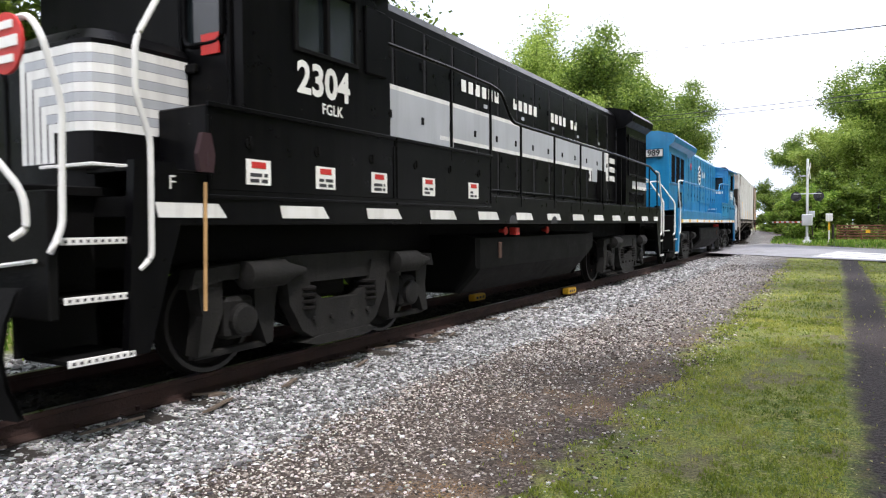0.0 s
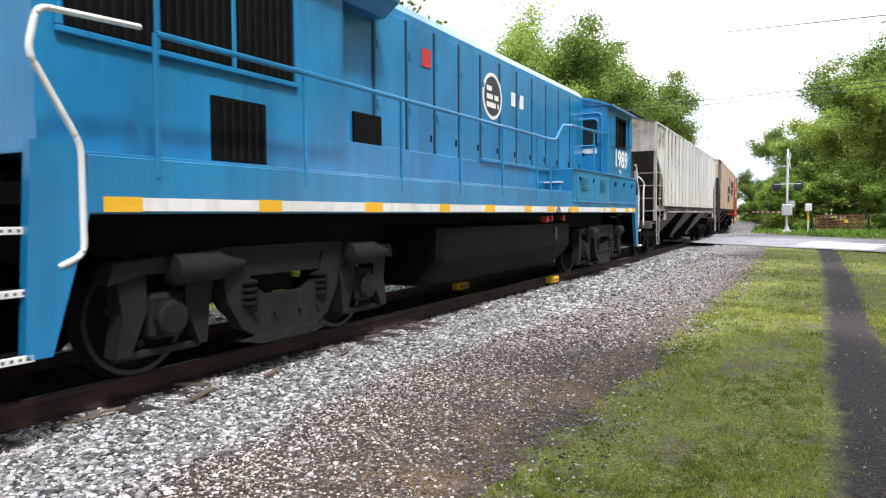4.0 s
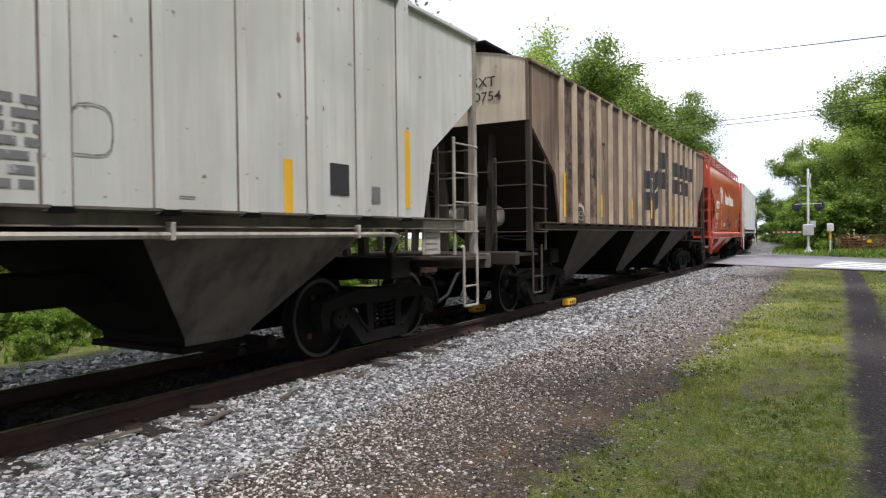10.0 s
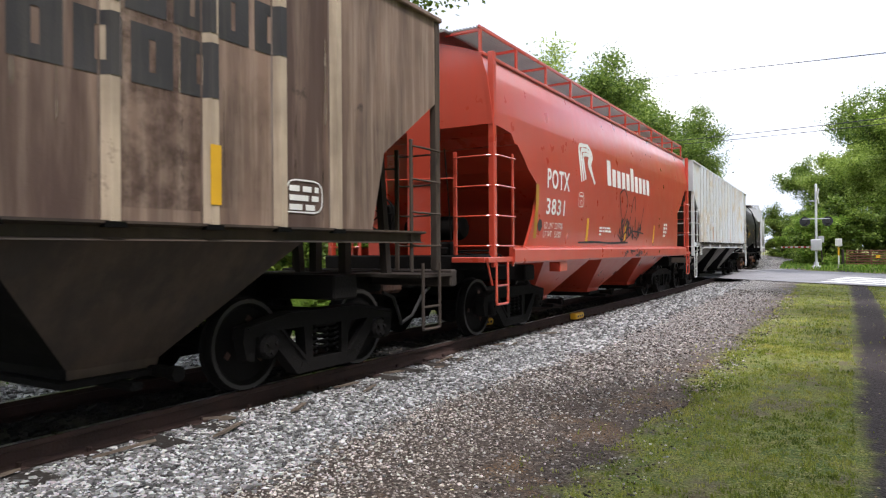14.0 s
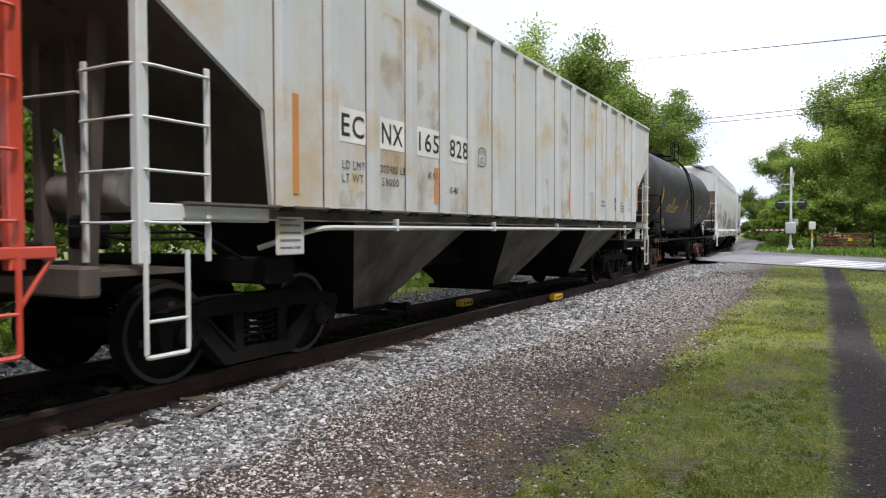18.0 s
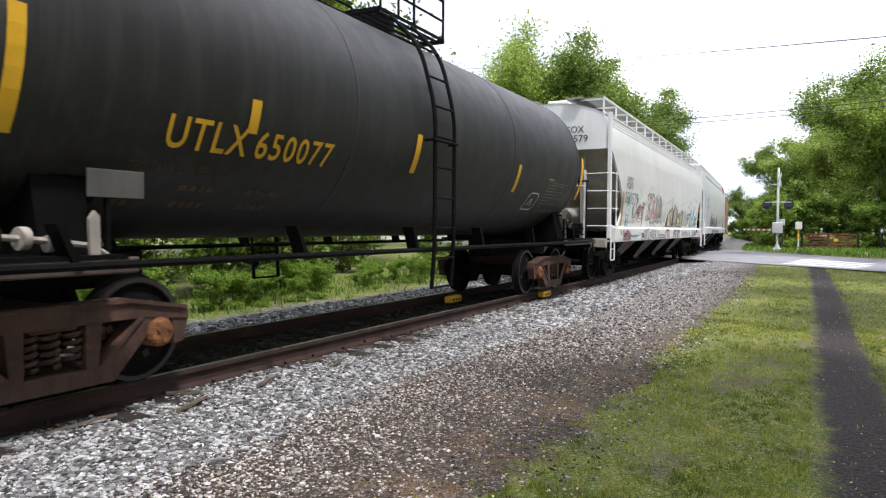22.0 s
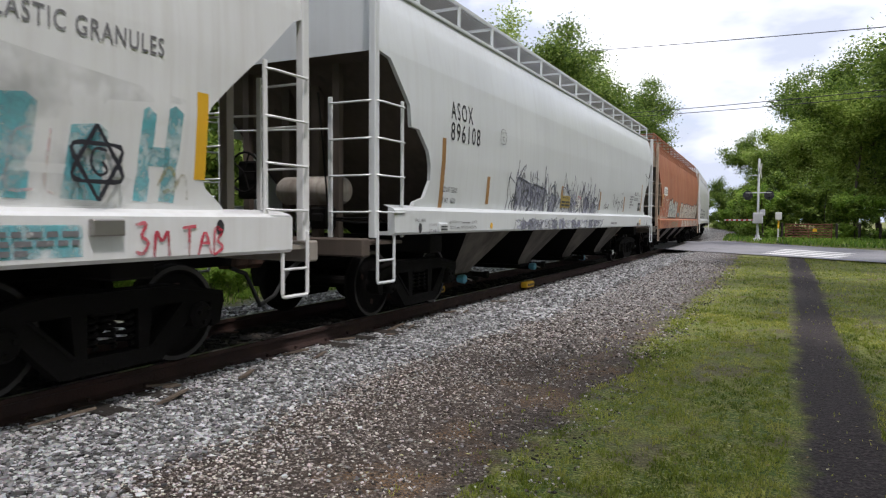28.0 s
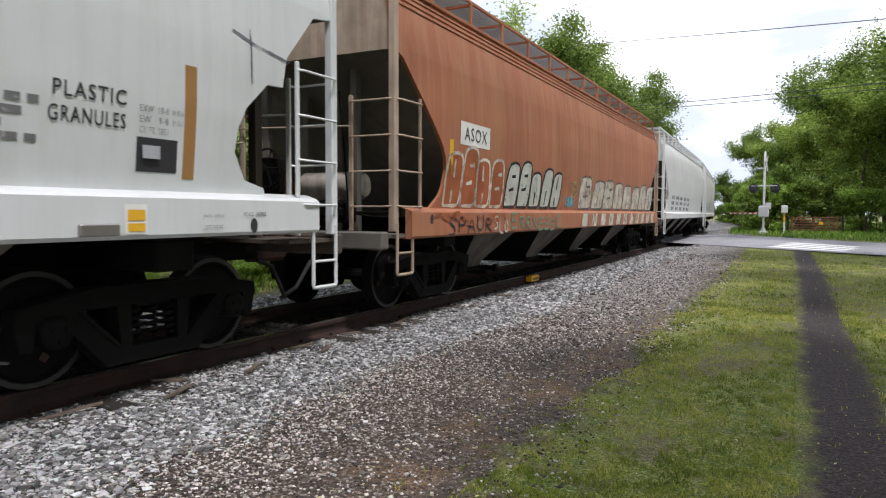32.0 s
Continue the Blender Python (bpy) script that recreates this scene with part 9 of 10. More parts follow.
for k in range(9):
    bars(utlx, 4.18, 1.72 + k * 0.06, 1.13, 0.035, 1, utlx_face, WEAR_INK, seed=14 + k, word=0.09)
bars(utlx, 4.15, 2.30, 0.5, 0.035, 1, utlx_face, YELLOW, seed=3, word=0.1)
holder = part("placard_holder", Shape().prism([(5.50, 1.51), (5.72, 1.73), (5.94, 1.51), (5.72, 1.29)], 1.34, 1.36).box(1.30, 1.34, 5.70, 5.74, 1.14, 1.4), BLACK_FRAME, utlx, "dark diamond placard holder")
part("placard_edge", Shape().tube([(1.362, 5.52, 1.51), (1.362, 5.72, 1.71), (1.362, 5.92, 1.51), (1.362, 5.72, 1.31), (1.362, 5.52, 1.51)], 0.008, 5), BOARD_GREY, holder)
for a, z in ((5.62, 1.52), (5.72, 1.44), (5.74, 1.58), (5.66, 1.40)):
    part("holder_clip", Shape().box(1.36, 1.368, a, a + 0.06, z, z + 0.03, 0.002), BOARD_GREY, holder)
plate(utlx, "data_label", -5.56, -5.1, 1.52, 1.72, utlx_face, GRIME, "dark grey blank data plate")

# first white hopper
fitted(asox1, "ASOX", -7.42, -6.64, 2.46, 2.80, asox1_face, INK, bold=0.006, gap=1.35)
fitted(asox1, "020579", -7.57, -5.93, 2.05, 2.38, asox1_face, WEAR_INK, bold=0.004)
stroke(asox1, [[(-5.63, 2.28), (-5.38, 2.28), (-5.38, 2.57), (-5.63, 2.57), (-5.63, 2.28)]], 0.012, asox1_face, WEAR_INK, "lettering")
fitted(asox1, "C", -5.55, -5.46, 2.36, 2.46, asox1_face, WEAR_INK)
fitted(asox1, "LD LMT", -7.6, -7.2, 1.72, 1.80, asox1_face, WEAR_INK)
fitted(asox1, "LT WT 65000 NEW", -7.6, -6.0, 1.52, 1.60, asox1_face, WEAR_INK)
plate(asox1, "reflector", -7.84, -7.7, 1.44, 2.36, asox1_face, OLD_YELLOW, "dull yellow upright reflector strip")
for a in (-5.1, -1.9, 1.3, 4.5):
    plate(asox1, "reflector", a, a + 0.1, 1.44, 1.9, asox1_face, OLD_YELLOW, "dull yellow upright reflector strip")
plate(asox1, "reflector", 7.76, 7.88, 1.67, 2.39, asox1_face, YELLOW, "yellow upright reflector strip")
patch(asox1, [(-4.9, 1.43), (-1.0, 1.43), (-1.2, 2.25), (-2.4, 2.62), (-4.0, 2.72), (-4.85, 2.5)], asox1_face, BUFFED, "buffed_patch", 0.002, "grey buffed wash over old paint")
patch(asox1, [(-1.0, 1.43), (3.6, 1.43), (3.9, 2.5), (2.2, 2.38), (0.4, 2.55), (-0.9, 2.3)], asox1_face, BUFFED, "buffed_patch", 0.002)
patch(asox1, [(3.6, 1.43), (7.8, 1.43), (7.7, 2.3), (6.4, 2.42), (5.0, 2.6), (3.8, 2.5)], asox1_face, BUFFED, "buffed_patch", 0.002)
# a teal stencilled figure
patch(asox1, [(-7.35, 1.42), (-7.2, 1.42), (-7.17, 1.56), (-7.12, 1.42), (-6.95, 1.42), (-6.94, 1.75), (-7.33, 1.75)], asox1_face, TEAL, label="teal stencilled figure")
patch(asox1, [(-7.3, 2.05), (-7.0, 2.05), (-6.98, 2.22), (-7.05, 2.3), (-7.15, 2.24), (-7.3, 2.28)], asox1_face, TEAL)
stroke(asox1, [[(-7.13 + 0.26 * math.cos(i * 0.6), 1.88 + 0.15 * math.sin(i * 0.6)) for i in range(12)], [(-7.2, 1.95), (-7.2, 1.84)], [(-7.03, 1.95), (-7.03, 1.84)]], 0.03, asox1_face, TEAL)
stroke(asox1, scrawled("KJARS", -6.62, -5.15, 1.68, 2.08, 0.18, 0.1, 3), 0.036, asox1_face, BLACK_SPRAY, label="looping black graffiti tag")
stroke(asox1, [[(-5.2, 2.12), (-4.98, 2.18), (-5.05, 1.95), (-4.95, 1.98), (-4.78, 2.14)], [(-5.93 + 0.07 * math.cos(i), 2.2 + 0.06 * math.sin(i)) for i in range(8)]], 0.036, asox1_face, BLACK_SPRAY)
stroke(asox1, [[(-5.5 + 0.48 * math.cos(i * 0.55), 1.8 + 0.24 * math.sin(i * 0.55)) for i in range(12)]] + scrawled("R", -5.78, -5.4, 1.78, 2.12, 0.1), 0.026, asox1_face, RUSTRED)
# rose letters with sea-green edges
for k, pts in enumerate(([(-4.50, 1.64), (-3.82, 1.66), (-3.85, 1.95), (-4.15, 1.95), (-4.12, 2.12), (-3.85, 2.2), (-3.76, 2.5), (-4.46, 2.42)], [(-3.82, 1.56), (-3.05, 1.56), (-3.2, 2.3), (-3.45, 2.5), (-3.74, 2.48), (-3.70, 1.9)],
                         [(-3.2, 1.6), (-2.55, 1.68), (-2.55, 1.85), (-2.85, 1.9), (-2.55, 2.35), (-2.66, 2.52), (-3.15, 2.36), (-2.95, 2.25)], [(-2.5, 1.75), (-2.1, 1.75), (-1.85, 2.05), (-2.0, 2.36), (-2.35, 2.5), (-2.6, 2.2)])):
    patch(asox1, pts, asox1_face, PINK, proud=0.0035 + 0.0005 * k, label="faded rose graffiti letters" if k == 0 else "")
    stroke(asox1, [pts + pts[:1]], 0.042, asox1_face, SEA_GREEN, proud=0.0075 + 0.0004 * k)
stroke(asox1, [[(-2.35, 2.0), (-2.25, 2.25), (-2.12, 2.1), (-2.2, 1.9), (-2.35, 2.0)], [(-1.98, 2.05), (-1.9, 2.2)]], 0.06, asox1_face, SEA_GREEN)
stroke(asox1, scrawled("SUBSILOJ", -2.86, -0.98, 1.6, 1.95, 0.1, 0.15, 9), 0.024, asox1_face, BLACK_SPRAY, label="thin black tag")
# ochre blocks with black sides
for pts, dark in (([(-0.42, 1.46), (0.28, 1.46), (0.42, 1.72), (0.49, 2.2), (-0.50, 1.94)], [(-0.87, 1.45), (-0.45, 1.46), (-0.5, 1.94), (-0.62, 1.85)]), ([(0.92, 1.46), (1.2, 1.6), (1.62, 1.5), (1.65, 2.1), (0.9, 2.32)], [(0.5, 1.46), (0.85, 1.46), (0.88, 2.34), (0.6, 1.95)]), ([(1.75, 1.46), (2.3, 1.46), (2.31, 2.12), (2.05, 1.85), (1.78, 2.02)], [(1.62, 1.46), (1.75, 1.46), (1.76, 2.0), (1.66, 2.0)]), ([(2.45, 1.46), (3.2, 1.5), (3.1, 2.1), (2.6, 2.12)], [(2.36, 1.46), (2.46, 1.46), (2.5, 2.05), (2.4, 1.9)])):
    patch(asox1, pts, asox1_face, OCHRE, label="ochre graffiti block with black side")
    patch(asox1, dark, asox1_face, BLACK_SPRAY)
    stroke(asox1, [pts + pts[:1]], 0.03, asox1_face, BLACK_SPRAY)
stroke(asox1, scrawled("XSEYA", 3.0, 4.6, 1.48, 1.95, 0.1, 0.2, 5), 0.035, asox1_face, BLACK_SPRAY)
stroke(asox1, [[(3.62, 1.55), (3.9, 1.98), (4.0, 2.04), (3.85, 1.7), (3.95, 1.5)], [(3.72, 1.5), (3.98, 1.52), (3.98, 1.62)]], 0.03, asox1_face, BLACK_SPRAY)
stroke(asox1, [[(4.2 + 0.11 * math.cos(i * 0.7), 1.62 + 0.13 * math.sin(i * 0.7)) for i in range(10)]], 0.03, asox1_face, BLACK_SPRAY)
for row, (a, b) in enumerate(((4.5, 5.16), (4.3, 4.95), (4.55, 4.9))):
    bars(asox1, a, 1.97 - 0.18 * row, b - a, 0.10, 1, asox1_face, BLACK_SPRAY, "graffiti", seed=70 + row, word=0.16)
for a, b, top in ((5.18, 5.68, 2.27), (5.76, 6.05, 2.08), (6.08, 6.42, 2.16), (6.6, 6.95, 2.02), (7.18, 7.36, 2.2), (7.42, 7.62, 2.24)):
    patch(asox1, [(a, 1.48), (b - 0.05, 1.47), (b, top - 0.05), (b - 0.08, top), (a + 0.06, top - 0.03)], asox1_face, TEAL, label="faded teal block letters")
patch(asox1, [(7.3, 1.75), (7.5, 1.75), (7.5, 1.9), (7.3, 1.9)], asox1_face, TEAL, proud=0.0045)
stroke(asox1, scrawled("XSRAEL", 5.2, 6.7, 1.5, 1.95, 0.05, 0.1, 8), 0.022, asox1_face, PALE_ROSE, label="thin rose tag")
star = [(6.845 + 0.28 * math.sin(k * math.tau * 2 / 6 + o), 1.74 + 0.27 * math.cos(k * math.tau * 2 / 6 + o)) for o in (0, math.pi) for k in range(4)]
stroke(asox1, [star[:4], star[4:]], 0.032, FLAT(1.54), BLACK_SPRAY, label="black six-pointed star tag")
stroke(asox1, [[(6.92, 1.83), (6.82, 1.85), (6.78, 1.73), (6.85, 1.64), (6.93, 1.68), (6.88, 1.75)]], 0.022, FLAT(1.54), BLACK_SPRAY)
stroke(asox1, [[(7.4, 1.6), (7.5, 1.8), (7.6, 1.6), (7.45, 1.55)], [(7.55, 1.55), (7.65, 1.75), (7.7, 1.5)]], 0.03, asox1_face, OCHRE)
SILL = FLAT(1.604)
stroke(asox1, scrawled("3M", 7.08, 7.42, 1.06, 1.3, 0.02, 0.05, 2) + scrawled("TAB", 7.52, 8.02, 1.05, 1.3, 0.02, 0.05, 4), 0.026, SILL, RUSTRED, label="red spray letters")
stroke(asox1, scrawled("NSAKA", -8.05, -7.2, 1.1, 1.32, 0.05, 0.2, 2), 0.026, SILL, RUSTRED, label="red tag on the sill")
stroke(asox1, [[(-8.1, 1.09), (-7.6, 1.06), (-7.2, 1.1)]], 0.026, SILL, RUSTRED)
stroke(asox1, scrawled("NARTRK", -7.95, -7.05, 1.06, 1.36, 0.06, 0.2, 7), 0.032, SILL, BLACK_SPRAY, label="dark tag over the red one")
stroke(asox1, scrawled("AMP", -6.75, -5.72, 1.05, 1.3, 0.02, 0.05, 3) + [[(-5.8, 1.2), (-5.62, 1.2)]], 0.026, SILL, TEAL, label="pale teal letters")
fitted(asox1, "2 INCH HF COMP", -8.53, -7.97, 1.07, 1.11, SILL, WEAR_INK)
bars(asox1, -7.05, 1.15, 0.95, 0.07, 1, SILL, WEAR_INK, seed=77, word=0.3)
stroke(asox1, scrawled("XRIPKERS", -5.28, -2.95, 1.05, 1.33, 0.04, 0.12, 5), 0.03, SILL, BLACK_SPRAY, label="thin black hand lettering")
part("card_holder", Shape().box(1.60, 1.63, -5.60, -5.37, 1.10, 1.26, 0.01), DIRTY_TRIM, asox1, "rusty slotted card holder")
for z in (1.13, 1.19):
    plate(asox1, "slot", -5.57, -5.40, z, z + 0.04, FLAT(1.633), INK)
bars(asox1, -2.85, 1.06, 1.15, 0.26, 3, SILL, WEAR_INK, seed=78, word=0.14)
for a, w in ((-1.7, 1.1), (0.15, 0.8), (1.05, 0.75)):
    patch(asox1, [(a, 1.05), (a + w, 1.05), (a + w * 0.95, 1.28), (a + w * 0.5, 1.35), (a + w * 0.1, 1.25)], SILL, PALE_ROSE, proud=0.001)
    stroke(asox1, [[(a, 1.05), (a + w * 0.15, 1.24), (a + w * 0.5, 1.35), (a + w, 1.3), (a + w, 1.05)], [(a + w * 0.5, 1.35), (a + w * 0.55, 1.05)]], 0.045, SILL, BLACK_SPRAY)
stroke(asox1, scrawled("HSATKEUR", 1.95, 3.6, 1.07, 1.3, 0.04, 0.2, 11), 0.03, SILL, BLACK_SPRAY)
patch(asox1, [(3.66, 1.06), (4.03, 1.06), (4.05, 1.22), (3.7, 1.32)], SILL, PALE_ROSE, proud=0.001)
stroke(asox1, scrawled("HOTKUOES", 3.7, 5.15, 1.06, 1.32, 0.04, 0.1, 12), 0.02, SILL, PALE_ROSE, label="pale rose letters")
stroke(asox1, scrawled("A", 4.32, 4.6, 1.06, 1.38, 0.03) + [[(4.45 + 0.12 * math.cos(i * 0.7), 1.2 + 0.08 * math.sin(i * 0.7)) for i in range(10)]], 0.03, SILL, BLACK_SPRAY)
stroke(asox1, scrawled("XEROTA", 5.25, 6.08, 1.06, 1.32, 0.03, 0.15, 14), 0.028, SILL, BLACK_SPRAY)
patch(asox1, [(6.05, 1.08), (6.68, 1.08), (6.68, 1.3), (6.05, 1.3)], SILL, TEAL, proud=0.001)
bars(asox1, 6.1, 1.1, 0.55, 0.18, 3, SILL, WEAR_INK, seed=79, word=0.1)
stroke(asox1, scrawled("ER", -1.6, -0.9, 1.08, 1.26, 0.04), 0.02, SILL, PINK)
fitted(asox1, "PLASTIC GRANULES", 6.06, 7.42, 2.60, 2.74, asox1_face, WEAR_INK, bold=0.006)
for c in (asox1, asox2, rusty):
    for a in (-8.25, 7.95):
        part("jack_hole", Shape().add([(1.604, a + 0.045 * math.cos(q * math.pi / 9), (1.235 if c is asox2 else 1.27) + 0.068 * math.sin(q * math.pi / 9)) for q in range(18)], [tuple(range(18))]), INK, c, "dark oval hole in the sill")

# second white hopper
fitted(asox2, "ASOX", -7.26, -6.50, 2.80, 3.06, asox2_face, INK, bold=0.006, gap=1.3)
fitted(asox2, "896108", -7.26, -6.22, 2.49, 2.76, asox2_face, INK, bold=0.006, gap=1.25)
stroke(asox2, [[(-5.36, 2.63), (-5.10, 2.63), (-5.10, 2.88), (-5.36, 2.88), (-5.36, 2.63)]], 0.012, asox2_face, WEAR_INK, "lettering")
fitted(asox2, "PLASTIC", 6.14, 6.70, 2.13, 2.24, asox2_face, INK, bold=0.008)
fitted(asox2, "GRANULES", 6.11, 6.70, 1.96, 2.07, asox2_face, INK, bold=0.008)
bars(asox2, 5.5, 1.72, 0.55, 0.42, 5, asox2_face, WEAR_INK, seed=21, word=0.15)
for a, tx in ((2.11, "EXW  10-8"), (2.03, "EW   9-8"), (1.95, "CU FT. 5851")):
    fitted(asox2, tx, 6.82, 7.08, a, a + 0.05, asox2_face, WEAR_INK)
for a, tx in ((2.11, "H 8-6"), (2.03, "H 15-1")):
    fitted(asox2, tx, 7.12, 7.22, a, a + 0.045, asox2_face, WEAR_INK)
plate(asox2, "data_label", 6.80, 7.18, 1.66, 1.92, asox2_face, INK, "black data label")
plate(asox2, "data_label", 6.84, 7.0, 1.76, 1.86, FLAT(1.53), GREY_STRIPE)
for a, lo, hi in ((-7.52, 1.5, 2.5), (-5.85, 1.6, 2.05), (-1.75, 1.6, 2.08), (1.66, 1.62, 2.09), (4.6, 1.6, 2.05), (7.24, 1.62, 2.53)):
    plate(asox2, "reflector", a, a + 0.12, lo, hi, asox2_face, TAN_STRIP, "brown upright reflector strip")
fitted(asox2, "WARNING", -0.42, -0.08, 1.83, 1.91, asox2_face, RED)
plate(asox2, "notice", -0.6, 0.1, 1.62, 1.82, asox2_face, PALE_INK, "white notice")
fitted(asox2, "DO NOT APPLY VIBRATOR", -0.57, 0.05, 1.73, 1.79, lambda z: asox2_face(z) + 0.003, INK)
fitted(asox2, "TO ANY PART OF CAR BODY", -0.57, 0.05, 1.64, 1.70, lambda z: asox2_face(z) + 0.003, INK)
plate(asox2, "notice", -1.75, -1.06, 1.62, 1.88, asox2_face, surface("dull_yellow_notice", (0.36, 0.27, 0.07), 0.6, var=0.2), "yellow notice with dark print", 0.0125)
fitted(asox2, "EMERGENCY", -1.66, -1.12, 1.81, 1.86, lambda z: asox2_face(z) + 0.010, INK)
bars(asox2, -1.7, 1.65, 0.6, 0.14, 2, lambda z: asox2_face(z) + 0.010, INK, seed=30, word=0.3)
rnd = random.Random(9)
PALE_SLATE, PALE_WASH = paint_of("pale_slate_spray", (0.30, 0.31, 0.38), 0.58, cover=0.7), paint_of("pale_wash_spray", (0.42, 0.43, 0.52), 0.55, cover=0.5)
for k in range(9):
    a, w, h = -4.6 + k * 0.72, rnd.uniform(0.5, 0.9), rnd.uniform(0.35, 0.8)
    patch(asox2, [(a, 1.48), (a + w * 0.8, 1.47), (a + w, 1.5 + h * 0.6), (a + w * 0.6, 1.5 + h), (a + w * 0.1, 1.5 + h * 0.8)], asox2_face, PALE_WASH, proud=0.003 + 0.0004 * (k % 4), label="pale grey-blue graffiti wash")
DARK_WASH = surface("streaked_slate_spray", (0.20, 0.21, 0.25), 0.6, var=0.35, size=3, streak=(0.44, 0.46, 0.5), streak_amount=0.9, blotch=(0.48, 0.5, 0.53), blotch_at=0.56, blotch_size=6, bump=0)
for k, (a, b, lo, hi) in enumerate(((-4.5, -3.7, 1.62, 2.1), (-3.6, -2.75, 1.58, 2.02), (-2.5, -2.1, 1.5, 1.9), (-1.0, -0.7, 1.5, 1.85), (0.15, 0.6, 1.5, 1.9), (0.9, 1.3, 1.5, 1.8))):
    patch(asox2, [(a, lo), (b - 0.1, lo - 0.04), (b, hi - 0.1), (b - 0.25, hi - 0.02), (a + 0.05, hi)], asox2_face, DARK_WASH, proud=0.0052, label="streaked slate graffiti block")
    stroke(asox2, [[(a - 0.05, lo), (a, hi + 0.02), (b, hi - 0.08), (b + 0.04, lo)]], 0.045, asox2_face, SLATE, proud=0.0085)
for k in range(13):
    a, w = -4.55 + k * 0.48, rnd.uniform(0.3, 0.5)
    patch(asox2, [(a, 1.16), (a + w * 0.9, 1.15), (a + w, 1.3), (a + w * 0.8, 1.36), (a + 0.04, 1.355)], SILL, (PALE_WASH, DARK_WASH, PALE_SLATE)[k % 3], proud=0.0015, label="pale grey-blue graffiti wash")
for k in range(16):
    a, b = -4.9 + 0.4 * k + rnd.uniform(-0.1, 0.1), rnd.uniform(0.1, 0.4) * (1.3 if k < 9 else 0.8)
    d = rnd.uniform(-0.12, 0.12)
    stroke(asox2, [[(a, 1.5), (a + d, 1.75), (a + d * 0.4, 1.9), (a + d + 0.06, 1.95 + b)]], 0.036, asox2_face, SLATE, proud=0.009, label="tall slate graffiti stroke")
    stroke(asox2, [[(a + 0.1, 1.16), (a + d + 0.14, 1.25), (a + 0.2, 1.35), (a + 0.36, 1.3)]], 0.022, SILL, SLATE, proud=0.009)
for k in range(84):
    a = -4.7 + 6.3 * (k / 84) ** 1.2
    h = rnd.uniform(0.25, 0.85) * (1.0 if a < 1 else 0.7)
    w = rnd.uniform(0.15, 0.45)
    z = rnd.uniform(1.47, 1.62)
    pts = [(a + w * rnd.uniform(-0.6, 0.9), z + h * q + rnd.uniform(-0.08, 0.08)) for q in (0, 0.35, 0.7, 1.0, rnd.uniform(0.2, 0.8))]
    stroke(asox2, [pts], rnd.choice((0.022, 0.03, 0.045)), asox2_face, rnd.choice((PALE_SLATE, SLATE, SLATE, VIOLET)), proud=0.006 + 0.0003 * (k % 6), label="grey-violet graffiti strokes")
    if a < 2.0:
        stroke(asox2, [[(a - 0.1, 1.17 + 0.2 * rnd.random()), (a + w * 0.4, 1.17 + 0.22 * rnd.random()), (a + w, 1.17 + 0.22 * rnd.random())]], 0.035, SILL, rnd.choice((PALE_SLATE, PALE_SLATE, VIOLET)))
stroke(asox2, scrawl(2.2, 2.7, 1.6, 1.85, 4, 31), 0.02, asox2_face, BLACK_SPRAY)
stroke(asox2, [[(3.2, 2.1), (3.35, 1.95), (3.25, 1.85), (3.4, 1.7)], [(3.5, 1.7), (3.55, 2.0), (3.65, 1.75), (3.75, 2.0)], [(3.9, 1.6), (3.85, 1.9), (4.05, 1.85), (3.95, 1.55)], [(4.35, 1.7), (4.25, 1.85), (4.4, 1.98), (4.45, 1.75), (4.35, 1.7)], [(4.3, 2.1), (4.4, 2.15)]], 0.03, asox2_face, BLACK_SPRAY, label="small black tags")
stroke(asox2, [[(7.76, 2.93), (8.0, 2.86), (8.28, 2.82), (8.5, 2.78)], [(7.97, 2.98), (7.98, 2.75), (7.99, 2.5)]], 0.022, asox2_face, SLATE)
fitted(asox2, "PULL HERE", 7.82, 8.10, 1.318, 1.355, SILL, INK)
fitted(asox2, "JACK HERE", 7.35, 7.58, 1.30, 1.335, SILL, WEAR_INK)
fitted(asox2, "LIFT HERE", 7.36, 7.57, 1.21, 1.245, SILL, WEAR_INK)
plate(asox2, "placard", 6.62, 6.81, 1.19, 1.41, SILL, PALE_INK, "white and yellow placard")
plate(asox2, "placard", 6.64, 6.79, 1.29, 1.37, FLAT(1.609), YELLOW)
plate(asox2, "placard", 6.64, 6.79, 1.21, 1.27, FLAT(1.609), YELLOW)
part("card_holder", Shape().box(1.60, 1.64, 6.25, 6.56, 1.18, 1.27, 0.01), STEEL_WORN, asox2, "small steel card holder")
part("card_holder", Shape().box(1.60, 1.66, 6.72, 6.98, 1.22, 1.34, 0.01), STEEL_WORN, asox1, "small steel card holder")
fitted(asox2, "PLATE", -5.31, -5.15, 2.80, 2.84, asox2_face, WEAR_INK)
fitted(asox2, "C", -5.27, -5.19, 2.68, 2.76, asox2_face, WEAR_INK)
fitted(asox2, "LD LMT 220000", -7.42, -6.95, 1.74, 1.82, asox2_face, INK)
fitted(asox2, "LT WT   66000", -7.44, -6.98, 1.58, 1.66, asox2_face, INK)
fitted(asox2, "PULL HERE", -8.40, -8.12, 1.318, 1.355, SILL, INK)
fitted(asox2, "JACK HERE", -8.02, -7.79, 1.25, 1.29, SILL, WEAR_INK)
fitted(asox2, "LIFT HERE", -8.02, -7.80, 1.17, 1.21, SILL, WEAR_INK)
part("card_holder", Shape().box(1.60, 1.64, -7.75, -7.5, 1.17, 1.30, 0.01), WHITE_GREY, asox2, "small slotted card holder")
for z in (1.20, 1.24):
    plate(asox2, "slot", -7.72, -7.53, z, z + 0.02, FLAT(1.643), INK)
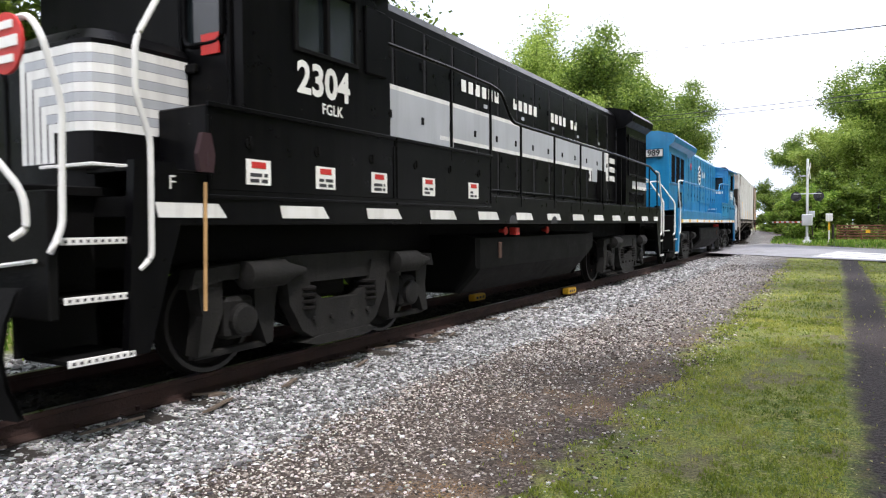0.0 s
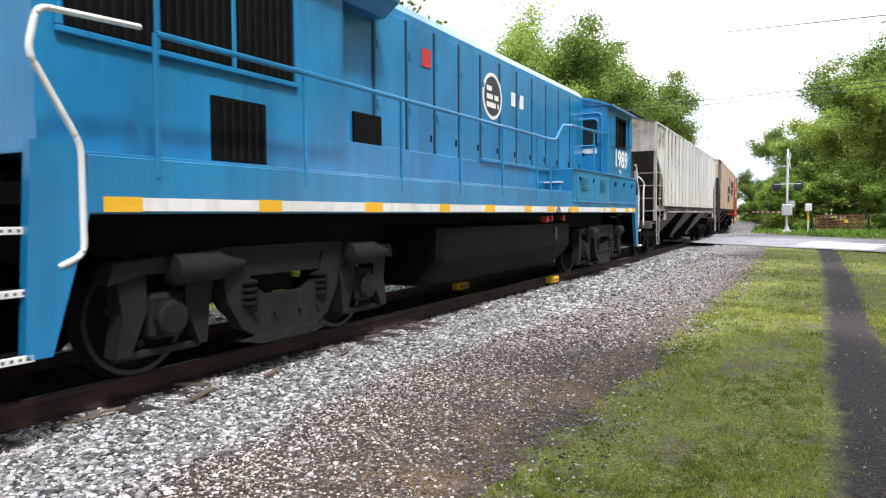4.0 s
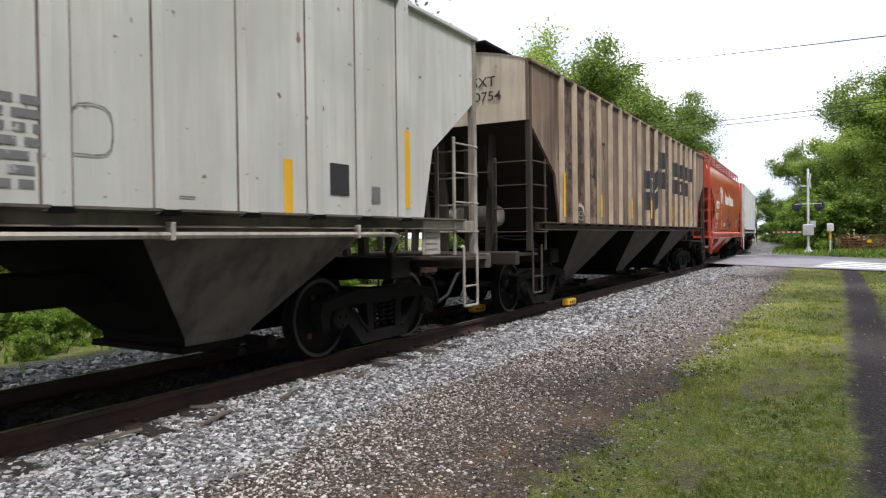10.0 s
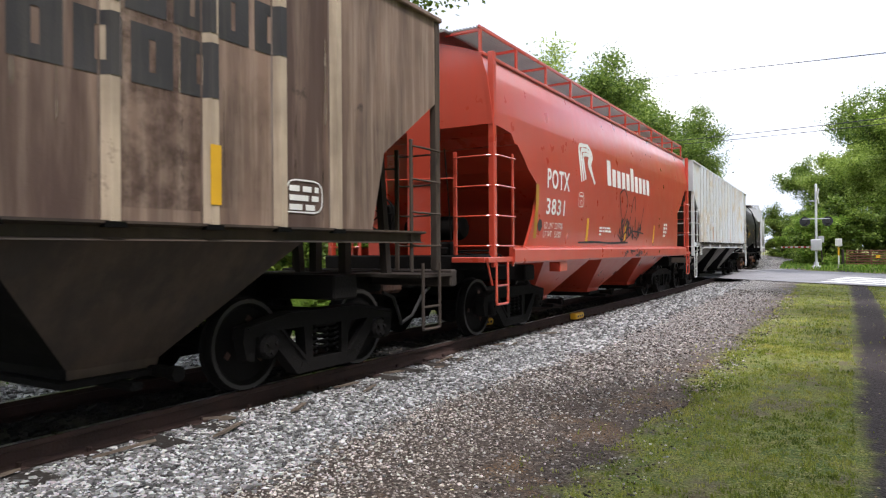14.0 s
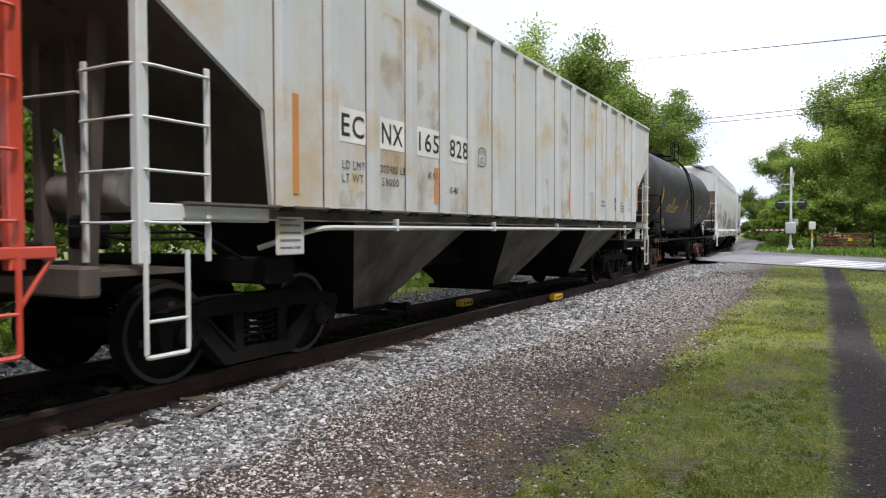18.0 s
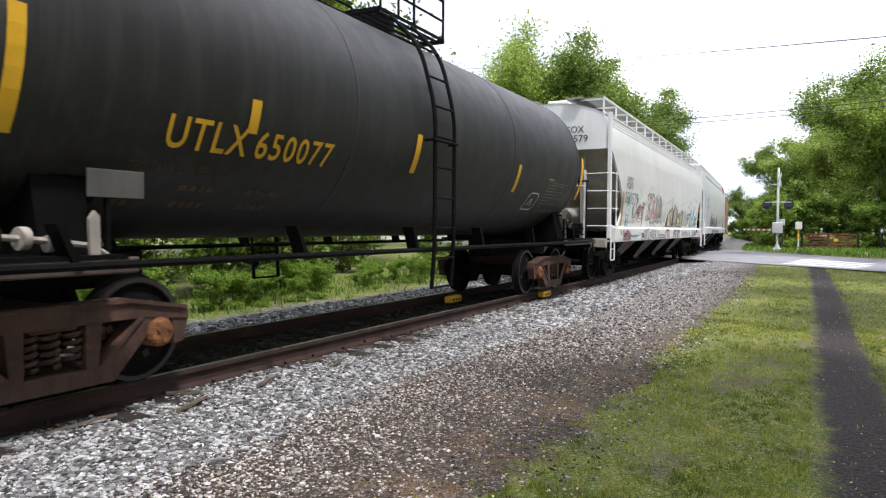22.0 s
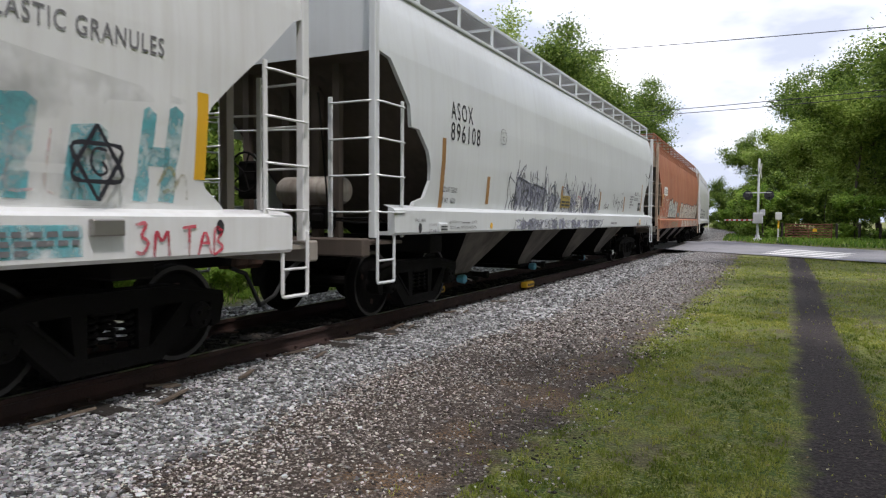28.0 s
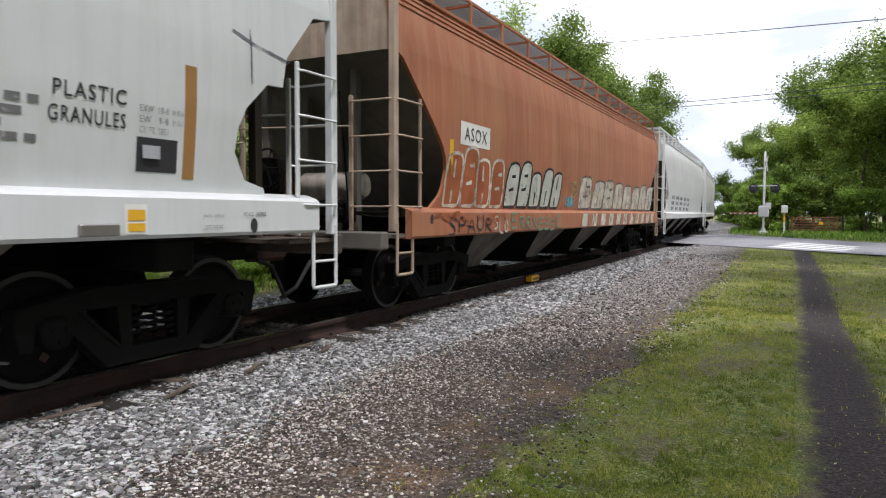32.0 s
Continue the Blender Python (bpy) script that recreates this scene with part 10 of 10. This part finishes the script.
fitted(asox2, "EQUIPPED WITH (4)", -7.39, -6.99, 1.285, 1.33, SILL, INK)
bars(asox2, -6.96, 1.29, 0.3, 0.035, 1, SILL, WEAR_INK, seed=41, word=0.1)
fitted(asox2, "OUTLETS", -6.62, -6.42, 1.285, 1.33, SILL, INK)
fitted(asox2, "REMOVE", -7.36, -7.18, 1.21, 1.255, SILL, INK)
bars(asox2, -7.15, 1.215, 0.12, 0.035, 1, SILL, WEAR_INK, seed=42, word=0.1)
fitted(asox2, "CAPS BEFORE OPERATING", -7.0, -6.45, 1.21, 1.255, SILL, INK)
part("yellow_dot", Shape().lathe([(0.05, 1.603), (0.05, 1.606), (0.0, 1.607)], (0, -5.83, 1.25), "x", 14), YELLOW, asox2, "small round yellow sticker")
bars(asox2, 2.6, 1.24, 1.6, 0.08, 1, SILL, WEAR_INK, seed=50, word=0.12)

# rust-brown hopper
plate(rusty, "name_panel", -7.28, -6.2, 2.36, 2.70, rusty_face, PALE_INK, "white panel with dark letters")
fitted(rusty, "ASOX", -7.15, -6.33, 2.43, 2.63, lambda z: rusty_face(z) + 0.003, INK)
plate(rusty, "reflector", -7.62, -7.5, 1.9, 2.4, rusty_face, YELLOW, "yellow upright reflector strip")
rnd = random.Random(3)
def slabs(y0, y1, n, z0, z1, fill, rim, seed):
    """Fat graffiti letters: leaning slabs with a rim and an inner gap."""
    r, w = random.Random(seed), (y1 - y0) / n
    for k in range(n):
        a, h, lean = y0 + k * w, z1 - z0 + r.uniform(-0.1, 0.08), r.uniform(-0.06, 0.16)
        pts = [(a + 0.02, z0), (a + w * 0.92, z0), (a + w * 0.95 + lean * 0.5, z0 + h * 0.5), (a + w * 0.9 + lean, z0 + h), (a + w * 0.5 + lean, z0 + h * 1.04), (a + w * 0.08 + lean, z0 + h * 0.96), (a + lean * 0.4, z0 + h * 0.5)]
        patch(rusty, pts, rusty_face, fill, proud=0.004 + 0.0003 * (k % 3))
        stroke(rusty, [pts + pts[:1]], 0.05, rusty_face, rim, proud=0.007)
        c = a + w * 0.45
        stroke(rusty, r.choice(([[(c, z0 + 0.05), (c + lean * 0.4, z0 + h * 0.45)]], [[(c + lean, z0 + h * 0.9), (c + lean * 0.5, z0 + h * 0.55)], [(c, z0 + 0.04), (c, z0 + h * 0.3)]], [[(c - w * 0.15, z0 + h * 0.38), (c + w * 0.2, z0 + h * 0.42)], [(c, z0 + h * 0.7), (c + w * 0.3, z0 + h * 0.72)]])), 0.055, rusty_face, rim, proud=0.0074)


SILVER = paint_of("silver_spray", (0.50, 0.52, 0.47), 0.56, (0.24, 0.33, 0.26))
slabs(-7.72, -5.5, 4, 1.46, 2.26, ORANGE, CREAM, 3)
slabs(-5.45, -2.35, 5, 1.46, 2.2, SILVER, BLACK_SPRAY, 5)
slabs(-0.9, 8.2, 8, 1.46, 2.24, CREAM, SLATE, 7)
patch(rusty, [(-1.95, 1.5), (-1.2, 1.48), (-1.25, 1.7), (-1.9, 1.72)], rusty_face, TEAL, label="small blue patch")
stroke(rusty, scrawled("SPAUR", -7.8, -6.2, 1.06, 1.3, 0.04, 0.15, 21), 0.03, SILL, BLACK_SPRAY, label="dark tag on the sill")
stroke(rusty, scrawled("SLO", -6.15, -5.5, 1.06, 1.3, 0.04, 0.15, 22), 0.035, SILL, CREAM)
stroke(rusty, scrawled("ERRXEEEE", -5.4, -2.6, 1.06, 1.3, 0.04, 0.15, 23), 0.035, SILL, GREEN_SPRAY)
for k in range(11):
    a = -1.0 + 0.85 * k
    patch(rusty, [(a, 1.05), (a + 0.5, 1.05), (a + 0.62, 1.35), (a + 0.12, 1.35)], SILL, CREAM, proud=0.002)
    stroke(rusty, [[(a + 0.5, 1.05), (a + 0.62, 1.35)], [(a, 1.05), (a + 0.12, 1.35)]], 0.03, SILL, SLATE)
stroke(rusty, scrawl(-8.2, -5.6, 1.17, 1.38, 10, 33), 0.03, SILL, ORANGE)
plate(rusty, "notice", -1.6, -1.1, 1.75, 2.05, rusty_face, OCHRE)
for k in range(5):
    bars(tail1, -6.5 + 1.5 * k, 1.5, 0.9, 0.7, 3, tail1_face, SLATE, "graffiti", seed=60 + k, word=0.5)
stroke(tail2, scrawl(-7, 2, 1.5, 2.3, 12, 44), 0.06, tail2_face, TEAL)

# capped outlet under the second white hopper
BLUE_CAP = paint_of("blue_cap", (0.08, 0.30, 0.42), 0.6)
for y, m, words in ((-5.4, BLUE_CAP, "pale blue capped discharge outlet"), (-1.7, BLUE_CAP, "pale blue capped discharge outlet"), (2.4, BLUE_CAP, "pale blue capped discharge outlet"), (5.9, PALE_INK, "white capped discharge outlet")):
    part("outlet_cap", Shape().lathe([(0.0, 0.80), (0.06, 0.80), (0.075, 0.86), (0.08, 0.93), (0.06, 0.95), (0.0, 0.955)], (0, y, 0.31), "x", 16), m, asox2, words, True)
    part("cap_handle", Shape().tube(rounded([(0.93, y, 0.31), (0.96, y + 0.08, 0.31), (0.96, y + 0.24, 0.27)], 0.03), 0.012, 6), STEEL_WORN, asox2, "", True)


def end_lettering(car, text, x0, x1, y, z0, z1):
    """Letters on a car's upper end sheet, read from in front."""
    v, f = letters(text, 1.0, 1.0, 0.006)
    a0, a1, b0, b1 = min(p[0] for p in v), max(p[0] for p in v), min(p[1] for p in v), max(p[1] for p in v)
    part("lettering", Shape().add([(x0 + (a - a0) / (a1 - a0) * (x1 - x0), y, z0 + (b - b0) / (b1 - b0) * (z1 - z0)) for a, b in v], f), INK, car)


end_lettering(asox1, "ASOX", 0.25, 0.85, -9.215, 3.78, 3.95)
end_lettering(asox1, "020579", 0.2, 0.95, -9.215, 3.55, 3.72)
end_lettering(csxt, "CSXT", 0.35, 0.95, -8.406, 3.88, 4.05)
end_lettering(csxt, "250754", 0.3, 1.05, -8.406, 3.64, 3.8)


# ---- what moves ----
def motions():
    """The train rolls past at a steady pace; its wheels turn with it."""
    steps = [i for i in range(0, 33)]
    for car, mid, tc in CARS:
        rows = []
        for t in steps:
            s = mid - travelled(t)
            a, b = on_track(s - tc), on_track(s + tc)
            turn = math.degrees(math.atan2(-(b[0] - a[0]), b[1] - a[1]))
            rows.append((t, pose((a[0] + b[0]) / 2, (a[1] + b[1]) / 2, 0, 0, 0, turn)))
        walk(car, rows)
    for ax, r, y in WHEELS:
        rows = []
        for i in range(0, 241):
            t = i * 4 / FPS
            rows.append((t, pose(0, y, r) @ Matrix.Rotation(travelled(t) / r + y * 3, 4, "X")))
        walk(ax, rows)


motions()
